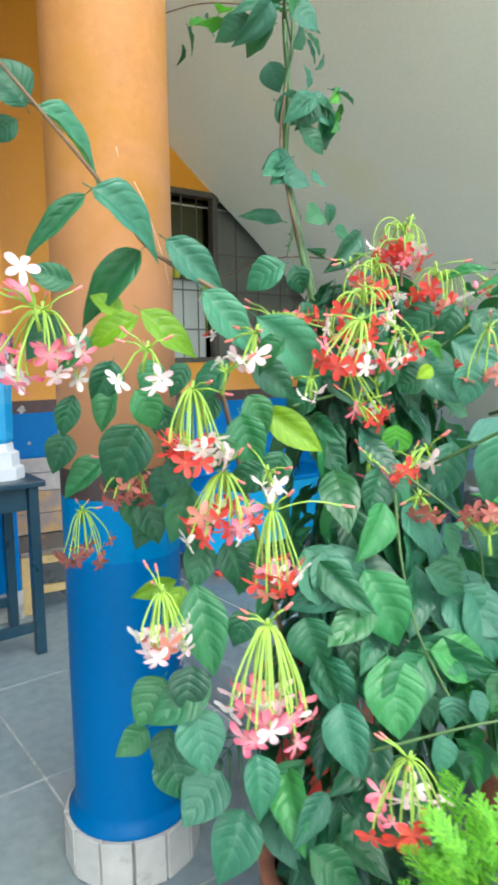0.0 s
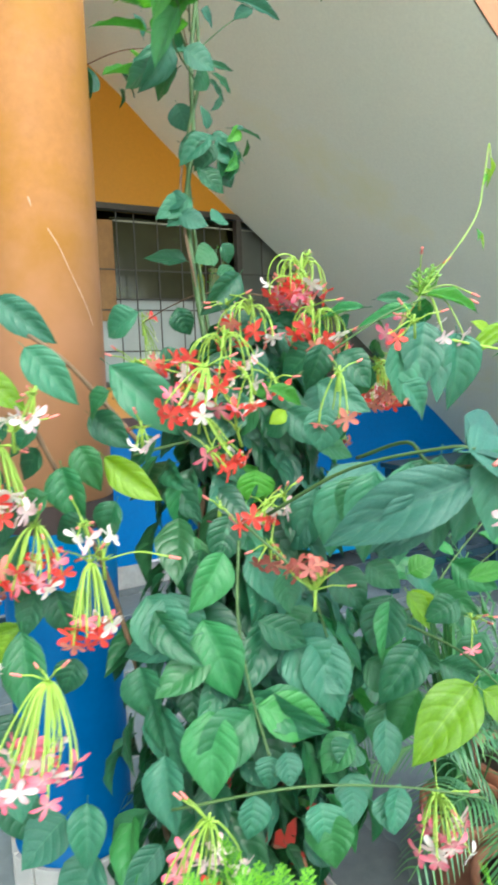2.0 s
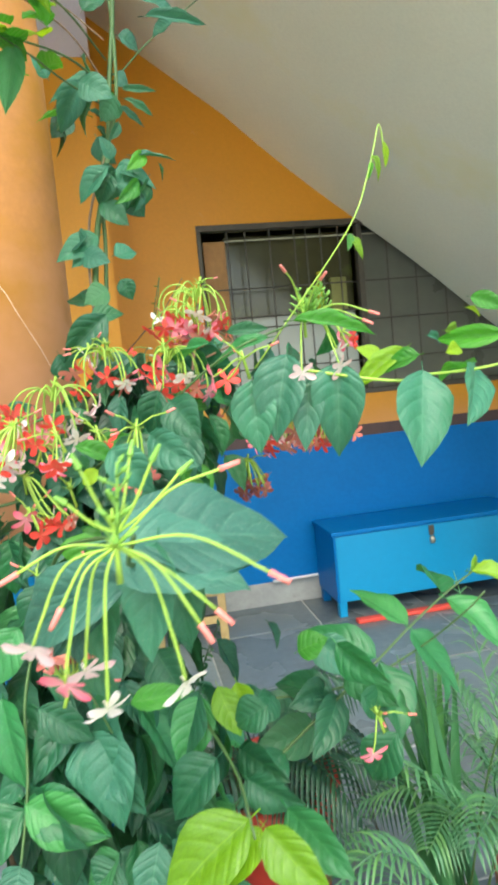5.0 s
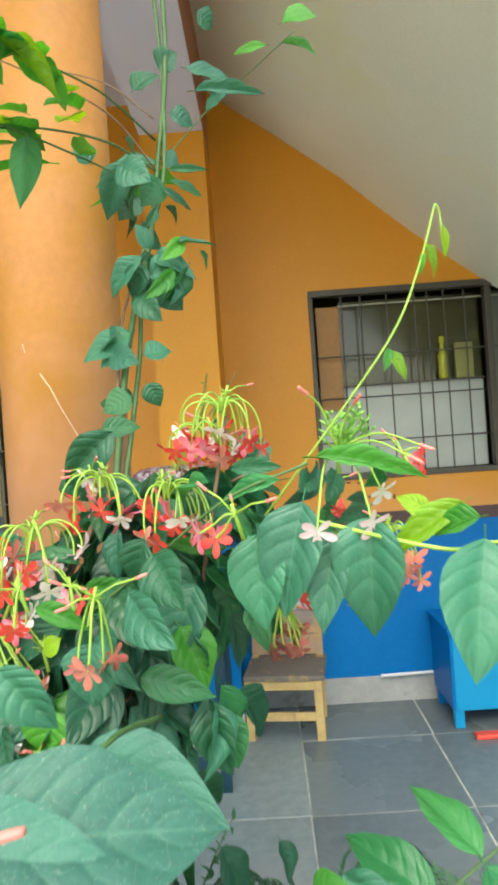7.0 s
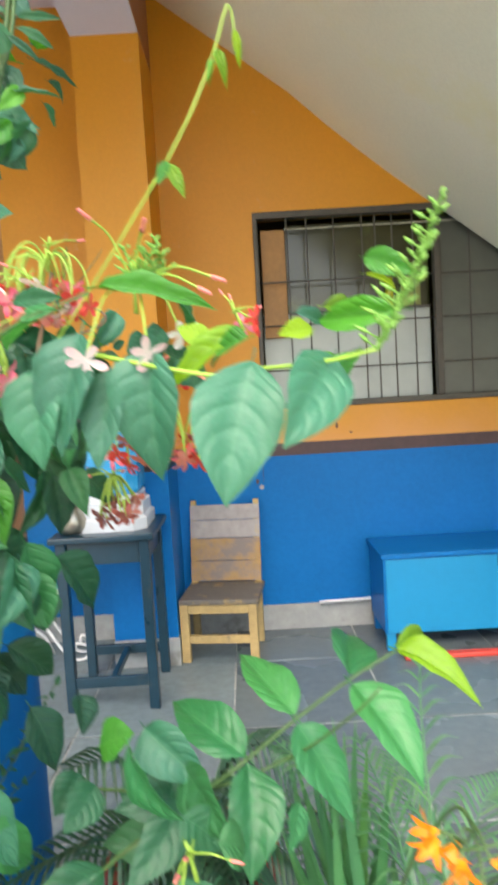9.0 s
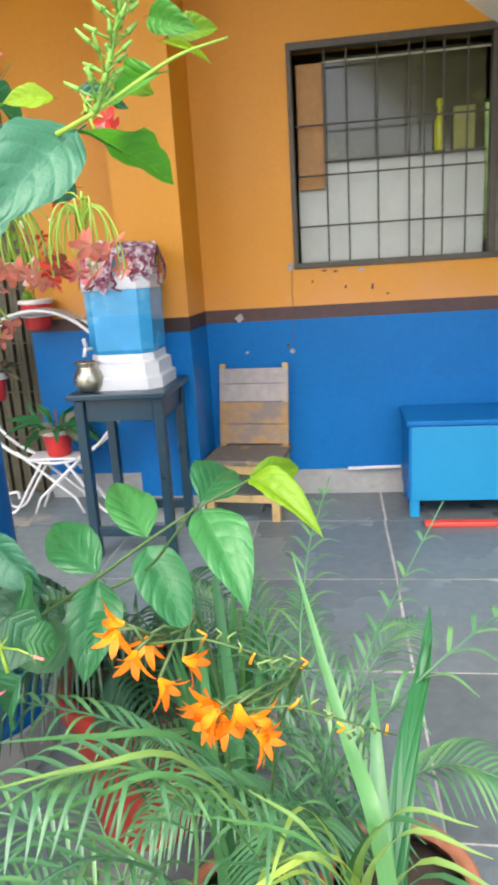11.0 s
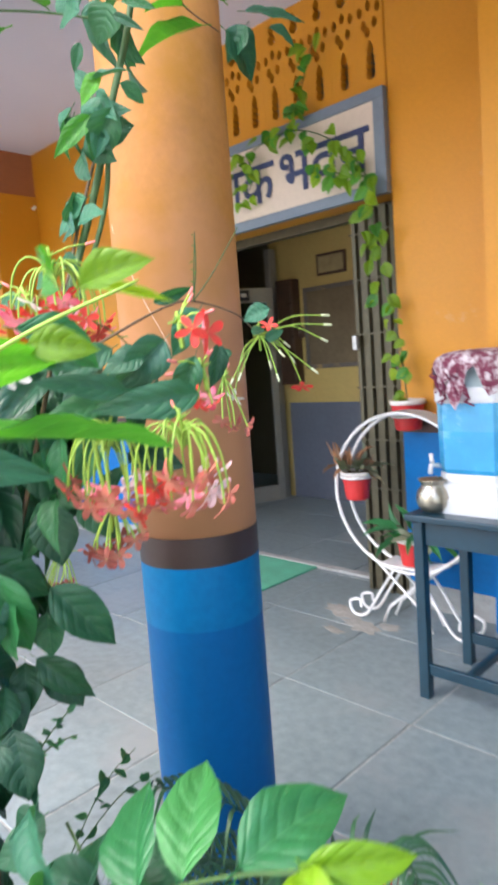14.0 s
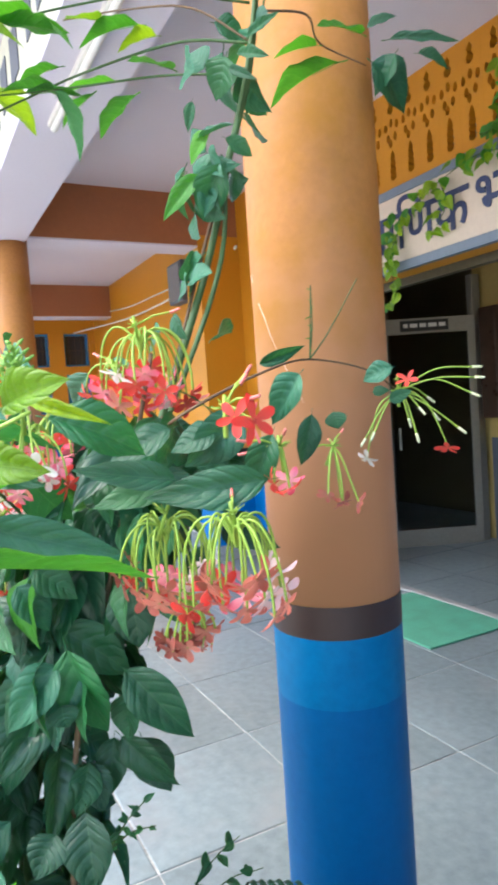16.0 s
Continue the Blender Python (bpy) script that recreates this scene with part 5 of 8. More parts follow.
cluster((0.407, 0.754, 1.275), (0.399, 0.757, 1.225), 3, 0.044, "w", 1)
cluster((0.477, 0.680, 1.246), (0.483, 0.676, 1.260), 2, 0.014, "w", 1)
cluster((0.465, 0.741, 1.223), (0.463, 0.733, 1.143), 13, 0.046, "m", 1)
cluster((0.506, 0.731, 1.108), (0.490, 0.724, 1.043), 12, 0.048, "r", 1)
cluster((0.575, 0.711, 1.048), (0.565, 0.686, 0.961), 8, 0.036, "r", 1)
cluster((0.484, 0.608, 0.937), (0.457, 0.572, 0.848), 16, 0.052, "p", 1)
cluster((0.499, 1.209, 0.967), (0.492, 1.189, 0.887), 9, 0.053, "d", 1)
cluster((0.414, 0.748, 0.954), (0.404, 0.727, 0.897), 9, 0.036, "w", 1)
cluster((0.656, 0.525, 0.732), (0.627, 0.499, 0.676), 9, 0.061, "m", 1)
cluster((0.465, 0.918, 1.103), (0.450, 0.916, 1.060), 7, 0.036, "d", 0)
cluster((1.104, 0.910, 1.534), (1.086, 0.929, 1.456), 16, 0.065, "r", 2)
cluster((1.021, 0.780, 1.420), (1.035, 0.781, 1.359), 11, 0.054, "r", 2)
cluster((0.931, 0.843, 1.434), (0.921, 0.851, 1.378), 10, 0.060, "r", 2)
cluster((0.846, 0.791, 1.377), (0.839, 0.795, 1.308), 10, 0.068, "m", 2)
cluster((0.787, 0.744, 1.319), (0.752, 0.747, 1.263), 8, 0.045, "m", 1)
cluster((0.786, 0.772, 1.239), (0.836, 0.760, 1.167), 5, 0.029, "r", 1)
cluster((0.848, 0.718, 1.301), (0.843, 0.719, 1.257), 3, 0.021, "m", 1)
cluster((0.891, 0.690, 1.107), (0.820, 0.695, 1.074), 4, 0.023, "m", 1)
cluster((0.846, 0.541, 1.001), (0.844, 0.551, 1.031), 6, 0.031, "d", 0)
cluster((0.982, 0.443, 0.694), (0.966, 0.416, 0.653), 8, 0.044, "p", 1)
cluster((1.277, 0.643, 0.827), (1.257, 0.628, 0.774), 1, 0.004, "p", 1)
cluster((1.119, 0.627, 1.383), (1.088, 0.643, 1.359), 2, 0.014, "r", 1)
cluster((1.265, 1.012, 1.379), (1.271, 1.013, 1.335), 3, 0.014, "r", 1)
cluster((1.124, 1.181, 1.361), (1.133, 1.179, 1.285), 4, 0.029, "d", 0)
cluster((0.853, 0.770, 1.212), (0.842, 0.776, 1.251), 2, 0.019, "m", 1)
cluster((0.928, 0.772, 1.104), (0.867, 0.738, 1.070), 3, 0.032, "m", 1)
cluster((0.671, 0.735, 1.231), (0.672, 0.732, 1.205), 2, 0.013, "w", 1)
cluster((0.568, 0.710, 1.104), (0.567, 0.705, 1.085), 2, 0.012, "w", 1)
cluster((0.499, 0.646, 1.293), (0.491, 0.646, 1.265), 2, 0.011, "w", 1)
cluster((0.859, 0.695, 1.095), (0.882, 0.680, 1.090), 2, 0.014, "w", 1)
cluster((0.819, 0.770, 1.282), (0.834, 0.760, 1.258), 3, 0.023, "m", 1)
cluster((0.794, 0.728, 1.094), (0.806, 0.714, 1.067), 3, 0.026, "m", 1)
cluster((0.793, 0.754, 1.183), (0.802, 0.746, 1.165), 4, 0.029, "r", 1)
cluster((0.906, 0.732, 1.297), (0.909, 0.730, 1.279), 2, 0.017, "r", 1)
cluster((0.720, 0.881, 1.329), (0.774, 0.860, 1.322), 8, 0.049, "r", 1)
cluster((0.901, 0.883, 1.431), (0.906, 0.882, 1.421), 2, 0.013, "w", 1)
cluster((1.079, 0.885, 1.488), (1.053, 0.907, 1.452), 6, 0.051, "r", 2)
cluster((0.962, 0.629, 1.304), (0.952, 0.633, 1.238), 4, 0.036, "d", 1)
cluster((0.857, 0.678, 1.034), (0.848, 0.673, 1.004), 5, 0.038, "d", 1)
cluster((1.358, 0.904, 1.426), (1.377, 0.917, 1.411), 3, 0.017, "r", 1)
umbel((0.932, 0.232, 1.234), [((0.862, 0.225, 1.166), "blush"), ((0.885, 0.205, 1.143), "pink"), ((0.898, 0.230, 1.140), "blush"), ((0.913, 0.215, 1.114), "white"), ((0.974, 0.220, 1.121), "white")],
      [(0.854, 0.23, 1.222), (1.046, 0.19, 1.206), (1.005, 0.21, 1.176), (0.990, 0.20, 1.170), (0.885, 0.22, 1.192), (1.021, 0.225, 1.286)])
spike([(0.932, 0.232, 1.234), (0.936, 0.230, 1.262), (0.940, 0.226, 1.300)], 12)
for way in ((0.912, 0.225, 1.298), (0.966, 0.222, 1.298), (0.986, 0.23, 1.285), (0.899, 0.225, 1.273), (0.95, 0.26, 1.30)):
    hub = Vector((0.934, 0.232, 1.244))
    stem([hub, hub.lerp(Vector(way), 0.5) + Vector((0, 0, -0.004)), way], 0.0014, STALK, 0.9, 6)
    stem([Vector(way), Vector(way).lerp(hub, -0.10), Vector(way).lerp(hub, -0.22)], 0.0030, SPIKE_GREEN, 0.5, 7)
umbel((1.245, 0.746, 1.442), [((1.206, 0.646, 1.356), "blush"), ((1.268, 0.657, 1.360), "blush"), ((1.296, 0.745, 1.387), "white")], [(1.207, 0.70, 1.512), (1.34, 0.70, 1.440), (1.325, 0.69, 1.427), (1.265, 0.70, 1.497)])
spike([(1.245, 0.746, 1.442), (1.262, 0.742, 1.470), (1.275, 0.738, 1.492)], 26)
for way in ((1.285, 0.735, 1.478), (1.235, 0.742, 1.49), (1.29, 0.745, 1.462)):
    spike([Vector((1.25, 0.746, 1.446)), Vector(way)], 9)
umbel((0.604, 0.746, 1.037), [((0.616, 0.746, 1.072), "white"), ((0.600, 0.772, 1.028), "blush")], [(0.685, 0.675, 1.045), (0.598, 0.775, 1.076), (0.581, 0.788, 1.033)])
umbel((0.953, 1.449, 1.435), [((0.980, 1.449, 1.453), "red"), ((1.004, 1.514, 1.326), "red"), ((0.934, 1.385, 1.316), "white")], [(1.032, 1.560, 1.468), (1.034, 1.563, 1.449), (1.028, 1.558, 1.420), (1.026, 1.524, 1.359), (0.989, 1.456, 1.352), (0.988, 1.502, 1.386), (0.938, 1.378, 1.349), (0.974, 1.503, 1.417), (0.948, 1.392, 1.359), (0.965, 1.461, 1.379), (0.993, 1.464, 1.399)], PALE_BUD_MESH)

# two light shoots that hang out from the climbing stems, leaves in pairs
shoot = random.Random(61)
for line in ([(0.99, 1.15, 1.93), (0.90, 1.06, 1.955), (0.862, 0.94, 1.937), (0.815, 0.86, 1.935), (0.77, 0.77, 1.93), (0.74, 0.70, 1.91)],
             [(0.99, 1.17, 2.04), (0.93, 1.04, 2.06), (0.885, 0.92, 2.04), (0.86, 0.82, 2.01), (0.84, 0.73, 1.99), (0.82, 0.66, 1.96)]):
    stem(line, 0.0022, taper=0.5)
    for p in curve(line, 2)[5:]:
        for s in (-1, 1):
            tip = p + Vector((shoot.uniform(-0.25, 0.25), -0.45 + 0.75 * s + shoot.uniform(-0.2, 0.2), shoot.uniform(-0.35, 0.05))).normalized() * shoot.uniform(0.07, 0.105)
            leaf(p, tip, shoot.uniform(0.044, 0.060), shoot.uniform(-35, 25), shoot.choice("GGYGM"), 3.0, 0.3)

# loose foliage that fills the shrub between the larger leaves
HEART = [(0.25, 0.87, 0.76, 0.19, 0.12), (0.50, 0.82, 0.735, 0.25, 0.14), (0.75, 0.83, 0.73, 0.28, 0.14), (1.00, 0.85, 0.78, 0.23, 0.14), (1.22, 0.91, 0.86, 0.20, 0.13), (1.42, 1.02, 0.94, 0.13, 0.09)]


def heart(z):
    """Middle and half widths of the shrub at a height."""
    for a, b in zip(HEART, HEART[1:]):
        if z <= b[0]:
            k = (z - a[0]) / (b[0] - a[0])
            return [p + (q - p) * k for p, q in zip(a[1:], b[1:])]
    return HEART[-1][1:]


def filler(count, depth, seed, shade):
    r = random.Random(seed)
    out = []
    for _ in range(count):
        z = 0.25 + 1.17 * r.random() ** 0.9
        x, y, rx, ry = heart(z)
        a, q = r.uniform(0, 2 * math.pi), r.uniform(*depth)
        q *= 1 - 0.30 * max(0, math.cos(a))
        base = Vector((x + rx * q * math.cos(a), y + ry * q * math.sin(a), z))
        out_way = Vector((math.cos(a) / rx, math.sin(a) / ry, 0)).normalized()
        long = r.uniform(0.07, 0.125)
        side = out_way.cross(Vector((0, 0, 1))) * r.uniform(-0.8, 0.8)
        tip = base + (out_way * r.uniform(0.2, 0.7) + side + Vector((0, 0, r.uniform(-1.2, -0.3)))).normalized() * long
        kind = r.choice(shade)
        out.append((base, tip, long * r.uniform(0.45, 0.62), math.degrees(math.atan2(out_way.y, out_way.x)), kind))
    return out


knot = random.Random(41)
for i in range(34):
    base = Vector((1.09 + knot.uniform(-0.13, 0.07), 0.94 + knot.uniform(-0.08, 0.10), 1.31 + knot.uniform(-0.10, 0.08)))
    tip = base + Vector((knot.uniform(-0.5, 0.8), knot.uniform(-0.6, 0.6), knot.uniform(-1.0, 0.0))).normalized() * knot.uniform(0.06, 0.10)
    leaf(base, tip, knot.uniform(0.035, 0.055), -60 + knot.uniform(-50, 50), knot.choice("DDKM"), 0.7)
side = random.Random(83)
for i in range(22):
    z = side.uniform(0.50, 0.92)
    x, y, rx, ry = heart(z)
    a = radians(side.uniform(-70, -12))
    q = side.uniform(0.72, 0.92)
    base = Vector((x + rx * q * math.cos(a), y + ry * q * math.sin(a), z + 0.04))
    tip = base + Vector((side.uniform(0.1, 0.6), side.uniform(-0.5, 0.5), side.uniform(-1.1, -0.35))).normalized() * side.uniform(0.085, 0.13)
    leaf(base, tip, side.uniform(0.045, 0.068), side.uniform(-45, 15), side.choice("MMBBDB"), 0.8, 0.35)
for row in filler(46, (0.62, 0.86), 3, "DDMBB"):
    leaf(*row)


def joined_leaves(name, rows, kinds, parent, label):
    """Many leaves as one mesh: blades copied into place, one material slot for each kind."""
    verts, faces, uvs, mats = [], [], [], []
    slots = list(kinds)
    for base, tip, width, az, kind in rows:
        me = rng.choice(BLADES[kind])
        m = leaf_pose(base, tip, width, az)
        start = len(verts)
        verts += [m @ v.co for v in me.vertices]
        layer = me.uv_layers[0].data
        for p in me.polygons:
            faces.append([start + v for v in p.vertices])
            mats.append(slots.index(kind))
            uvs += [layer[i].uv[:] for i in p.loop_indices]
    me = bpy.data.meshes.new(name)
    me.from_pydata(verts, [], faces)
    layer = me.uv_layers.new(name="UVMap")
    layer.data.foreach_set("uv", [c for u in uvs for c in u])
    for k in slots:
        me.materials.append(LEAF_KINDS[k])
    me.polygons.foreach_set("material_index", mats)
    me.polygons.foreach_set("use_smooth", [True] * len(faces))
    ob = new(name, me)
    ob.parent = parent
    ob.matrix_parent_inverse = Matrix.Translation(parent.location).inverted()
    return tagged(ob, label, kind="stuff")


# Mostly K leaves, so the inner gaps are dark by colour.
joined_leaves("foliage", filler(500, (0.10, 0.84), 5, "DKKDKKDB"), "DKB", creeper, "dense inner foliage, much of its green darkened to imitate shade")


# ---- things on the veranda ----
WOOD = paint("worn_yellow_wood", (0.44, 0.31, 0.13), 0.6, spread=0.25, grain=35, blotch=6, bump=0.3, dirt=(0.16, 0.12, 0.08), dirt_amount=0.3, dirt_scale=14)
WOOD_GREY = paint("weathered_grey_wood", (0.13, 0.115, 0.10), 0.7, spread=0.25, grain=40, blotch=7, bump=0.3, dirt=(0.36, 0.24, 0.09), dirt_amount=0.38, dirt_scale=9)
WHITE_PLASTIC = paint("white_plastic", (0.60, 0.62, 0.64), 0.35, spread=0.05)
WHITE_ENAMEL = paint("white_enamelled_iron", (0.74, 0.73, 0.72), 0.4, spread=0.12, grain=40, dirt=(0.3, 0.22, 0.15), dirt_amount=0.1, dirt_scale=20)
RED_POT = paint("red_plastic_pot", (0.42, 0.035, 0.02), 0.45, spread=0.2, grain=20, blotch=5)
SOIL = paint("dark_soil", (0.045, 0.032, 0.02), 0.95, spread=0.4, grain=90, blotch=14, bump=1.0)
BRASS = paint("tarnished_brass", (0.44, 0.40, 0.32), 0.3, metal=0.9, spread=0.35, grain=25, blotch=10)
LIGHT_BLUE = paint("sky_blue_paint", (0.002, 0.235, 0.48), 0.4, spread=0.06, grain=30, blotch=2)
GREEN_MAT = paint("green_doormat", (0.085, 0.33, 0.215), 0.9, spread=0.25, grain=160, blotch=6, bump=1.0)


def bar(bm, a, b, wide, deep):
    """Adds a square bar from a to b."""
    a, b = Vector(a), Vector(b)
    way = (b - a).normalized()
    side = Vector((1, 0, 0)) if abs(way.x) < 0.8 else Vector((0, 1, 0))
    side = (side - way * side.dot(way)).normalized()
    up = way.cross(side)
    m = Matrix((side, up, way)).transposed().to_4x4()
    return box(bm, -wide / 2, wide / 2, -deep / 2, deep / 2, 0, (b - a).length, 0.003, Matrix.Translation(a) @ m)


def small_table(x0, x1, y0, y1, top, label, leg=0.042):
    t = thing("side_table", label, "table", "dark blue tables", at=(x0, y0, 0))
    w, d = x1 - x0, y1 - y0
    part("tabletop", boxed(0, w, 0, d, top - 0.026, top, 0.005), TABLE_BLUE, t)
    for px in (0.045, w - 0.045):
        for py in (0.045, d - 0.045):
            part("leg", bar(bmesh.new(), (px, py, 0), (px, py, top - 0.03), leg, leg), TABLE_BLUE, t)
    for n, a, b in (("front_apron", (0.07, 0.04), (w - 0.07, 0.055)), ("back_apron", (0.07, d - 0.055), (w - 0.07, d - 0.04))):
        part("apron", boxed(a[0], b[0], a[1], b[1], top - 0.125, top - 0.027, 0.002), TABLE_BLUE, t)
    for px in (0.035, w - 0.05):
        part("apron", boxed(px, px + 0.015, 0.07, d - 0.07, top - 0.125, top - 0.027, 0.002), TABLE_BLUE, t)
    for py in (0.045, d - 0.045):
        part("rail", boxed(0.06, w - 0.06, py - 0.011, py + 0.011, 0.10, 0.145, 0.003), TABLE_BLUE, t)
    part("rail", boxed(w / 2 - 0.012, w / 2 + 0.012, 0.05, d - 0.05, 0.105, 0.14, 0.003), TABLE_BLUE, t)
    return t


small_table(0.508, 0.948, 2.66, 3.115, 0.757, "dark blue painted wooden table holding the water dispenser")
small_table(2.76, 3.7, 2.05, 2.62, 0.75, "dark blue wooden desk standing under the stairs", 0.055)

# small low chair
BLEACHED = paint("bleached_lilac_grey_board", (0.34, 0.31, 0.30), 0.8, spread=0.2, grain=24, blotch=6, bump=0.35, dirt=(0.44, 0.31, 0.13), dirt_amount=0.3, dirt_scale=6)
WOOD_WORN = paint("half_bare_wood", (0.36, 0.22, 0.09), 0.7, spread=0.3, grain=20, blotch=7, bump=0.4, dirt=(0.21, 0.17, 0.155), dirt_amount=0.75, dirt_scale=7)
chair = thing("low_chair", "small worn wooden chair with a low seat by the blue wall", "chair", at=(0.974, 3.142, 0))
chair.rotation_euler = (0, 0, radians(-7))
part("seat", boxed(0, 0.395, 0, 0.33, 0.292, 0.318, 0.005), WOOD_GREY, chair)
for x in (0.022, 0.363):
    part("leg", bar(bmesh.new(), (x, 0.025, 0), (x, 0.025, 0.292), 0.042, 0.038), WOOD, chair)
    part("leg", bar(bmesh.new(), (x, 0.30, 0), (x, 0.30, 0.32), 0.036, 0.036), WOOD, chair)
    part("back_post", bar(bmesh.new(), (x, 0.315, 0.30), (x, 0.40, 0.745), 0.03, 0.03), WOOD, chair)
    part("side_rail", boxed(x - 0.012, x + 0.012, 0.04, 0.29, 0.235, 0.288, 0.002), WOOD, chair)
part("front_rail", boxed(0.042, 0.343, 0.010, 0.03, 0.245, 0.29, 0.003), WOOD, chair)
part("front_rail", boxed(0.042, 0.343, 0.012, 0.032, 0.095, 0.135, 0.003), WOOD, chair)
for a, b in ((0.325, 0.429), (0.4295, 0.546), (0.5465, 0.641), (0.6415, 0.722)):
    bm = boxed(0.004, 0.381, -0.008, 0.008, 0, b - a, 0.003)
    bmesh.ops.transform(bm, matrix=Matrix.Translation((0, 0.306 + (a - 0.30) * 0.19, a)) @ Matrix.Rotation(-0.188, 4, "X"), verts=bm.verts[:])
    part("back_board", bm, BLEACHED if a > 0.5 else WOOD_WORN, chair)

# long blue chest
chest = thing("storage_chest", "sky blue wooden chest on short legs against the wall", "chest", at=(1.985, 3.15, 0))
part("body", boxed(0, 1.15, 0.0, 0.36, 0.085, 0.462, 0.004), BLUE, chest)
part("front_panel", boxed(0.012, 1.14, -0.008, -0.001, 0.09, 0.458, 0.002), LIGHT_BLUE, chest)
part("lid", boxed(-0.012, 1.162, -0.014, 0.372, 0.463, 0.487, 0.004), BLUE, chest)
for x in (0.03, 1.12):
    for y in (0.025, 0.33):
        part("leg", bar(bmesh.new(), (x, y, 0), (x, y, 0.09), 0.045, 0.045), LIGHT_BLUE if y < 0.1 else BLUE, chest)
part("hasp", boxed(0.56, 0.59, -0.016, -0.006, 0.40, 0.455, 0.002), DARK_METAL, chest)
part("padlock", lathe(bmesh.new(), [(0.002, 0.352), (0.014, 0.356), (0.017, 0.372), (0.014, 0.388), (0.004, 0.398)], 12, 0.575, -0.018), BRASS, chest, smooth=True)
strip = part("plastic_strip", boxed(2.05, 2.75, 3.02, 3.07, 0.0, 0.022, 0.006), paint("red_plastic", (0.62, 0.06, 0.04), 0.4))
tagged(strip, "flat red plastic strip on the floor before the chest", "strip")
rod = part("white_rod", tube(bmesh.new(), [(1.70, 3.50, 0.153), (1.98, 3.505, 0.156)], 0.009, 8), WHITE_PLASTIC)
tagged(rod, "short white plastic pipe lying on the wall base", "pipe")

# water dispenser on the table
DX, DY, DZ = 0.732, 2.915, 0.757
disp = thing("water_dispenser", "blue and white plastic water dispenser with a knitted cover", "water dispenser", at=(DX, DY, DZ))
disp.scale = (1.16, 1.16, 1.20)
TANK = paint("clear_blue_plastic", (0.03, 0.30, 0.58), 0.2, spread=0.2, grain=6, blotch=8, bump=0.05, dirt=(0.16, 0.45, 0.66), dirt_amount=0.6, dirt_scale=7)


def squared(profile, cut=0.30, cap=True):
    """A stack of square rings with cut corners: profile is (half width, height) from below to above."""
    bm = bmesh.new()
    rings = []
    for r, z in profile:
        c = r * (1 - cut)
        rings.append([bm.verts.new((x, y, z)) for x, y in ((r, -c), (r, c), (c, r), (-c, r), (-r, c), (-r, -c), (-c, -r), (c, -r))])
    for low, high in zip(rings, rings[1:]):
        for i in range(8):
            bm.faces.new((low[i], low[(i + 1) % 8], high[(i + 1) % 8], high[i]))
    if cap:
        bm.faces.new(rings[0][::-1])
        bm.faces.new(rings[-1])
    return bm


part("base", squared([(0.150, 0.0), (0.150, 0.040), (0.138, 0.048), (0.136, 0.092), (0.122, 0.10), (0.120, 0.125)]), WHITE_PLASTIC, disp)
part("tank", squared([(0.112, 0.12), (0.122, 0.14), (0.124, 0.262)], cap=False), TANK, disp)
part("clear_tank", squared([(0.124, 0.2622), (0.126, 0.35), (0.126, 0.36)], cap=False), paint("pale_blue_clear_plastic", (0.06, 0.33, 0.58), 0.2, spread=0.25, grain=6, blotch=9, bump=0.05, dirt=(0.20, 0.46, 0.64), dirt_amount=0.6, dirt_scale=6), disp, "paler, empty upper half of the tank")
part("collar", squared([(0.129, 0.352), (0.131, 0.36), (0.131, 0.392), (0.128, 0.40)]), WHITE_PLASTIC, disp)
part("upper_tank", squared([(0.120, 0.398), (0.122, 0.47), (0.114, 0.50)]), paint("pale_clear_plastic", (0.36, 0.45, 0.47), 0.25, spread=0.2, grain=10, blotch=9), disp)
part("spout", tube(bmesh.new(), [(-0.11, -0.115, 0.15), (-0.125, -0.140, 0.152), (-0.128, -0.145, 0.125)], 0.008, 8), WHITE_PLASTIC, disp, smooth=True)
part("spout_lever", tube(bmesh.new(), [(-0.122, -0.135, 0.152), (-0.126, -0.140, 0.190)], 0.007, 8), WHITE_PLASTIC, disp, smooth=True)
NET = paint("maroon_and_white_crochet", (0.16, 0.03, 0.06), 0.9, spread=0.3, grain=70, blotch=12, bump=0.8, dirt=(0.62, 0.55, 0.58), dirt_amount=0.75, dirt_scale=42)
bm = bmesh.new()
rings = []
for i, (r0, z0) in enumerate([(0.0, 0.515), (0.04, 0.517), (0.085, 0.515), (0.125, 0.508), (0.145, 0.495), (0.152, 0.475), (0.157, 0.452), (0.160, 0.43)]):
    ring = []
    for k in range(48):
        a = 2 * math.pi * k / 48
        dip = max(0, i - 4) * (0.016 * math.sin(a * 6) + 0.010 * math.sin(a * 11 + 1) + 0.012 * math.cos(a - 4.6))
        ring.append(bm.verts.new(((r0 + 0.004 * math.sin(a * 17) * (i > 3)) * math.cos(a), (r0 + 0.004 * math.sin(a * 17) * (i > 3)) * math.sin(a), z0 - dip)))
    rings.append(ring)
for a, b in zip(rings, rings[1:]):
    for k in range(48):
        bm.faces.new((a[k], a[(k + 1) % 48], b[(k + 1) % 48], b[k]))
bmesh.ops.remove_doubles(bm, verts=bm.verts[:], dist=0.0004)
cover = part("cover", bm, NET, disp, "maroon and white crocheted cover", smooth=True)
YARN = paint("maroon_yarn", (0.17, 0.025, 0.06), 0.9, spread=0.4)
crng = random.Random(21)
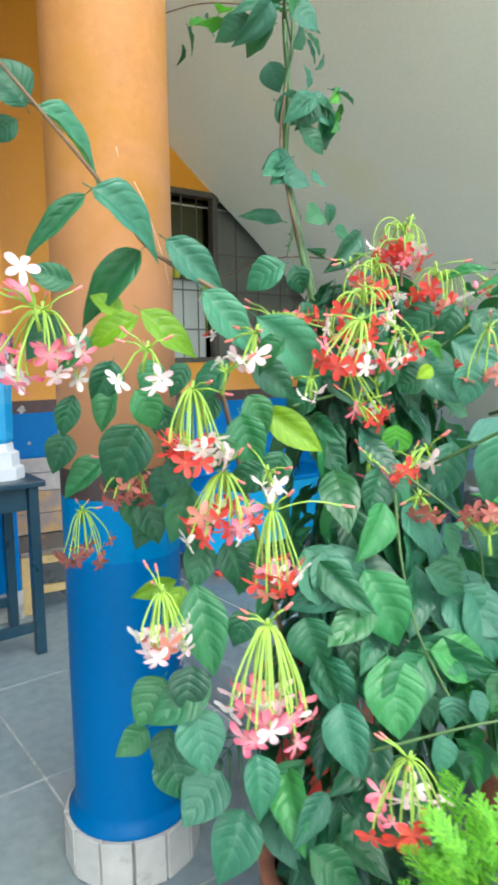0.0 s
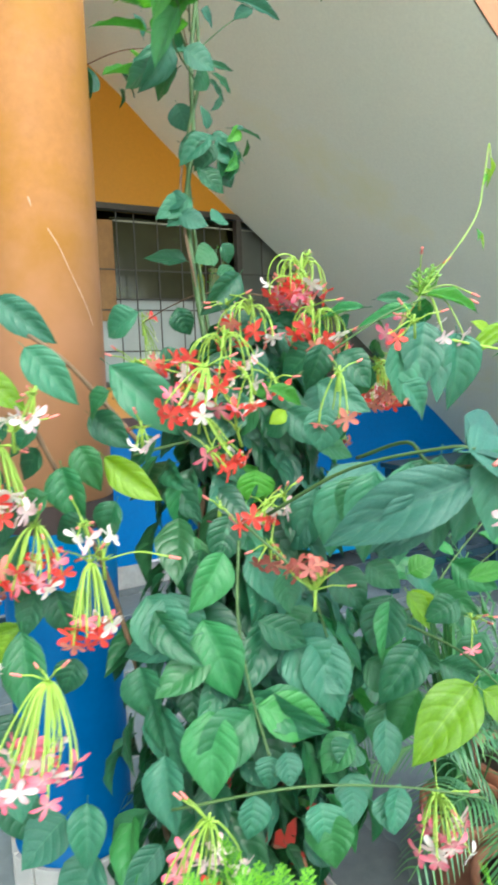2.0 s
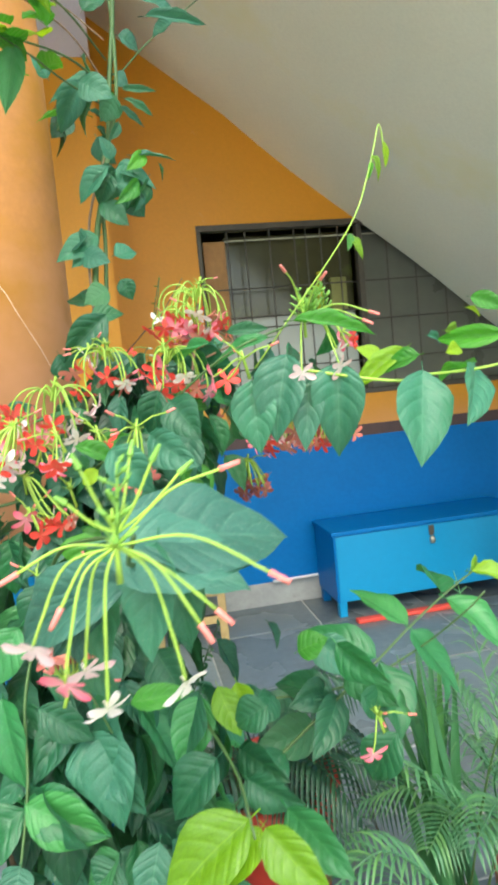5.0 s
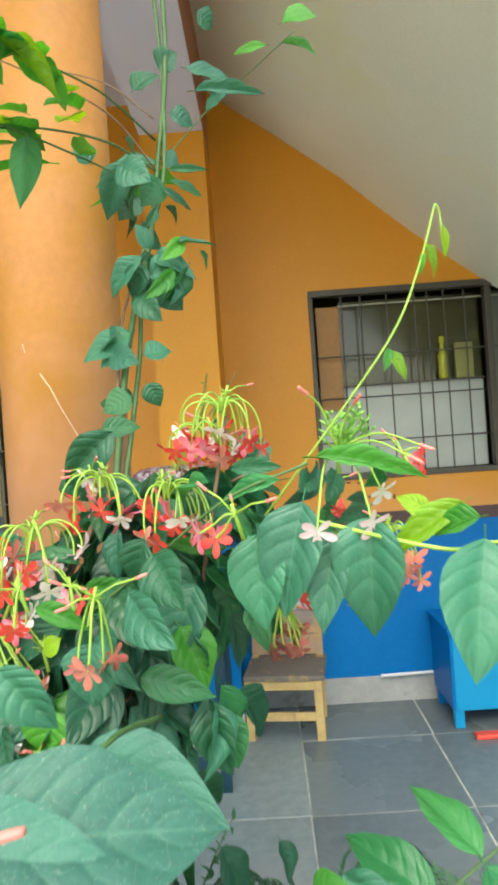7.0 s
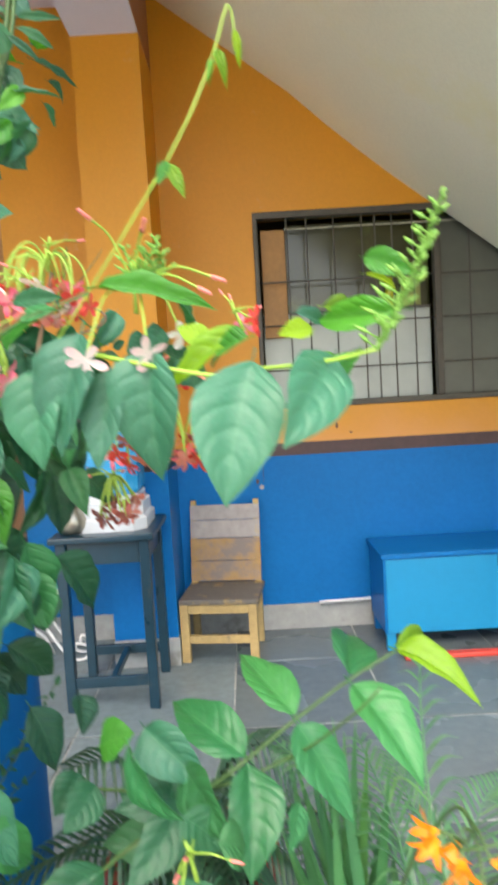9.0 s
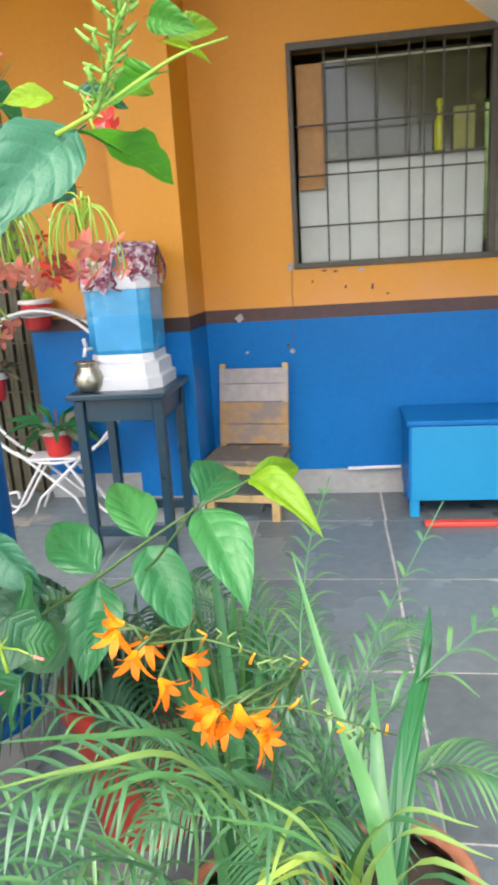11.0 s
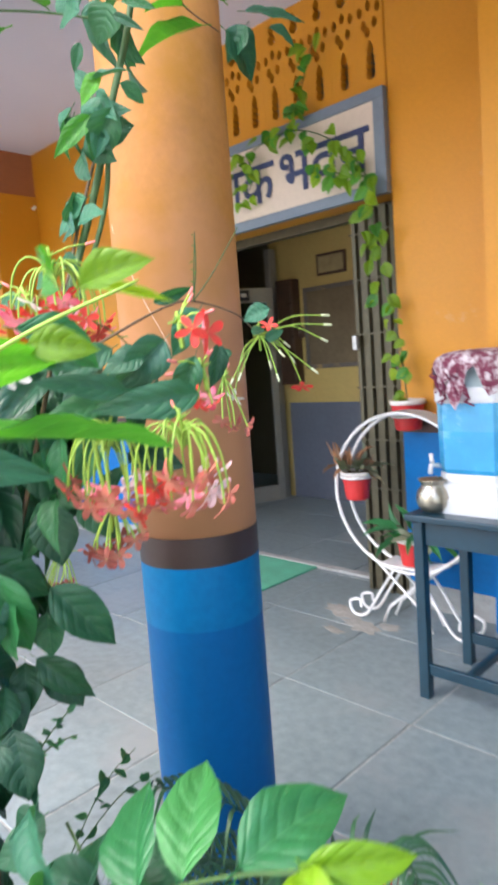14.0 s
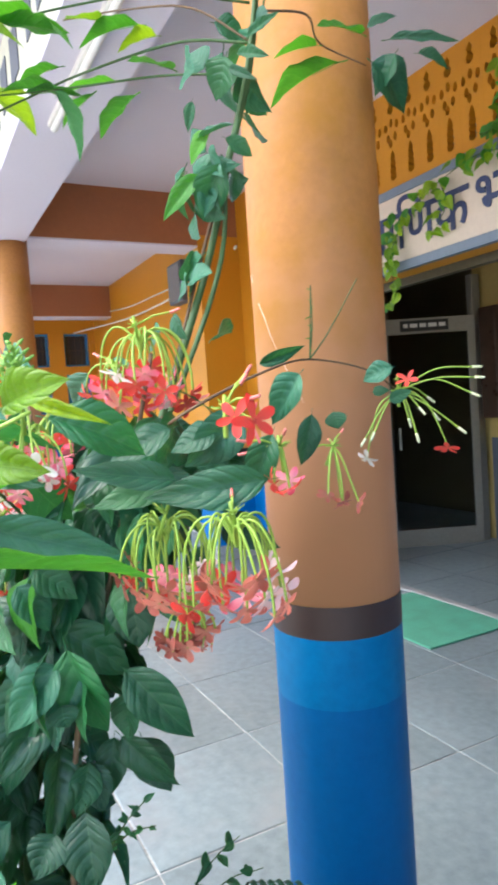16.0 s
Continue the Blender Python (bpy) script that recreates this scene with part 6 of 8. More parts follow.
for k in range(40):
    a = crng.uniform(0, 6.283)
    z = crng.uniform(0.40, 0.47)
    low = z - crng.uniform(0.02, 0.07)
    pts = [(0.163 * math.cos(a + 0.04 * j * crng.uniform(-1, 1)), 0.163 * math.sin(a + 0.04 * j * crng.uniform(-1, 1)), z + (low - z) * j / 4) for j in range(5)]
    part("fringe", tube(bmesh.new(), pts, 0.0035, 5), YARN, cover, smooth=True)

pot = part("water_pot", lathe(bmesh.new(), [(0.018, 0.0), (0.045, 0.006), (0.062, 0.03), (0.066, 0.055), (0.058, 0.085), (0.043, 0.105), (0.042, 0.112), (0.055, 0.126), (0.056, 0.130), (0.050, 0.130), (0.038, 0.112)], 28), BRASS, smooth=True)
pot.location = (0.59, 2.752, 0.757)
tagged(pot, "small round tarnished brass water pot on the table", "pot")

# door mat
mat = thing("doormat", "green woven doormat before the doorway", "doormat", at=(-1.75, 3.13, 0.0))
part("mat_surface", boxed(0, 0.88, 0, 0.64, 0.001, 0.014, 0.004), GREEN_MAT, mat)


# ---- doorway, sign and pierced screen ----
FRAME_BLUE = paint("slate_blue_frame", (0.17, 0.21, 0.27), 0.5, spread=0.12)
SIGN_WHITE = paint("sign_cream_paint", (0.66, 0.55, 0.46), 0.6, spread=0.08, dirt=(0.4, 0.33, 0.26), dirt_amount=0.15)
INK = paint("sign_navy_paint", (0.03, 0.045, 0.13), 0.5, spread=0.15)
sign = thing("signboard", "cream signboard with navy lettering and slate blue border over the doorway", "sign", at=(0, 0, 0))
part("board", boxed(-1.72, -0.06, 3.505, WALL_Y - 0.002, 2.25, 2.68), SIGN_WHITE, sign)
for a in ((-1.78, -0.02, 2.205, 2.262), (-1.78, -0.02, 2.672, 2.725)):
    part("border", boxed(a[0], a[1], 3.49, WALL_Y - 0.001, a[2], a[3], 0.003), FRAME_BLUE, sign)
for a in ((-1.78, -1.715), (-0.085, -0.02)):
    part("border", boxed(a[0], a[1], 3.492, WALL_Y - 0.001, 2.262, 2.672, 0.003), FRAME_BLUE, sign)
text = bpy.data.curves.new("lettering", "FONT")
text.body = "\u092e\u093e\u093f\u0923\u0915 \u092d\u0935\u0928"
text.offset = 0.0035
text.size, text.extrude, text.align_x, text.space_word = 0.345, 0.002, "RIGHT", 0.45
tob = new("lettering_source", text)
dg = bpy.context.evaluated_depsgraph_get()
tme = bpy.data.meshes.new_from_object(tob.evaluated_get(dg))
bpy.data.objects.remove(tob)
tme.materials.clear()
tme.materials.append(INK)
letters = new("lettering", tme)
letters.parent = sign
letters.matrix_basis = pose(-0.125, 3.501, 2.345, 90)


def outline(kind):
    """Half outlines, as (x, z), of the cut-outs in one panel of the screen."""
    if kind == "flask":
        half = [(0.000, 0.0), (0.024, 0.010), (0.029, 0.035), (0.023, 0.050), (0.029, 0.068), (0.022, 0.085), (0.027, 0.105), (0.019, 0.125), (0.022, 0.145), (0.012, 0.175), (0.000, 0.195)]
    elif kind == "bud":
        half = [(0.000, 0.0), (0.024, 0.015), (0.028, 0.04), (0.014, 0.060), (0.022, 0.085), (0.000, 0.118)]
    else:
        half = [(0.000, 0.0), (0.013, 0.010), (0.017, 0.030), (0.009, 0.052), (0.000, 0.057)]
    return half + [(-x, z) for x, z in half[-2:0:-1]]


def screen_panel():
    """One panel of the pierced screen over the sign, with real holes."""
    W, Z0, Z1 = 0.165, 2.728, 3.35
    bm = bmesh.new()
    edges = []

    def ring(points):
        vs = [bm.verts.new((x, 0, z)) for x, z in points]
        for p, q in zip(vs, vs[1:] + vs[:1]):
            edges.append(bm.edges.new((p, q)))

    ring([(0, Z0), (W / 2, Z0), (W, Z0), (W, Z1), (W / 2, Z1), (0, Z1)])
    for kind, x, z in (("flask", W / 2, 2.79), ("drop", 0.05, 3.03), ("drop", W - 0.05, 3.03), ("drop", W / 2 - 0.012, 2.995), ("drop", 0.03, 3.10), ("drop", W - 0.03, 3.10), ("drop", W / 2, 3.12), ("bud", W / 2, 3.20)):
        ring([(x + p, z + q) for p, q in outline(kind)])
    bmesh.ops.triangle_fill(bm, edges=edges, use_beauty=True)
    faces = bm.faces[:]
    got = bmesh.ops.extrude_face_region(bm, geom=faces)
    bmesh.ops.translate(bm, vec=(0, 0.05, 0), verts=[g for g in got["geom"] if isinstance(g, bmesh.types.BMVert)])
    bmesh.ops.recalc_face_normals(bm, faces=bm.faces[:])
    return mesh_of("screen_panel", bm, ORANGE)


screen = thing("pierced_screen", "orange concrete screen with flask-shaped holes above the sign", "screen", kind="structure")
panel = screen_panel()
for i in range(20):
    o = new("panel", panel)
    o.parent = screen
    o.location = (-0.03 - 0.1655 * (i + 1), WALL_Y, 0)
part("backing", boxed(-3.4, -0.02, WALL_Y + 0.28, WALL_Y + 0.33, 2.72, 3.35), GREY_DADO, screen)

# folded lattice gate at the jamb
gate = thing("folding_gate", "dark folded steel lattice gate in the doorway", "gate", at=(-0.05, WALL_Y + 0.10, 0))
GATE = paint("olive_brown_steel", (0.085, 0.075, 0.045), 0.45, metal=0.4, spread=0.3)
for i in range(9):
    part("channel", boxed(-0.018 - 0.034 * i, -0.034 * i + 0.006, -0.012 if i % 2 else -0.03, 0.012, 0.01, 2.18, 0.002), GATE, gate)
for z in (0.35, 0.62, 0.9, 1.2, 1.5, 1.8, 2.05):
    part("rivet_bar", boxed(-0.30, 0.005, -0.036, -0.031, z, z + 0.009, 0.001), GATE, gate)
part("padlock_plate", boxed(-0.30, -0.27, -0.06, -0.036, 1.42, 1.50, 0.003), paint("dull_steel", (0.4, 0.4, 0.4), 0.4, metal=0.8), gate)
lintel = part("lintel", boxed(DOOR_X0, DOOR_X1, WALL_Y + 0.2, WALL_Y + 0.26, 2.165, 2.22), GATE)
tagged(lintel, "olive brown steel lintel over the doorway", "lintel", kind="structure")
sill = part("threshold", boxed(DOOR_X0, DOOR_X1, WALL_Y + 0.235, WALL_Y + 0.30, -0.003, 0.016, 0.004), PLINTH)
tagged(sill, "worn pale stone threshold of the doorway", "threshold", kind="structure")

# hall behind the doorway
HALL_Y = 5.55
# Far walls: the yellow darkened to stand for the dim depth of the hall.
DARKENED_HALL = paint("shade_darkened_hall_wall", (0.10, 0.085, 0.045), 0.6, spread=0.2)
hall = thing("hall_walls", "hall with dull yellow walls above a slate-grey dado, far walls darkened for dimness", "wall", kind="structure")
for n, b, m in (("back_dado", (-2.58, 1.25, HALL_Y, HALL_Y + 0.15, 0, 0.97), GREY_DADO), ("back_upper", (-2.58, 1.25, HALL_Y, HALL_Y + 0.15, 0.97, 3.35), YELLOW_WALL),
                ("side_dado", (1.1, 1.25, WALL_Y + 0.2, HALL_Y, 0, 0.97), GREY_DADO), ("side_upper", (1.1, 1.25, WALL_Y + 0.2, HALL_Y, 0.97, 3.35), YELLOW_WALL),
                ("far_dado", (-5.2, -5.05, WALL_Y + 0.2, 6.6, 0, 0.97), GREY_DADO), ("far_upper", (-5.2, -5.05, WALL_Y + 0.2, 6.6, 0.97, 3.35), DARKENED_HALL),
                ("far_back", (-5.05, -2.73, 6.45, 6.6, 0, 3.35), DARKENED_HALL), ("return_wall", (-2.73, -2.58, HALL_Y, 6.6, 0, 3.35), YELLOW_WALL)):
    part(n, boxed(*b), m, hall)
FRAME_PALE = paint("pale_aluminium", (0.30, 0.29, 0.25), 0.4, metal=0.4, spread=0.12)
leafdoor = thing("glazed_door", "pale-framed glazed inner door standing ajar in the hall", "door", at=(-2.60, 5.40, 0))
leafdoor.rotation_euler = (0, 0, radians(-115))
for b in ((0, 0.07, 0, 0.04, 0.0, 2.12), (0.82, 0.90, 0, 0.04, 0.0, 2.12), (0.07, 0.82, 0, 0.04, 1.98, 2.12), (0.07, 0.82, 0, 0.04, 0.0, 0.16)):
    part("frame", boxed(*b, 0.003), FRAME_PALE, leafdoor)
part("pane", boxed(0.07, 0.82, 0.016, 0.022, 0.16, 1.98), GLASS, leafdoor)
part("handle", tube(bmesh.new(), [(0.76, 0.075, 0.92), (0.76, 0.075, 1.12)], 0.012, 8), FRAME_PALE, leafdoor)
plate = part("name_plate", boxed(0.25, 0.70, 0.042, 0.05, 2.0, 2.10, 0.002), paint("dark_plate", (0.02, 0.022, 0.025), 0.35), leafdoor)
for a, b in ((0.28, 0.34), (0.36, 0.44), (0.46, 0.52), (0.54, 0.61), (0.63, 0.67)):
    part("lettering", boxed(a, b, 0.0505, 0.052, 2.035, 2.07), WHITE_PAINT, plate)
post = thing("partition", "pale-framed transom and post that hold the glazed door", "door frame", kind="structure", at=(-2.60, 5.40, 0))
part("post", boxed(-0.07, 0.0, 0.0, 0.10, 0.0, 2.5, 0.003), FRAME_PALE, post)
DARK_WOOD = paint("dark_brown_wood", (0.07, 0.035, 0.02), 0.5, spread=0.3)
board = thing("notice_board", "brown framed notice board on the yellow hall wall", "notice board", at=(-2.30, HALL_Y, 1.30))
part("panel", boxed(0.04, 1.0, -0.02, -0.002, 0.04, 0.74), paint("dull_brown_felt", (0.16, 0.12, 0.07), 0.9, spread=0.25, grain=30, blotch=3), board)
for b in ((0, 1.04, 0, 0.04), (0, 1.04, 0.74, 0.78), (0, 0.04, 0.04, 0.74), (1.0, 1.04, 0.04, 0.74)):
    part("frame", boxed(b[0], b[1], -0.03, -0.001, b[2], b[3], 0.003), WOOD_GREY, board)
case = thing("wall_cabinet", "narrow dark wooden wall cabinet beside the glazed door", "cabinet", at=(-2.56, HALL_Y, 1.16))
part("body", boxed(0, 0.20, -0.12, -0.002, 0, 1.02, 0.003), DARK_WOOD, case)
part("door", boxed(0.012, 0.188, -0.132, -0.121, 0.02, 1.0, 0.003), paint("dark_glazed_wood", (0.05, 0.028, 0.018), 0.3, spread=0.4, grain=9, blotch=6), case)
picture = thing("framed_notice", "small framed notice on the yellow hall wall", "picture frame", at=(-2.12, HALL_Y, 2.17))
part("frame", boxed(0, 0.34, -0.02, -0.001, 0, 0.20, 0.003), DARK_WOOD, picture)
part("sheet", boxed(0.025, 0.315, -0.022, -0.0205, 0.025, 0.175), paint("yellowed_paper", (0.34, 0.27, 0.13), 0.7, spread=0.3, grain=14, blotch=8), picture)
bell = thing("wall_box", "round dark fitting on the yellow hall wall", "wall fitting", at=(-2.36, HALL_Y - 0.001, 1.66))
part("cap", lathe(bmesh.new(), [(0.055, 0), (0.06, 0.02), (0.04, 0.05), (0.01, 0.06)], 16), DARK_WOOD, bell, smooth=True).matrix_basis = pose(0, 0, 0, 90)
lamp_h = thing("tube_light", "lit tube light on the hall wall", "lamp", at=(-1.0, HALL_Y - 0.08, 2.72))
GLOW, gt, gb = nodes_of("tube_glow")
gb.inputs["Emission Color"].default_value, gb.inputs["Emission Strength"].default_value = (1.0, 0.95, 0.85, 1), 5.0
part("tube", tube(bmesh.new(), [(-0.5, 0, 0), (0.5, 0, 0)], 0.014, 10), GLOW, lamp_h)
part("fitting", boxed(-0.56, 0.56, 0.02, 0.079, -0.03, 0.03, 0.004), WHITE_PLASTIC, lamp_h)


# ---- window under the stairs ----
window = thing("window_1", "dark steel window with bars and sliding frosted panes", "window", kind="structure", at=(0, 0, 0))
for b in ((WX0, WX1, WZ1 - 0.034, WZ1), (WX0, WX1, WZ0, WZ0 + 0.03)):
    part("frame", boxed(b[0], b[1], WALL_Y - 0.012, WALL_Y + 0.05, b[2], b[3], 0.003), DARK_METAL, window)
for x in (WX0, WX1 - 0.024):
    part("frame", boxed(x, x + 0.024, WALL_Y - 0.010, WALL_Y + 0.05, WZ0 + 0.03, WZ1 - 0.034, 0.003), DARK_METAL, window)
part("mullion", boxed(2.405, 2.44, WALL_Y - 0.002, WALL_Y + 0.05, WZ0 + 0.03, WZ1 - 0.034, 0.003), DARK_METAL, window)
for x in (1.63, 1.735, 1.88, 2.03, 2.10, 2.19, 2.30, 2.60, 2.78, 2.97, 3.15, 3.33):
    part("bar", tube(bmesh.new(), [(x, WALL_Y + 0.025, WZ0 + 0.02), (x, WALL_Y + 0.025, WZ1 - 0.03)], 0.0042, 6), DARK_METAL, window)
for z in (1.42, 1.66, 1.89):
    part("bar", tube(bmesh.new(), [(WX0 + 0.02, WALL_Y + 0.018, z), (WX1 - 0.02, WALL_Y + 0.018, z)], 0.0042, 6), DARK_METAL, window)
part("wooden_shutter", boxed(WX0 + 0.04, WX0 + 0.17, WALL_Y + 0.06, WALL_Y + 0.09, 1.60, WZ1 - 0.08, 0.003), paint("orange_brown_shutter_wood", (0.34, 0.165, 0.045), 0.55, spread=0.25, grain=30, blotch=5, bump=0.2), window)
FROST = paint("frosted_pane", (0.44, 0.47, 0.43), 0.35, spread=0.12, grain=8, blotch=3)
part("frosted_pane", boxed(WX0 + 0.035, 2.40, WALL_Y + 0.10, WALL_Y + 0.108, WZ0 + 0.03, 1.735), FROST, window)
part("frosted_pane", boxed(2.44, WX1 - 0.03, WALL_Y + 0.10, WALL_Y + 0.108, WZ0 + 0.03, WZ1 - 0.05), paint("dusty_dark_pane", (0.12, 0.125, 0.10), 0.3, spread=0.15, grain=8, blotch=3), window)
# Opaque pane; its dark olive stands for the dim room and glass reflections.
part("dusty_pane", boxed(WX0 + 0.17, 2.40, WALL_Y + 0.112, WALL_Y + 0.118, 1.735, WZ1 - 0.05), paint("dim_room_olive", (0.048, 0.046, 0.017), 0.16, spread=0.35, grain=6, blotch=2.5, bump=0.03, dirt=(0.095, 0.11, 0.03), dirt_amount=0.4, dirt_scale=3), window)
part("rail", boxed(WX0 + 0.17, 2.40, WALL_Y + 0.055, WALL_Y + 0.118, 1.726, 1.734), DARK_METAL, window)
part("curtain_rod", tube(bmesh.new(), [(1.62, WALL_Y + 0.06, 2.175), (3.5, WALL_Y + 0.06, 2.175)], 0.005, 8), PALE_WALL, window)
bottle = part("bottle", lathe(bmesh.new(), [(0.020, 0.0), (0.026, 0.01), (0.026, 0.13), (0.012, 0.17), (0.011, 0.20), (0.016, 0.205), (0.016, 0.235), (0.004, 0.238)], 16), paint("yellow_green_glass", (0.40, 0.42, 0.03), 0.12, spread=0.2), smooth=True)
bottle.location = (2.18, WALL_Y + 0.082, 1.735)
tagged(bottle, "yellow-green bottle standing on the rail behind the bars", "bottle")
card = part("carton", boxed(2.245, 2.345, WALL_Y + 0.066, WALL_Y + 0.102, 1.735, 1.93, 0.004), paint("dull_olive_card", (0.22, 0.22, 0.07), 0.7, spread=0.2))
tagged(card, "dull olive carton standing beside the bottle", "carton")
room = thing("inner_room_walls", "olive room behind the window, its walls coloured dark for dimness", "wall", kind="structure")
# Wall colour is itself darkened to keep the room dim.
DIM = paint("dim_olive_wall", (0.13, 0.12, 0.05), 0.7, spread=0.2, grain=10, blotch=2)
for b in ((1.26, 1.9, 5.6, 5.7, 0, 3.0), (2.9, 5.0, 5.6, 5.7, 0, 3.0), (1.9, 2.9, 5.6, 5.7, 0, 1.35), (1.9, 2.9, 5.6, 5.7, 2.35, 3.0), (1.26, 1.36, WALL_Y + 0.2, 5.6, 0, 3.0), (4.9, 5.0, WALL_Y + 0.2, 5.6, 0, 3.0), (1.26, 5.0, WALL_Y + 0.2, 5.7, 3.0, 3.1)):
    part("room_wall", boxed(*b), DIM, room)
# Added backdrop, no known hedge, to cover bright sky in the far opening.
hedge = part("backdrop", boxed(0.5, 5.5, 7.2, 7.6, 0, 3.2), paint("olive_backdrop", (0.06, 0.10, 0.02), 0.8, spread=0.6, grain=9, blotch=5, bump=0.8))
tagged(hedge, "olive green backdrop added behind the far opening to dim the sky", "hedge", kind="structure")


# ---- worn marks on the wall and floor ----
CHIP_GREY = paint("bare_plaster", (0.36, 0.33, 0.32), 0.9, spread=0.3)
CHIP_DARK = paint("dark_chip", (0.09, 0.055, 0.045), 0.9, spread=0.3)
mr = random.Random(31)


def patch(w, h, depth, lobes=13):
    """A thin flake with an uneven outline, lying in the plane of x and z."""
    bm = bmesh.new()
    ring = []
    for i in range(lobes):
        a = 2 * math.pi * i / lobes
        q = mr.uniform(0.55, 1.1)
        ring.append(bm.verts.new((0.5 * w * q * math.cos(a), 0, 0.5 * h * q * math.sin(a))))
    face = bm.faces.new(ring)
    got = bmesh.ops.extrude_face_region(bm, geom=[face])
    bmesh.ops.translate(bm, vec=(0, -depth, 0), verts=[g for g in got["geom"] if isinstance(g, bmesh.types.BMVert)])
    bmesh.ops.recalc_face_normals(bm, faces=bm.faces[:])
    return bm


for x, z, w, h, m in ((1.15, 0.985, 0.06, 0.05, CHIP_GREY), (1.135, 1.022, 0.05, 0.022, CHIP_DARK), (1.43, 1.23, 0.035, 0.05, CHIP_GREY), (1.42, 0.80, 0.03, 0.03, CHIP_GREY), (1.40, 0.83, 0.02, 0.03, CHIP_DARK), (1.18, 0.80, 0.02, 0.02, CHIP_GREY)):
    part("paint_chip", patch(w, h, 0.0012), m, beside_window).location = (x, WALL_Y - 0.0022, z)
for x, z, w, h, m in ((1.71, 1.115, 0.016, 0.022, CHIP_DARK), (1.846, 1.107, 0.018, 0.034, CHIP_DARK), (1.79, 1.198, 0.05, 0.022, CHIP_GREY), (1.60, 1.20, 0.03, 0.012, CHIP_DARK), (1.54, 1.15, 0.012, 0.02, CHIP_DARK), (1.92, 1.07, 0.02, 0.012, CHIP_DARK), (1.66, 1.195, 0.035, 0.012, CHIP_DARK)):
    part("paint_chip", patch(w, h, 0.0012), m, under_window).location = (x, WALL_Y - 0.0022, z)
part("crack", tube(bmesh.new(), [(1.437, WALL_Y - 0.0015, 1.215), (1.433, WALL_Y - 0.0015, 1.10), (1.436, WALL_Y - 0.0025, 0.99), (1.434, WALL_Y - 0.0015, 0.83)], 0.0016, 5), CHIP_DARK, beside_window)
DRY_EARTH = paint("dry_pale_earth", (0.29, 0.275, 0.25), 0.95, spread=0.35, grain=40, blotch=9, bump=0.6)
for x, y, w, h in ((-0.25, 3.25, 0.34, 0.16), (-0.08, 3.14, 0.30, 0.13), (-0.16, 3.02, 0.16, 0.07), (0.06, 3.20, 0.14, 0.09)):
    flake = part("dust_patch", patch(w, h, 0.0012, 21), DRY_EARTH)
    flake.matrix_world = pose(x, y, 0.0032, -90, 0, mr.uniform(-20, 20))
    tagged(flake, "thin pale patch of dry earth on the floor slabs", "dust")
meter = thing("meter_box", "dark grey meter box on the orange veranda wall", "meter box", at=(-4.95, WALL_Y, 2.82))
part("case", boxed(-0.2, 0.2, -0.13, -0.001, -0.22, 0.22, 0.01), GREY_DADO, meter)
part("lid", boxed(-0.17, 0.17, -0.145, -0.131, -0.19, 0.19, 0.006), paint("grey_meter_lid", (0.2, 0.2, 0.21), 0.4), meter)
cable = part("cable", tube(bmesh.new(), curve([(-8.9, WALL_Y - 0.012, 3.08), (-7.1, WALL_Y - 0.012, 2.90), (-5.9, WALL_Y - 0.012, 2.86), (-5.15, WALL_Y - 0.012, 2.84)], 6), 0.009, 6), WHITE_PLASTIC)
tagged(cable, "pale electric cable run along the wall to the meter box", "cable", kind="structure")


# ---- potted plants ----
def flower_pot(x, y, r, h, material, label, z=0.0, rim=None, name="plant_pot"):
    p = thing(name, label, "plant pot", at=(x, y, z))
    part("body", lathe(bmesh.new(), [(r * 0.70, 0.0), (r * 0.74, 0.01), (r * 0.94, h * 0.86), (r * 0.94, h * 0.88)], 28), material, p, smooth=True)
    part("rim", lathe(bmesh.new(), [(r * 0.95, h * 0.84), (r * 1.03, h * 0.86), (r * 1.04, h * 0.98), (r, h), (r * 0.88, h), (r * 0.86, h * 0.93)], 28, cap=False), rim or material, p, smooth=True)
    part("soil", lathe(bmesh.new(), [(r * 0.86, h * 0.90), (r * 0.3, h * 0.93)], 20), SOIL, p, smooth=True)
    return p


TERRACOTTA = paint("terracotta", (0.32, 0.13, 0.07), 0.8, spread=0.25, grain=40, blotch=5, bump=0.3)
flower_pot(0.85, 0.82, 0.17, 0.30, TERRACOTTA, "large terracotta pot holding the creeper")
flower_pot(1.20, 1.28, 0.175, 0.37, RED_POT, "deep red plastic pot with a dark feathery palm")
flower_pot(1.50, 0.86, 0.105, 0.24, TERRACOTTA, "terracotta pot with sword-leaved lilies")
flower_pot(1.68, 0.56, 0.13, 0.26, TERRACOTTA, "terracotta pot with arching grassy leaves")
flower_pot(0.66, 0.33, 0.15, 0.28, TERRACOTTA, "terracotta pot with a bright green conifer")
flower_pot(1.74, 0.90, 0.125, 0.26, TERRACOTTA, "terracotta pot with a young palm")
flower_pot(1.42, 0.62, 0.11, 0.24, TERRACOTTA, "terracotta pot with a drooping palm")

BLADE_GREEN = leafy("sword_leaf", (0.055, 0.200, 0.085), glow=0.3, ribs=0.0)
PALM_GREEN = leafy("palm_leaflet", (0.07, 0.21, 0.10), glow=0.25, ribs=0.0)
PALE_GREEN = leafy("pale_grass_blade", (0.24, 0.42, 0.13), glow=0.35, ribs=0.0)
FERN_GREEN = leafy("conifer_spray", (0.14, 0.42, 0.03), (0.22, 0.5, 0.03), glow=0.4, ribs=0.0, rough=0.6)


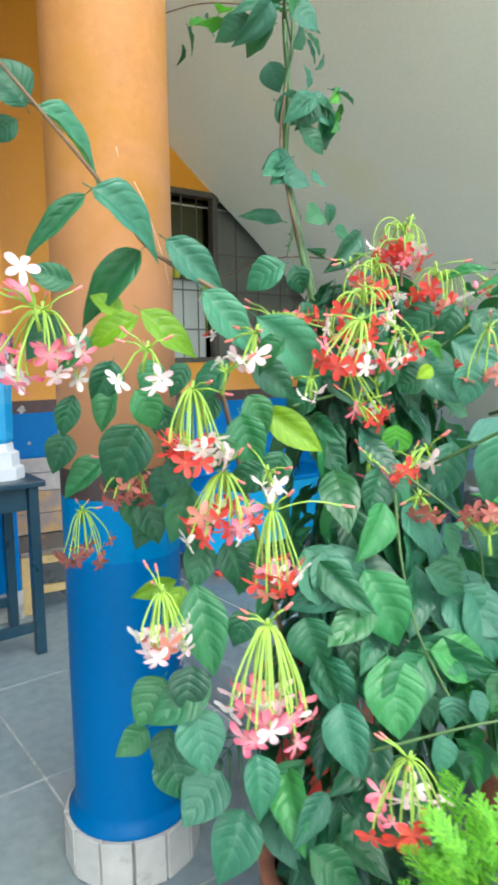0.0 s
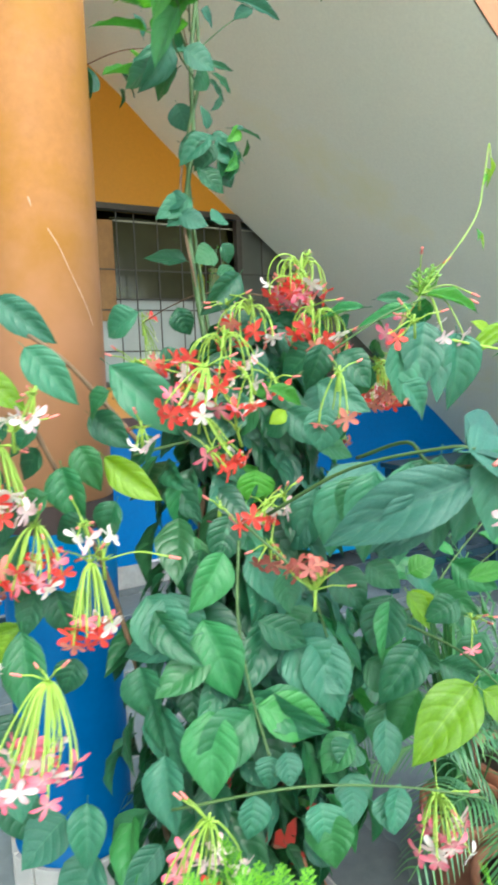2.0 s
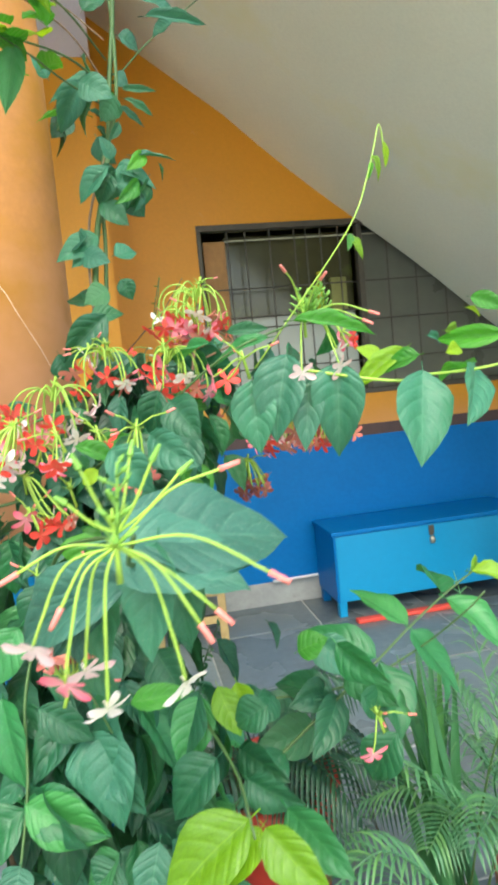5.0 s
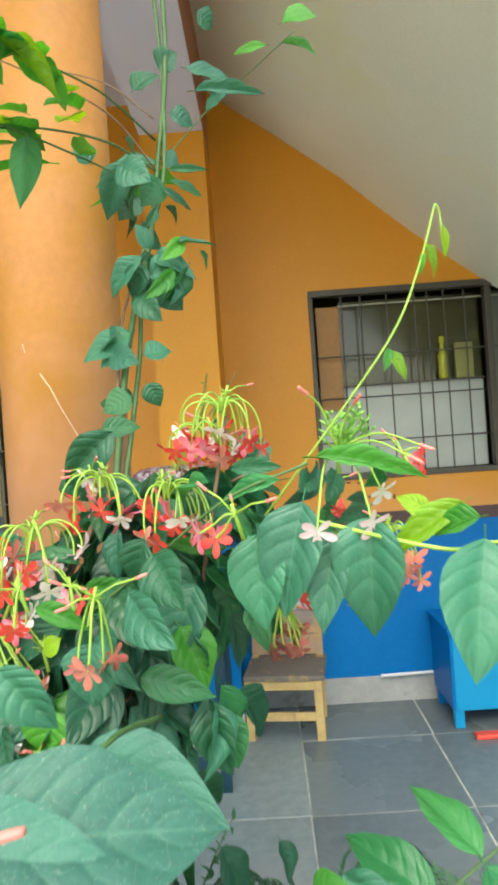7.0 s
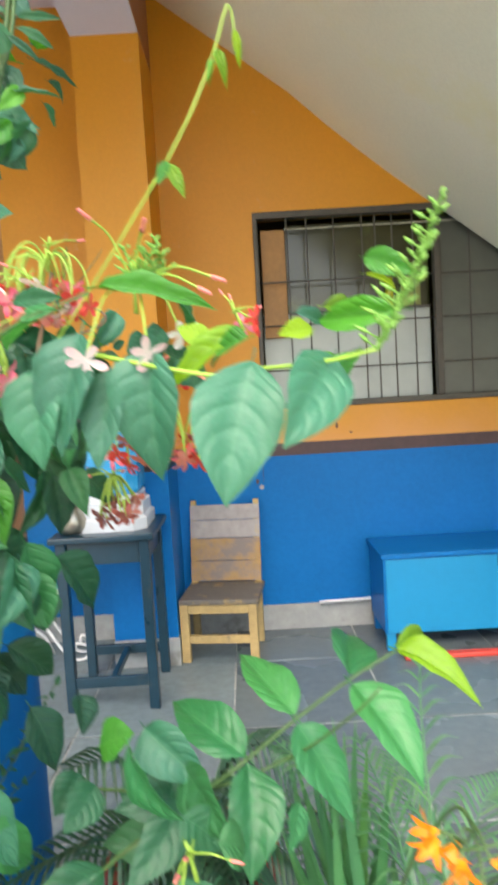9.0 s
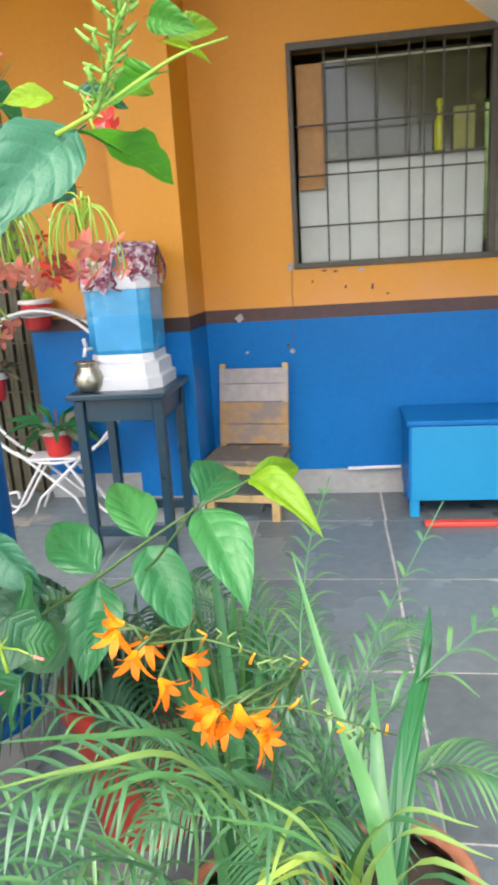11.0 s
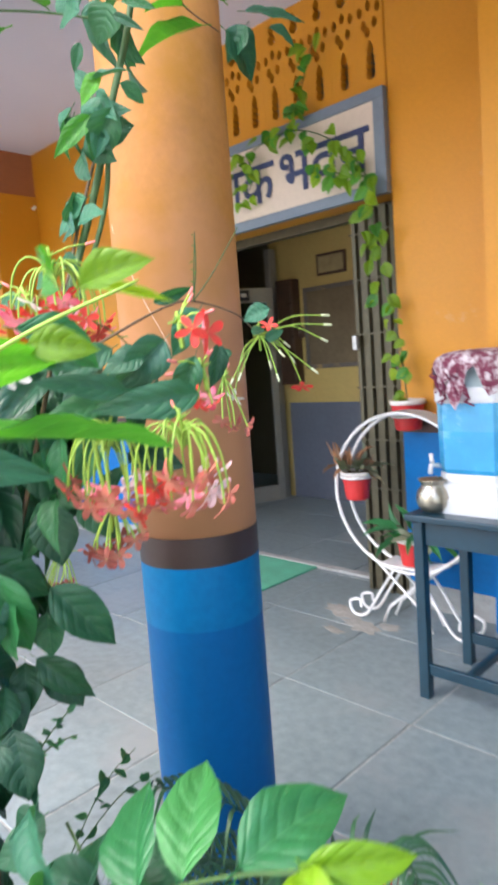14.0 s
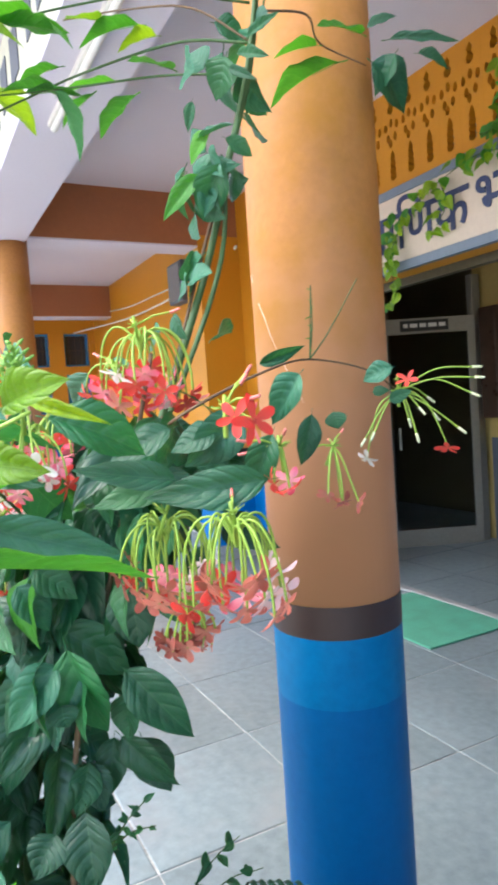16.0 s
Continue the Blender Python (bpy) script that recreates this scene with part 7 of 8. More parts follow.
def ribbon(bm, points, width, fold=0.25, uv=None):
    """Adds a tapering, folded strap leaf along the points."""
    pts = curve(points, 5)
    rows = []
    n = len(pts)
    for i, p in enumerate(pts):
        u = i / (n - 1)
        way = (pts[min(i + 1, n - 1)] - pts[max(i - 1, 0)]).normalized()
        side = way.cross(Vector((0, 0, 1)))
        if side.length < 0.05:
            side = Vector((1, 0, 0))
        side.normalize()
        up = side.cross(way)
        w = width * 0.5 * min(1, 0.35 + 3 * u) * (1 - u ** 3) + 0.0004
        rows.append((bm.verts.new(p + side * w + up * w * fold), bm.verts.new(p), bm.verts.new(p - side * w + up * w * fold)))
    for i in range(n - 1):
        for s in range(2):
            f = bm.faces.new((rows[i][s], rows[i + 1][s], rows[i + 1][s + 1], rows[i][s + 1]))
            if uv:
                for loop, (q, k) in zip(f.loops, ((i, s), (i + 1, s), (i + 1, s + 1), (i, s + 1))):
                    loop[uv].uv = (q / (n - 1), k / 2)


def strap(name, points, width, material, parent, fold=0.25):
    bm = bmesh.new()
    uv = bm.loops.layers.uv.new()
    ribbon(bm, points, width, fold, uv)
    ob = part(name, bm, material, parent, smooth=True)
    ob.matrix_parent_inverse = Matrix.Translation(parent.location).inverted()
    return ob


# orange lilies with sword leaves
lily = thing("orange_lily", "sword-leaved lily with bright orange flower sprays", "flowering plant", at=(1.50, 0.86, 0.22))
lr = random.Random(12)
for tip in ((1.428, 0.949, 0.757), (1.467, 0.932, 0.818), (1.503, 0.937, 0.812), (1.517, 0.926, 0.781), (1.407, 1.012, 0.723), (1.45, 0.99, 0.76), (1.49, 0.98, 0.77), (1.40, 1.05, 0.70), (1.53, 1.0, 0.72), (1.47, 0.96, 0.74), (1.55, 0.93, 0.74), (1.44, 0.90, 0.70), (1.56, 0.98, 0.68), (1.38, 0.95, 0.64), (1.42, 0.86, 0.80), (1.44, 0.87, 0.77), (1.455, 0.86, 0.74), (1.405, 0.87, 0.72), (1.385, 0.88, 0.68)):
    base = Vector((1.50 + lr.uniform(-0.05, 0.05), 0.86 + lr.uniform(-0.05, 0.05), 0.22))
    tip = Vector(tip)
    mid = base.lerp(tip, 0.5) + Vector((0, 0, 0.03))
    strap("sword_leaf", [base, mid, tip], 0.023, BLADE_GREEN, lily)
ORANGE_PETAL = petal_paint("orange_petal", (0.85, 0.16, 0.005), (0.85, 0.38, 0.01))


def trumpet(seed):
    """A lily flower: six pointed petals opening from a short tube."""
    r = random.Random(seed)
    bm = bmesh.new()
    uv = bm.loops.layers.uv.new()
    for p in range(6):
        turn = 2 * math.pi * p / 6 + r.uniform(-0.1, 0.1)
        rows = []
        spread = r.uniform(0.45, 1.0)
        for i in range(7):
            u = i / 6
            w = 0.115 * (0.35 + math.sin(math.pi * min(1, u * 0.9 + 0.05))) * (1 if u < 0.95 else 0.35)
            rad = 0.06 + spread * u ** 1.7
            rows.append([bm.verts.new(Matrix.Rotation(turn, 3, "Z") @ Vector((rad, s * w, u * 0.95 - 0.25 * u ** 3))) for s in (-1, 0, 1)])
        for i in range(6):
            for s in range(2):
                f = bm.faces.new((rows[i][s], rows[i + 1][s], rows[i + 1][s + 1], rows[i][s + 1]))
                for loop, q in zip(f.loops, (i, i + 1, i + 1, i)):
                    loop[uv].uv = (q / 6, 0.5)
    return mesh_of("flower", bm, ORANGE_PETAL, True)


TRUMPETS = [trumpet(s) for s in (1, 2, 3)]


BUD_GREEN = paint("pale_green_bud", (0.16, 0.25, 0.07), 0.5)


def lily_spray(points, count, seed):
    """A thin arching stalk with open flowers set to both sides of its end and small buds before them."""
    r = random.Random(seed)
    line = curve(points, 8)
    bm = bmesh.new()
    tube(bm, line, 0.0026, 6, 0.5)
    tip = line[-1]
    ends = []
    for i in range(count):
        p = line[-1 - i * 2]
        k = (i + 0.5) / count * 2 - 1
        end = tip + Vector((k * 0.022 + r.uniform(-0.008, 0.008), r.uniform(-0.018, 0.012), -0.012 * k + r.uniform(-0.014, 0.010)))
        tube(bm, [p, p.lerp(end, 0.5) + Vector((0, 0, 0.006)), end], 0.0016, 5, 1.0)
        ends.append((end, (Vector((k * 0.9 + r.uniform(-0.5, 0.5), r.uniform(-0.9, 0.2), r.uniform(-0.8, 0.1)))).normalized()))
    spray = part("flower_spray", bm, STEM_GREEN, lily, smooth=True)
    spray.matrix_parent_inverse = Matrix.Translation(lily.location).inverted()
    for end, way in ends:
        f = new("flower", r.choice(TRUMPETS))
        f.parent = spray
        f.matrix_basis = Matrix.Translation(end) @ way.to_track_quat("Z", "X").to_matrix().to_4x4() @ Matrix.Scale(r.uniform(0.021, 0.030), 4)
    for i in range(9):
        p = tip + Vector((0.045 + 0.009 * i, 0.01 * math.sin(i), 0.004 - 0.0035 * i))
        part("bud", tube(bmesh.new(), [p, p + Vector((r.uniform(-0.004, 0.008), 0, 0.005)), p + Vector((r.uniform(-0.004, 0.008), 0, 0.009))], 0.0014, 6, 0.5), BUD_GREEN if i % 4 else ORANGE_PETAL, spray, smooth=True)
    part("bud_stalk", tube(bmesh.new(), [tip, tip + Vector((0.045, 0, 0.006)), tip + Vector((0.125, 0.01, -0.025))], 0.0014, 5, 0.6), STEM_GREEN, spray, smooth=True)


lily_spray([(1.49, 0.85, 0.22), (1.51, 0.72, 0.68), (1.53, 0.56, 0.91), (1.535, 0.50, 0.94), (1.512, 0.457, 0.95)], 6, 5)
lily_spray([(1.52, 0.85, 0.22), (1.57, 0.74, 0.62), (1.62, 0.58, 0.85), (1.61, 0.50, 0.885), (1.575, 0.455, 0.895)], 9, 8)

# tall sword leaves and arching grass
grass = thing("grassy_plant", "arching grassy plant with long narrow leaves", "potted plant", at=(1.68, 0.56, 0.24))
gr = random.Random(5)
for pts, wide, m in (([(1.69, 0.53, 0.25), (1.70, 0.44, 0.60), (1.685, 0.455, 0.782), (1.657, 0.528, 0.833), (1.613, 0.621, 0.954)], 0.017, BLADE_GREEN),
                     ([(1.70, 0.52, 0.25), (1.695, 0.50, 0.60), (1.72, 0.60, 0.73), (1.753, 0.72, 0.765), (1.77, 0.80, 0.80)], 0.026, LEAF_KINDS["M"]),
                     ([(1.69, 0.54, 0.25), (1.695, 0.48, 0.62), (1.69, 0.56, 0.76), (1.69, 0.64, 0.80)], 0.017, BLADE_GREEN),
                     ([(1.64, 0.58, 0.25), (1.60, 0.54, 0.66), (1.53, 0.495, 0.828), (1.456, 0.46, 0.862), (1.397, 0.417, 0.889)], 0.012, BLADE_GREEN),
                     ([(1.64, 0.57, 0.25), (1.61, 0.53, 0.62), (1.53, 0.49, 0.812), (1.456, 0.455, 0.838), (1.385, 0.41, 0.85)], 0.011, PALE_GREEN),
                     ([(1.65, 0.56, 0.25), (1.61, 0.52, 0.60), (1.53, 0.48, 0.80), (1.46, 0.45, 0.815), (1.39, 0.40, 0.80)], 0.010, BLADE_GREEN)):
    strap("leaf", pts, wide, m, grass)
for i in range(13):
    j = Vector((gr.uniform(-0.03, 0.03), gr.uniform(-0.03, 0.04), gr.uniform(-0.06, 0.015)))
    end = Vector((1.575 + gr.uniform(-0.04, 0.03), 0.40 + gr.uniform(-0.04, 0.06), 0.80 + gr.uniform(-0.05, 0.03)))
    strap("leaf", [(1.68, 0.56, 0.25), Vector((1.665, 0.49, 0.64)) + j, Vector((1.625, 0.45, 0.79)) + j, end], gr.uniform(0.006, 0.010), PALE_GREEN if i % 2 else BLADE_GREEN, grass)
for i in range(6):
    j = Vector((gr.uniform(-0.03, 0.03), gr.uniform(-0.02, 0.05), gr.uniform(-0.06, 0.0)))
    strap("leaf", [(1.69, 0.55, 0.25), Vector((1.685, 0.46, 0.66)) + j, Vector((1.715, 0.40, 0.83)) + j, Vector((1.78, 0.36, 0.85)) + j * 1.5], gr.uniform(0.008, 0.012), PALE_GREEN if i % 2 else BLADE_GREEN, grass)


def frond(bm, uv, points, leaflets, long, width, droop=0.35):
    """Adds a palm frond: a rib with two rows of narrow leaflets."""
    line = curve(points, 10)
    n = len(line)
    for k in range(leaflets):
        u = 0.18 + 0.80 * k / leaflets
        i = min(n - 2, int(u * (n - 1)))
        p = line[i].lerp(line[i + 1], u * (n - 1) - i)
        way = (line[i + 1] - line[i]).normalized()
        side = way.cross(Vector((0, 0, 1))).normalized()
        size = long * math.sin(math.pi * min(0.95, 0.25 + 0.72 * u)) ** 0.7
        for s in (-1, 1):
            d = (way * 0.75 + side * s * 0.8).normalized()
            ribbon(bm, [p, p + d * size * 0.5 + Vector((0, 0, 0.03 * size)), p + d * size + Vector((0, 0, -droop * size))], width, 0.3, uv)
    tube(bm, line, 0.0028, 5, 0.4)


def palm(name, label, at, fronds, width=0.0065, droop=0.35):
    p = thing(name, label, "palm", at=at)
    for pts, count, long in fronds:
        bm = bmesh.new()
        uv = bm.loops.layers.uv.new()
        frond(bm, uv, [at, *pts], count, long, width, droop)
        o = part("frond", bm, PALM_GREEN, p, smooth=True)
        o.matrix_parent_inverse = Matrix.Translation(p.location).inverted()
    return p


palm("drooping_palm", "young palm with narrow drooping leaflets", (1.42, 0.62, 0.23), [
    ([(1.50, 0.58, 0.62), (1.49, 0.511, 0.780), (1.425, 0.457, 0.825), (1.36, 0.37, 0.83)], 15, 0.10),
    ([(1.49, 0.56, 0.56), (1.45, 0.475, 0.725), (1.39, 0.40, 0.745), (1.34, 0.33, 0.71)], 15, 0.10),
    ([(1.36, 0.62, 0.50), (1.27, 0.62, 0.62), (1.17, 0.60, 0.60)], 15, 0.10),
    ([(1.36, 0.56, 0.40), (1.26, 0.49, 0.46), (1.13, 0.41, 0.36)], 24, 0.13),
    ([(1.40, 0.54, 0.42), (1.37, 0.42, 0.48), (1.31, 0.28, 0.38)], 24, 0.13),
    ([(1.46, 0.54, 0.40), (1.51, 0.45, 0.46), (1.56, 0.33, 0.38)], 22, 0.12),
    ([(1.34, 0.64, 0.40), (1.24, 0.64, 0.47), (1.09, 0.62, 0.38)], 24, 0.13),
    ([(1.36, 0.70, 0.42), (1.28, 0.78, 0.50), (1.17, 0.85, 0.44)], 22, 0.12),
    ([(1.38, 0.58, 0.36), (1.30, 0.53, 0.36), (1.21, 0.47, 0.24)], 20, 0.12),
    ([(1.42, 0.55, 0.36), (1.43, 0.46, 0.36), (1.43, 0.37, 0.24)], 20, 0.12),
], 0.0048)
palm("feathery_palm", "feathery palm with sparse upright fronds", (1.74, 0.90, 0.25), [
    ([(1.63, 0.76, 0.55), (1.681, 0.789, 0.705), (1.733, 0.88, 0.769), (1.814, 0.985, 0.873)], 9, 0.075),
    ([(1.61, 0.85, 0.60), (1.606, 0.945, 0.780), (1.643, 1.089, 0.878)], 15, 0.085),
    ([(1.64, 0.72, 0.58), (1.72, 0.69, 0.735), (1.80, 0.72, 0.80), (1.87, 0.77, 0.82)], 8, 0.085),
    ([(1.58, 0.86, 0.55), (1.545, 0.91, 0.68), (1.51, 1.0, 0.76)], 19, 0.10),
    ([(1.57, 0.82, 0.50), (1.55, 0.78, 0.62), (1.53, 0.74, 0.70)], 16, 0.09),
    ([(1.50, 0.80, 0.50), (1.38, 0.73, 0.66), (1.24, 0.68, 0.735)], 18, 0.10),
    ([(1.62, 0.80, 0.45), (1.60, 0.68, 0.56), (1.57, 0.56, 0.58)], 24, 0.12),
    ([(1.54, 0.86, 0.42), (1.46, 0.80, 0.52), (1.38, 0.74, 0.50)], 24, 0.12),
    ([(1.66, 0.95, 0.45), (1.72, 1.04, 0.58), (1.80, 1.12, 0.60)], 22, 0.12),
    ([(1.70, 0.84, 0.44), (1.79, 0.80, 0.56), (1.88, 0.77, 0.56)], 22, 0.12),
    ([(1.57, 0.95, 0.46), (1.52, 1.04, 0.58), (1.47, 1.14, 0.60)], 22, 0.11),
    ([(1.60, 0.92, 0.52), (1.48, 0.98, 0.66), (1.38, 1.06, 0.72)], 24, 0.09),
    ([(1.66, 0.94, 0.50), (1.60, 1.02, 0.62), (1.58, 1.12, 0.66)], 24, 0.10),
    ([(1.58, 0.88, 0.44), (1.44, 0.90, 0.52), (1.32, 0.94, 0.48)], 22, 0.10),
    ([(1.58, 0.80, 0.48), (1.50, 0.70, 0.60), (1.40, 0.62, 0.58)], 22, 0.11),
], 0.0055)


PALM_DARK = leafy("dark_palm_leaflet", (0.02, 0.085, 0.045), glow=0.15, ribs=0.0)
dark_palm = palm("dark_palm", "dark green feathery palm in the red pot", (1.19, 1.30, 0.30), [
    ([(1.15, 1.22, 0.52), (1.09, 1.13, 0.66), (1.02, 1.04, 0.70)], 17, 0.12),
    ([(1.22, 1.22, 0.50), (1.27, 1.12, 0.60), (1.34, 1.02, 0.60)], 17, 0.12),
    ([(1.26, 1.30, 0.50), (1.35, 1.27, 0.60), (1.44, 1.22, 0.58)], 17, 0.12),
    ([(1.08, 1.22, 0.46), (0.95, 1.16, 0.46), (0.72, 1.12, 0.36)], 22, 0.15),
    ([(1.14, 1.18, 0.48), (1.04, 1.06, 0.50), (0.92, 0.98, 0.42)], 20, 0.13),
    ([(1.25, 1.16, 0.46), (1.30, 1.05, 0.48), (1.36, 0.96, 0.38)], 20, 0.13),
    ([(1.30, 1.22, 0.44), (1.40, 1.15, 0.44), (1.50, 1.08, 0.34)], 20, 0.13),
    ([(1.22, 1.20, 0.42), (1.25, 1.08, 0.42), (1.27, 0.98, 0.30)], 18, 0.12),
    ([(1.31, 1.32, 0.42), (1.42, 1.32, 0.42), (1.52, 1.30, 0.32)], 18, 0.12),
], 0.009, 0.8)
for leaflet in dark_palm.children:
    leaflet.data.materials[0] = PALM_DARK


pot_grass = thing("pot_grass", "arching pale green grass in the red pot", "potted plant", at=(1.19, 1.30, 0.29))
for i in range(34):
    a = gr.uniform(0, 6.283)
    out = Vector((math.cos(a), math.sin(a), 0))
    p = Vector((1.19, 1.30, 0.29)) + out * gr.uniform(0.0, 0.10)
    long = gr.uniform(0.10, 0.22)
    strap("leaf", [p, p + out * long * 0.3 + Vector((0, 0, long * 0.9)), p + out * long * 0.8 + Vector((0, 0, long * gr.uniform(0.7, 1.1)))], gr.uniform(0.007, 0.013), PALM_DARK if i % 3 else BLADE_GREEN, pot_grass)


# bright conifer
def spray_mesh(seed):
    """A flat fan of scale-leaved twigs."""
    r = random.Random(seed)
    bm = bmesh.new()
    uv = bm.loops.layers.uv.new()
    for k in range(13):
        u = k / 12
        s = -1 if k % 2 else 1
        long = 0.42 * math.sin(math.pi * (0.25 + 0.7 * u)) * r.uniform(0.8, 1.15)
        p = Vector((u, 0, 0.1 * u * u))
        d = Vector((0.75, 0.62 * s, r.uniform(-0.15, 0.25))).normalized()
        ribbon(bm, [p, p + d * long * 0.5, p + d * long], 0.05, 0.2, uv)
        for j in (0.3, 0.5, 0.7):
            q = p + d * long * j
            for s2 in (-1, 1):
                e = (d + Vector((0.1, 0.9 * s2, r.uniform(-0.2, 0.3)))).normalized()
                ribbon(bm, [q, q + e * long * 0.2, q + e * long * 0.38], 0.038, 0.2, uv)
    ribbon(bm, [(0, 0, 0), (0.5, 0, 0.03), (1.05, 0, 0.12)], 0.06, 0.2, uv)
    return mesh_of("spray", bm, FERN_GREEN, True)


SPRAYS = [spray_mesh(s) for s in (3, 4, 5)]


def conifer(x, y, z0, z1, r0, count, seed, label):
    c = thing("conifer", label, "conifer", at=(x, y, z0))
    r = random.Random(seed)
    part("trunk", tube(bmesh.new(), [(0, 0, 0), (0.01, 0, (z1 - z0) * 0.5), (0, 0, (z1 - z0) * 0.9)], 0.012, 7, 0.4), STEM_WOOD, c)
    for i in range(count):
        k = r.random() ** 0.6
        a = r.uniform(0, 2 * math.pi)
        rad = r0 * (1 - 0.55 * k) * r.uniform(0.35, 1.0)
        p = Vector((rad * math.cos(a), rad * math.sin(a), (z1 - z0) * k * r.uniform(0.85, 1.0)))
        d = Vector((math.cos(a) * 0.7, math.sin(a) * 0.7, r.uniform(0.5, 1.3))).normalized()
        o = new("spray", r.choice(SPRAYS))
        o.parent = c
        o.matrix_basis = Matrix.Translation(p) @ d.to_track_quat("X", "Z").to_matrix().to_4x4() @ Matrix.Rotation(r.uniform(0, 6.3), 4, "X") @ Matrix.Scale(r.uniform(0.042, 0.065), 4)
    return c


conifer(0.63, 0.35, 0.25, 0.72, 0.20, 400, 2, "bright green feathery conifer in a pot")
conifer(0.96, 0.27, 0.10, 0.66, 0.12, 90, 6, "small bright green feathery conifer")


# ---- white wheel-shaped plant stand with pots ----
SX, SY = 0.145, 3.29
stand = thing("plant_stand", "white wrought iron wheel-shaped plant stand", "plant stand", at=(SX, SY, 0))
for dy in (-0.055, 0.055):
    ring = [(0.40 * math.cos(a), dy, 0.695 + 0.40 * math.sin(a)) for a in [2 * math.pi * i / 40 for i in range(41)]]
    part("hoop", tube(bmesh.new(), ring, 0.009, 8, close=False), WHITE_ENAMEL, stand, smooth=True)
    for s in (-1, 1):
        part("foot", tube(bmesh.new(), curve([(0.06 * s, dy, 0.31), (0.16 * s, dy, 0.16), (0.25 * s, dy, 0.03), (0.33 * s, dy, 0.02), (0.35 * s, dy, 0.08), (0.29 * s, dy, 0.10), (0.28 * s, dy, 0.06)], 6), 0.008, 8), WHITE_ENAMEL, stand, smooth=True)
        part("brace", tube(bmesh.new(), [(0.20 * s, dy, 0.36), (-0.10 * s, dy, 0.10), (-0.14 * s, dy, 0.012)], 0.007, 8), WHITE_ENAMEL, stand, smooth=True)
bm = bmesh.new()
arc = [(0.408 * math.cos(radians(a)), 0.695 + 0.408 * math.sin(radians(a))) for a in range(58, 121, 6)]
edges = [[bm.verts.new((x, y, z)) for x, z in arc] for y in (-0.068, 0.068)]
for i in range(len(arc) - 1):
    bm.faces.new((edges[0][i], edges[0][i + 1], edges[1][i + 1], edges[1][i]))
bmesh.ops.solidify(bm, geom=bm.faces[:], thickness=0.004)
part("top_plate", bm, WHITE_ENAMEL, stand, "bent white sheet over the top of the hoops")
part("holder", tube(bmesh.new(), [(-0.07 + 0.083 * math.cos(a), 0.15 + 0.083 * math.sin(a), 1.06) for a in [2 * math.pi * i / 24 for i in range(25)]], 0.006, 6, close=False), WHITE_ENAMEL, stand, smooth=True)
part("shelf", boxed(-0.14, 0.14, -0.08, 0.08, 0.318, 0.33, 0.004), WHITE_ENAMEL, stand)
part("holder", tube(bmesh.new(), [(-0.305 + 0.082 * math.cos(a), 0.082 * math.sin(a), 0.755) for a in [2 * math.pi * i / 24 for i in range(25)]], 0.006, 6, close=False), WHITE_ENAMEL, stand, smooth=True)
WHITE_RIM = paint("white_pot_rim", (0.7, 0.66, 0.62), 0.5)
RED_BRIGHT = paint("bright_red_pot", (0.55, 0.03, 0.03), 0.4, spread=0.12)
flower_pot(SX - 0.305, SY, 0.082, 0.15, RED_BRIGHT, "small red pot with pale rim hung in the stand's ring", 0.635, WHITE_RIM)
top_pot = flower_pot(SX - 0.07, SY + 0.15, 0.09, 0.155, RED_BRIGHT, "red and white striped pot behind the stand's top plate", 0.99, WHITE_RIM)
part("stripe", lathe(bmesh.new(), [(0.0775, 0.075), (0.0812, 0.10)], 28, cap=False), WHITE_RIM, top_pot, smooth=True)
flower_pot(SX + 0.02, SY, 0.085, 0.14, RED_BRIGHT, "red pot with pale rim low in the stand", 0.33, WHITE_RIM)


BLADES["W"] = [leaf_mesh("leaf", leafy("wilted_grey_leaf", (0.16, 0.20, 0.13), (0.22, 0.22, 0.15), glow=0.2, rough=0.7), 60 + i, 0.2, 0.3) for i in range(3)]
BLADES["X"] = [leaf_mesh("leaf", leafy("dry_brown_leaf", (0.22, 0.13, 0.08), glow=0.15, ribs=0.0, rough=0.8), 90 + i, 0.25, 0.4) for i in range(3)]


def tuft(name, label, at, count, long, wide, kind, seed, up=0.8, spread=1.0):
    t = thing(name, label, "potted plant", at=at)
    r = random.Random(seed)
    for i in range(count):
        a = r.uniform(0, 6.283)
        out = Vector((math.cos(a) * spread, math.sin(a) * spread, r.uniform(0.2, 1.0) * up)).normalized()
        base = Vector(at) + Vector((math.cos(a), math.sin(a), 0)) * 0.02 + out * long * r.uniform(0.1, 0.5)
        tip = base + (out + Vector((0, 0, r.uniform(-0.9, 0.1)))).normalized() * long * r.uniform(0.6, 1.1)
        o = new("leaf", r.choice(BLADES[kind]))
        place(o, t, leaf_pose(base, tip, wide * r.uniform(0.8, 1.2), math.degrees(a) + 180 * (r.random() < 0.2)))
    part("stalk", tube(bmesh.new(), [(0, 0, -0.02), (0.005, 0, long * 0.6)], 0.006, 6), STEM_WOOD, t)
    return t


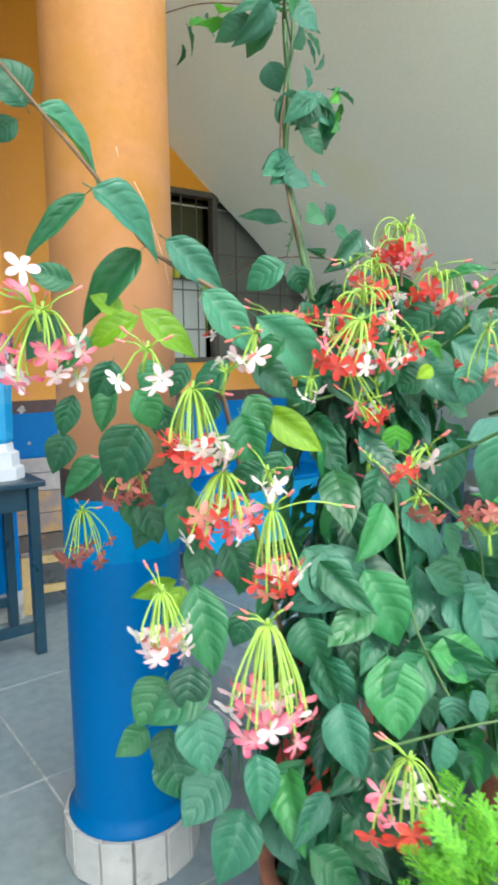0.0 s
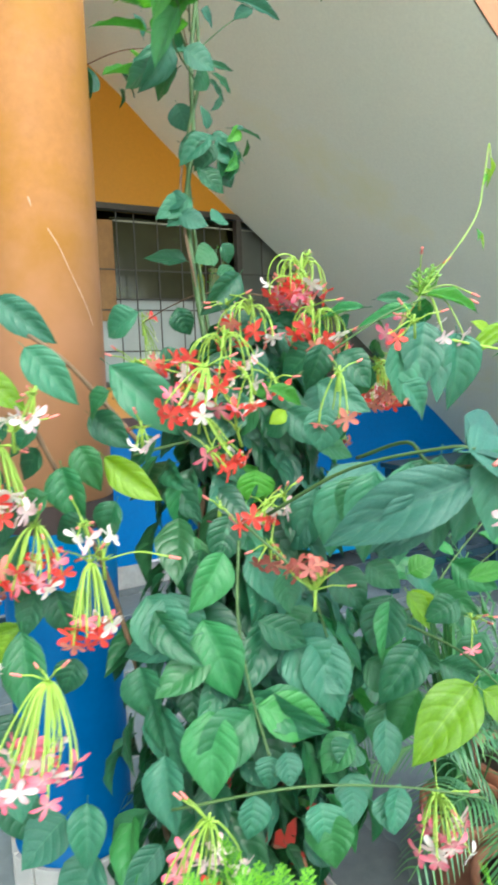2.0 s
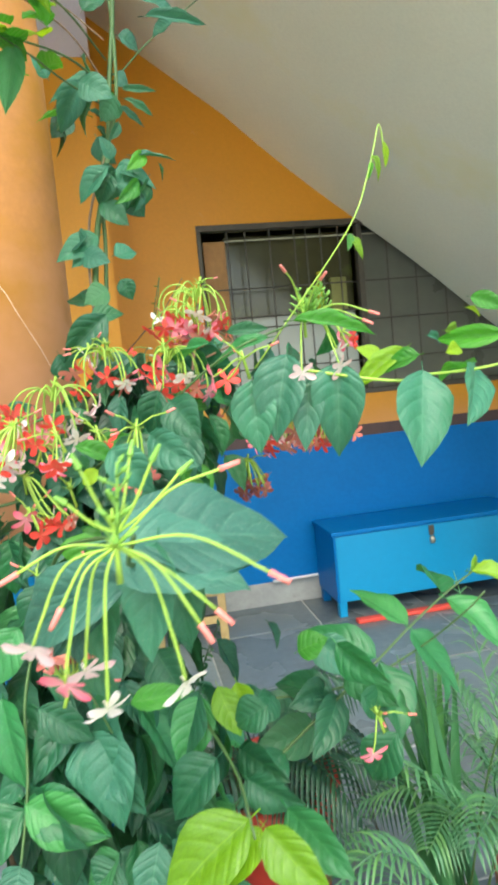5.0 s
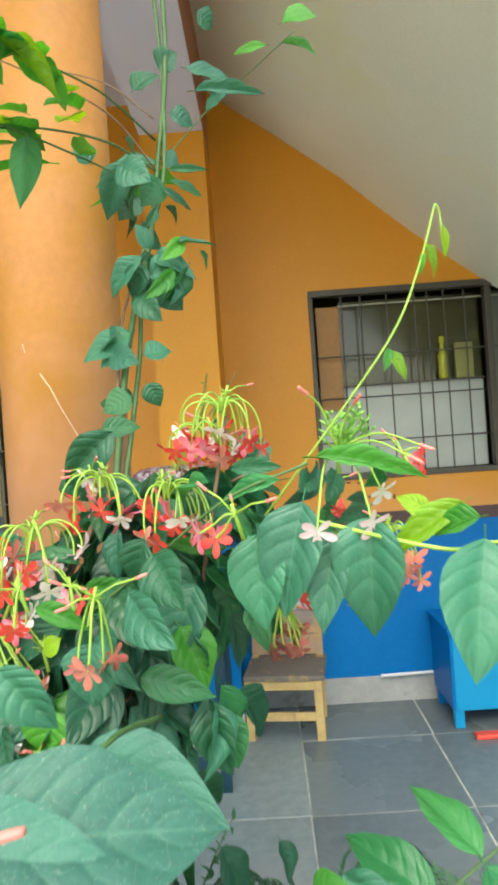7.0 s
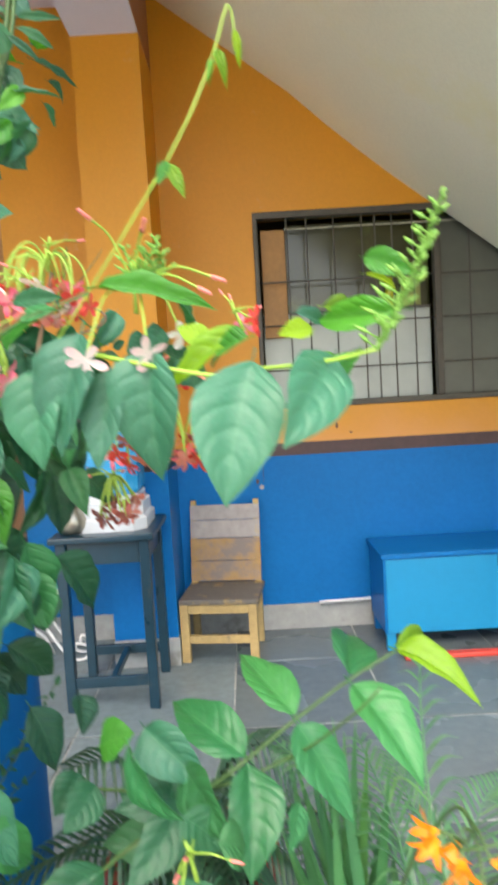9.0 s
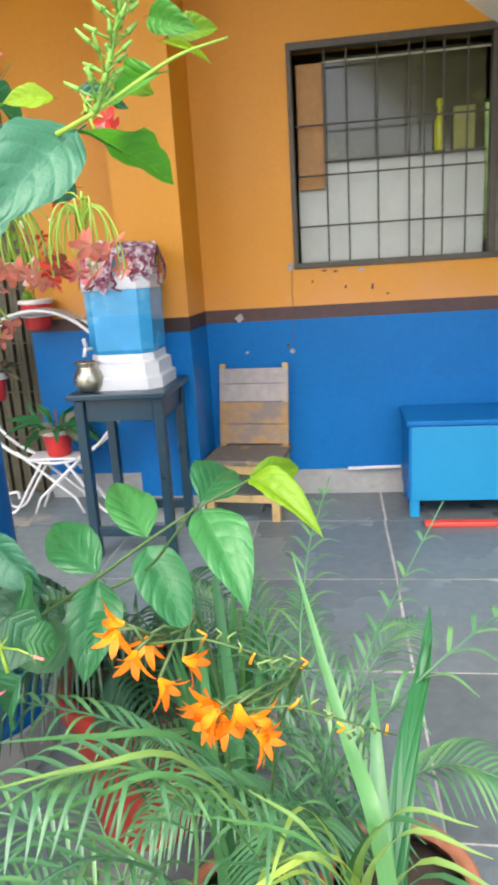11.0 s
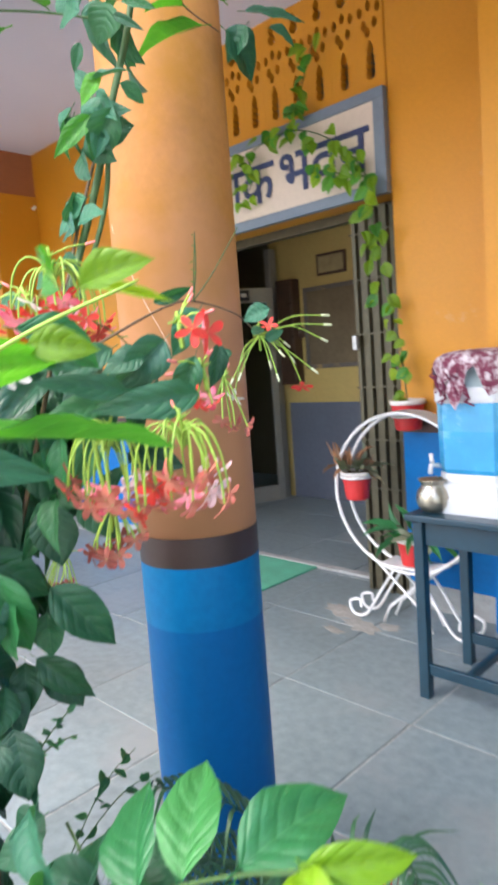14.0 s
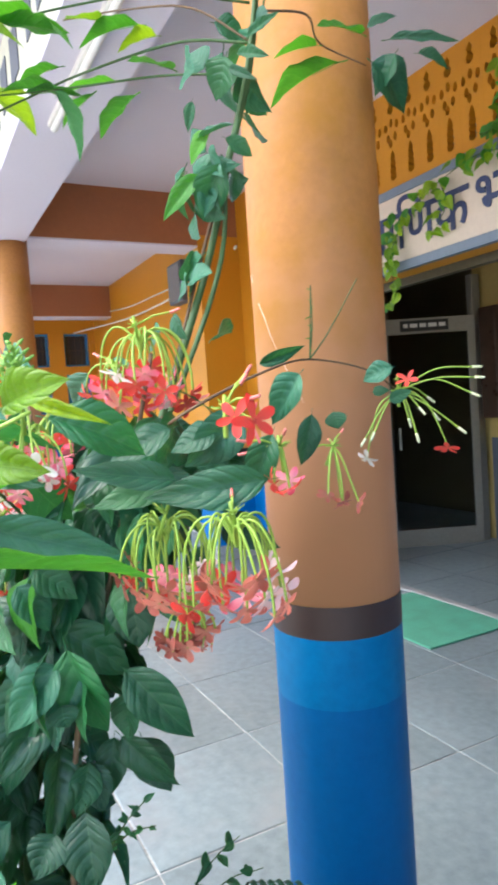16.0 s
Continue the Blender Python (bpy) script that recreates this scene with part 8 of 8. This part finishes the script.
tuft("wilted_plant", "half-dried plant with grey-green and brown leaves", (SX - 0.305, SY, 0.775), 16, 0.13, 0.06, "W", 4, 1.2)
tuft("dried_plant", "bunch of dry brown leaves and stalks in the hung pot", (SX - 0.345, SY - 0.01, 0.775), 18, 0.16, 0.03, "X", 14, 1.6, 0.7)
tuft("leafy_plant", "spider plant with narrow dark leaves in the low pot", (SX + 0.02, SY, 0.46), 34, 0.20, 0.03, "M", 8, 0.9)
tuft("leafy_plant", "pale green broad-leaved plant in the low pot", (SX + 0.06, SY - 0.02, 0.47), 9, 0.11, 0.07, "W", 18, 0.9)

# vine that climbs the gate and runs along the sign
vine = thing("money_plant", "yellow-green heart-leaved vine trained up the gate and along the sign", "climbing plant", at=(SX - 0.07, SY + 0.15, 1.13))
vr = random.Random(9)
paths = ([(0.075, 3.44, 1.13), (0.03, 3.46, 1.45), (-0.06, 3.48, 1.75), (-0.10, 3.47, 2.05), (-0.12, 3.46, 2.30), (-0.30, 3.45, 2.52), (-0.60, 3.45, 2.66), (-0.95, 3.45, 2.62), (-1.3, 3.45, 2.50), (-1.62, 3.45, 2.38)],
         [(-0.12, 3.46, 2.30), (-0.30, 3.45, 2.36), (-0.45, 3.45, 2.42)], [(-0.60, 3.45, 2.66), (-0.52, 3.46, 2.85), (-0.40, 3.46, 3.10)], [(-1.3, 3.45, 2.50), (-1.38, 3.44, 2.25), (-1.36, 3.44, 2.02)], [(-1.62, 3.45, 2.38), (-1.66, 3.44, 2.20), (-1.60, 3.43, 2.05)], [(-0.95, 3.45, 2.62), (-0.90, 3.44, 2.48), (-0.98, 3.44, 2.38)])
for p in paths:
    line = curve(p, 8)
    o = part("stem", tube(bmesh.new(), line, 0.004, 6, 0.6), STEM_GREEN, vine, smooth=True)
    o.matrix_parent_inverse = Matrix.Translation(vine.location).inverted()
    for i, q in enumerate(line):
        for _ in range(2):
            if vr.random() < (0.35 if 8 < i < 14 else 0.60 if q.x < -0.2 else 0.72):
                b = q + Vector((vr.uniform(-0.05, 0.05), vr.uniform(-0.04, 0.0), vr.uniform(-0.05, 0.05)))
                t = b + Vector((vr.uniform(-0.7, 0.7), vr.uniform(-0.5, 0.1), vr.uniform(-1, -0.2))).normalized() * vr.uniform(0.06, 0.10)
                place(new("leaf", vr.choice(BLADES["Y" if vr.random() < 0.7 else "G"])), vine, leaf_pose(b, t, vr.uniform(0.045, 0.07), -70 + vr.uniform(-40, 40)))

# ---- floor slabs ----
slabs = []
for v in range(18):
    r = random.Random(v % 9)
    gap, slip = (0.005, 0.0055) if v < 9 else (0.0042, 0.0026)
    bm = boxed(gap, 0.63 - gap, gap, 0.63 - gap, -0.02, 0.0, 0.003)
    for w in bm.verts:
        w.co.x += r.uniform(-slip, slip)
        w.co.y += r.uniform(-slip, slip)
    slabs.append(mesh_of("slab", bm, SLATE if v < 9 else SLATE_WORN_LIT))
sr = random.Random(77)
for j in range(-3, 8):
    for i in range(-14, 9):
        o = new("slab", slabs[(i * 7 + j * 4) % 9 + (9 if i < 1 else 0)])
        o.parent = bed
        o.matrix_basis = Matrix.Translation((0.61 + 0.63 * i, 1.855 + 0.63 * j, sr.uniform(-0.0015, 0.0012)))
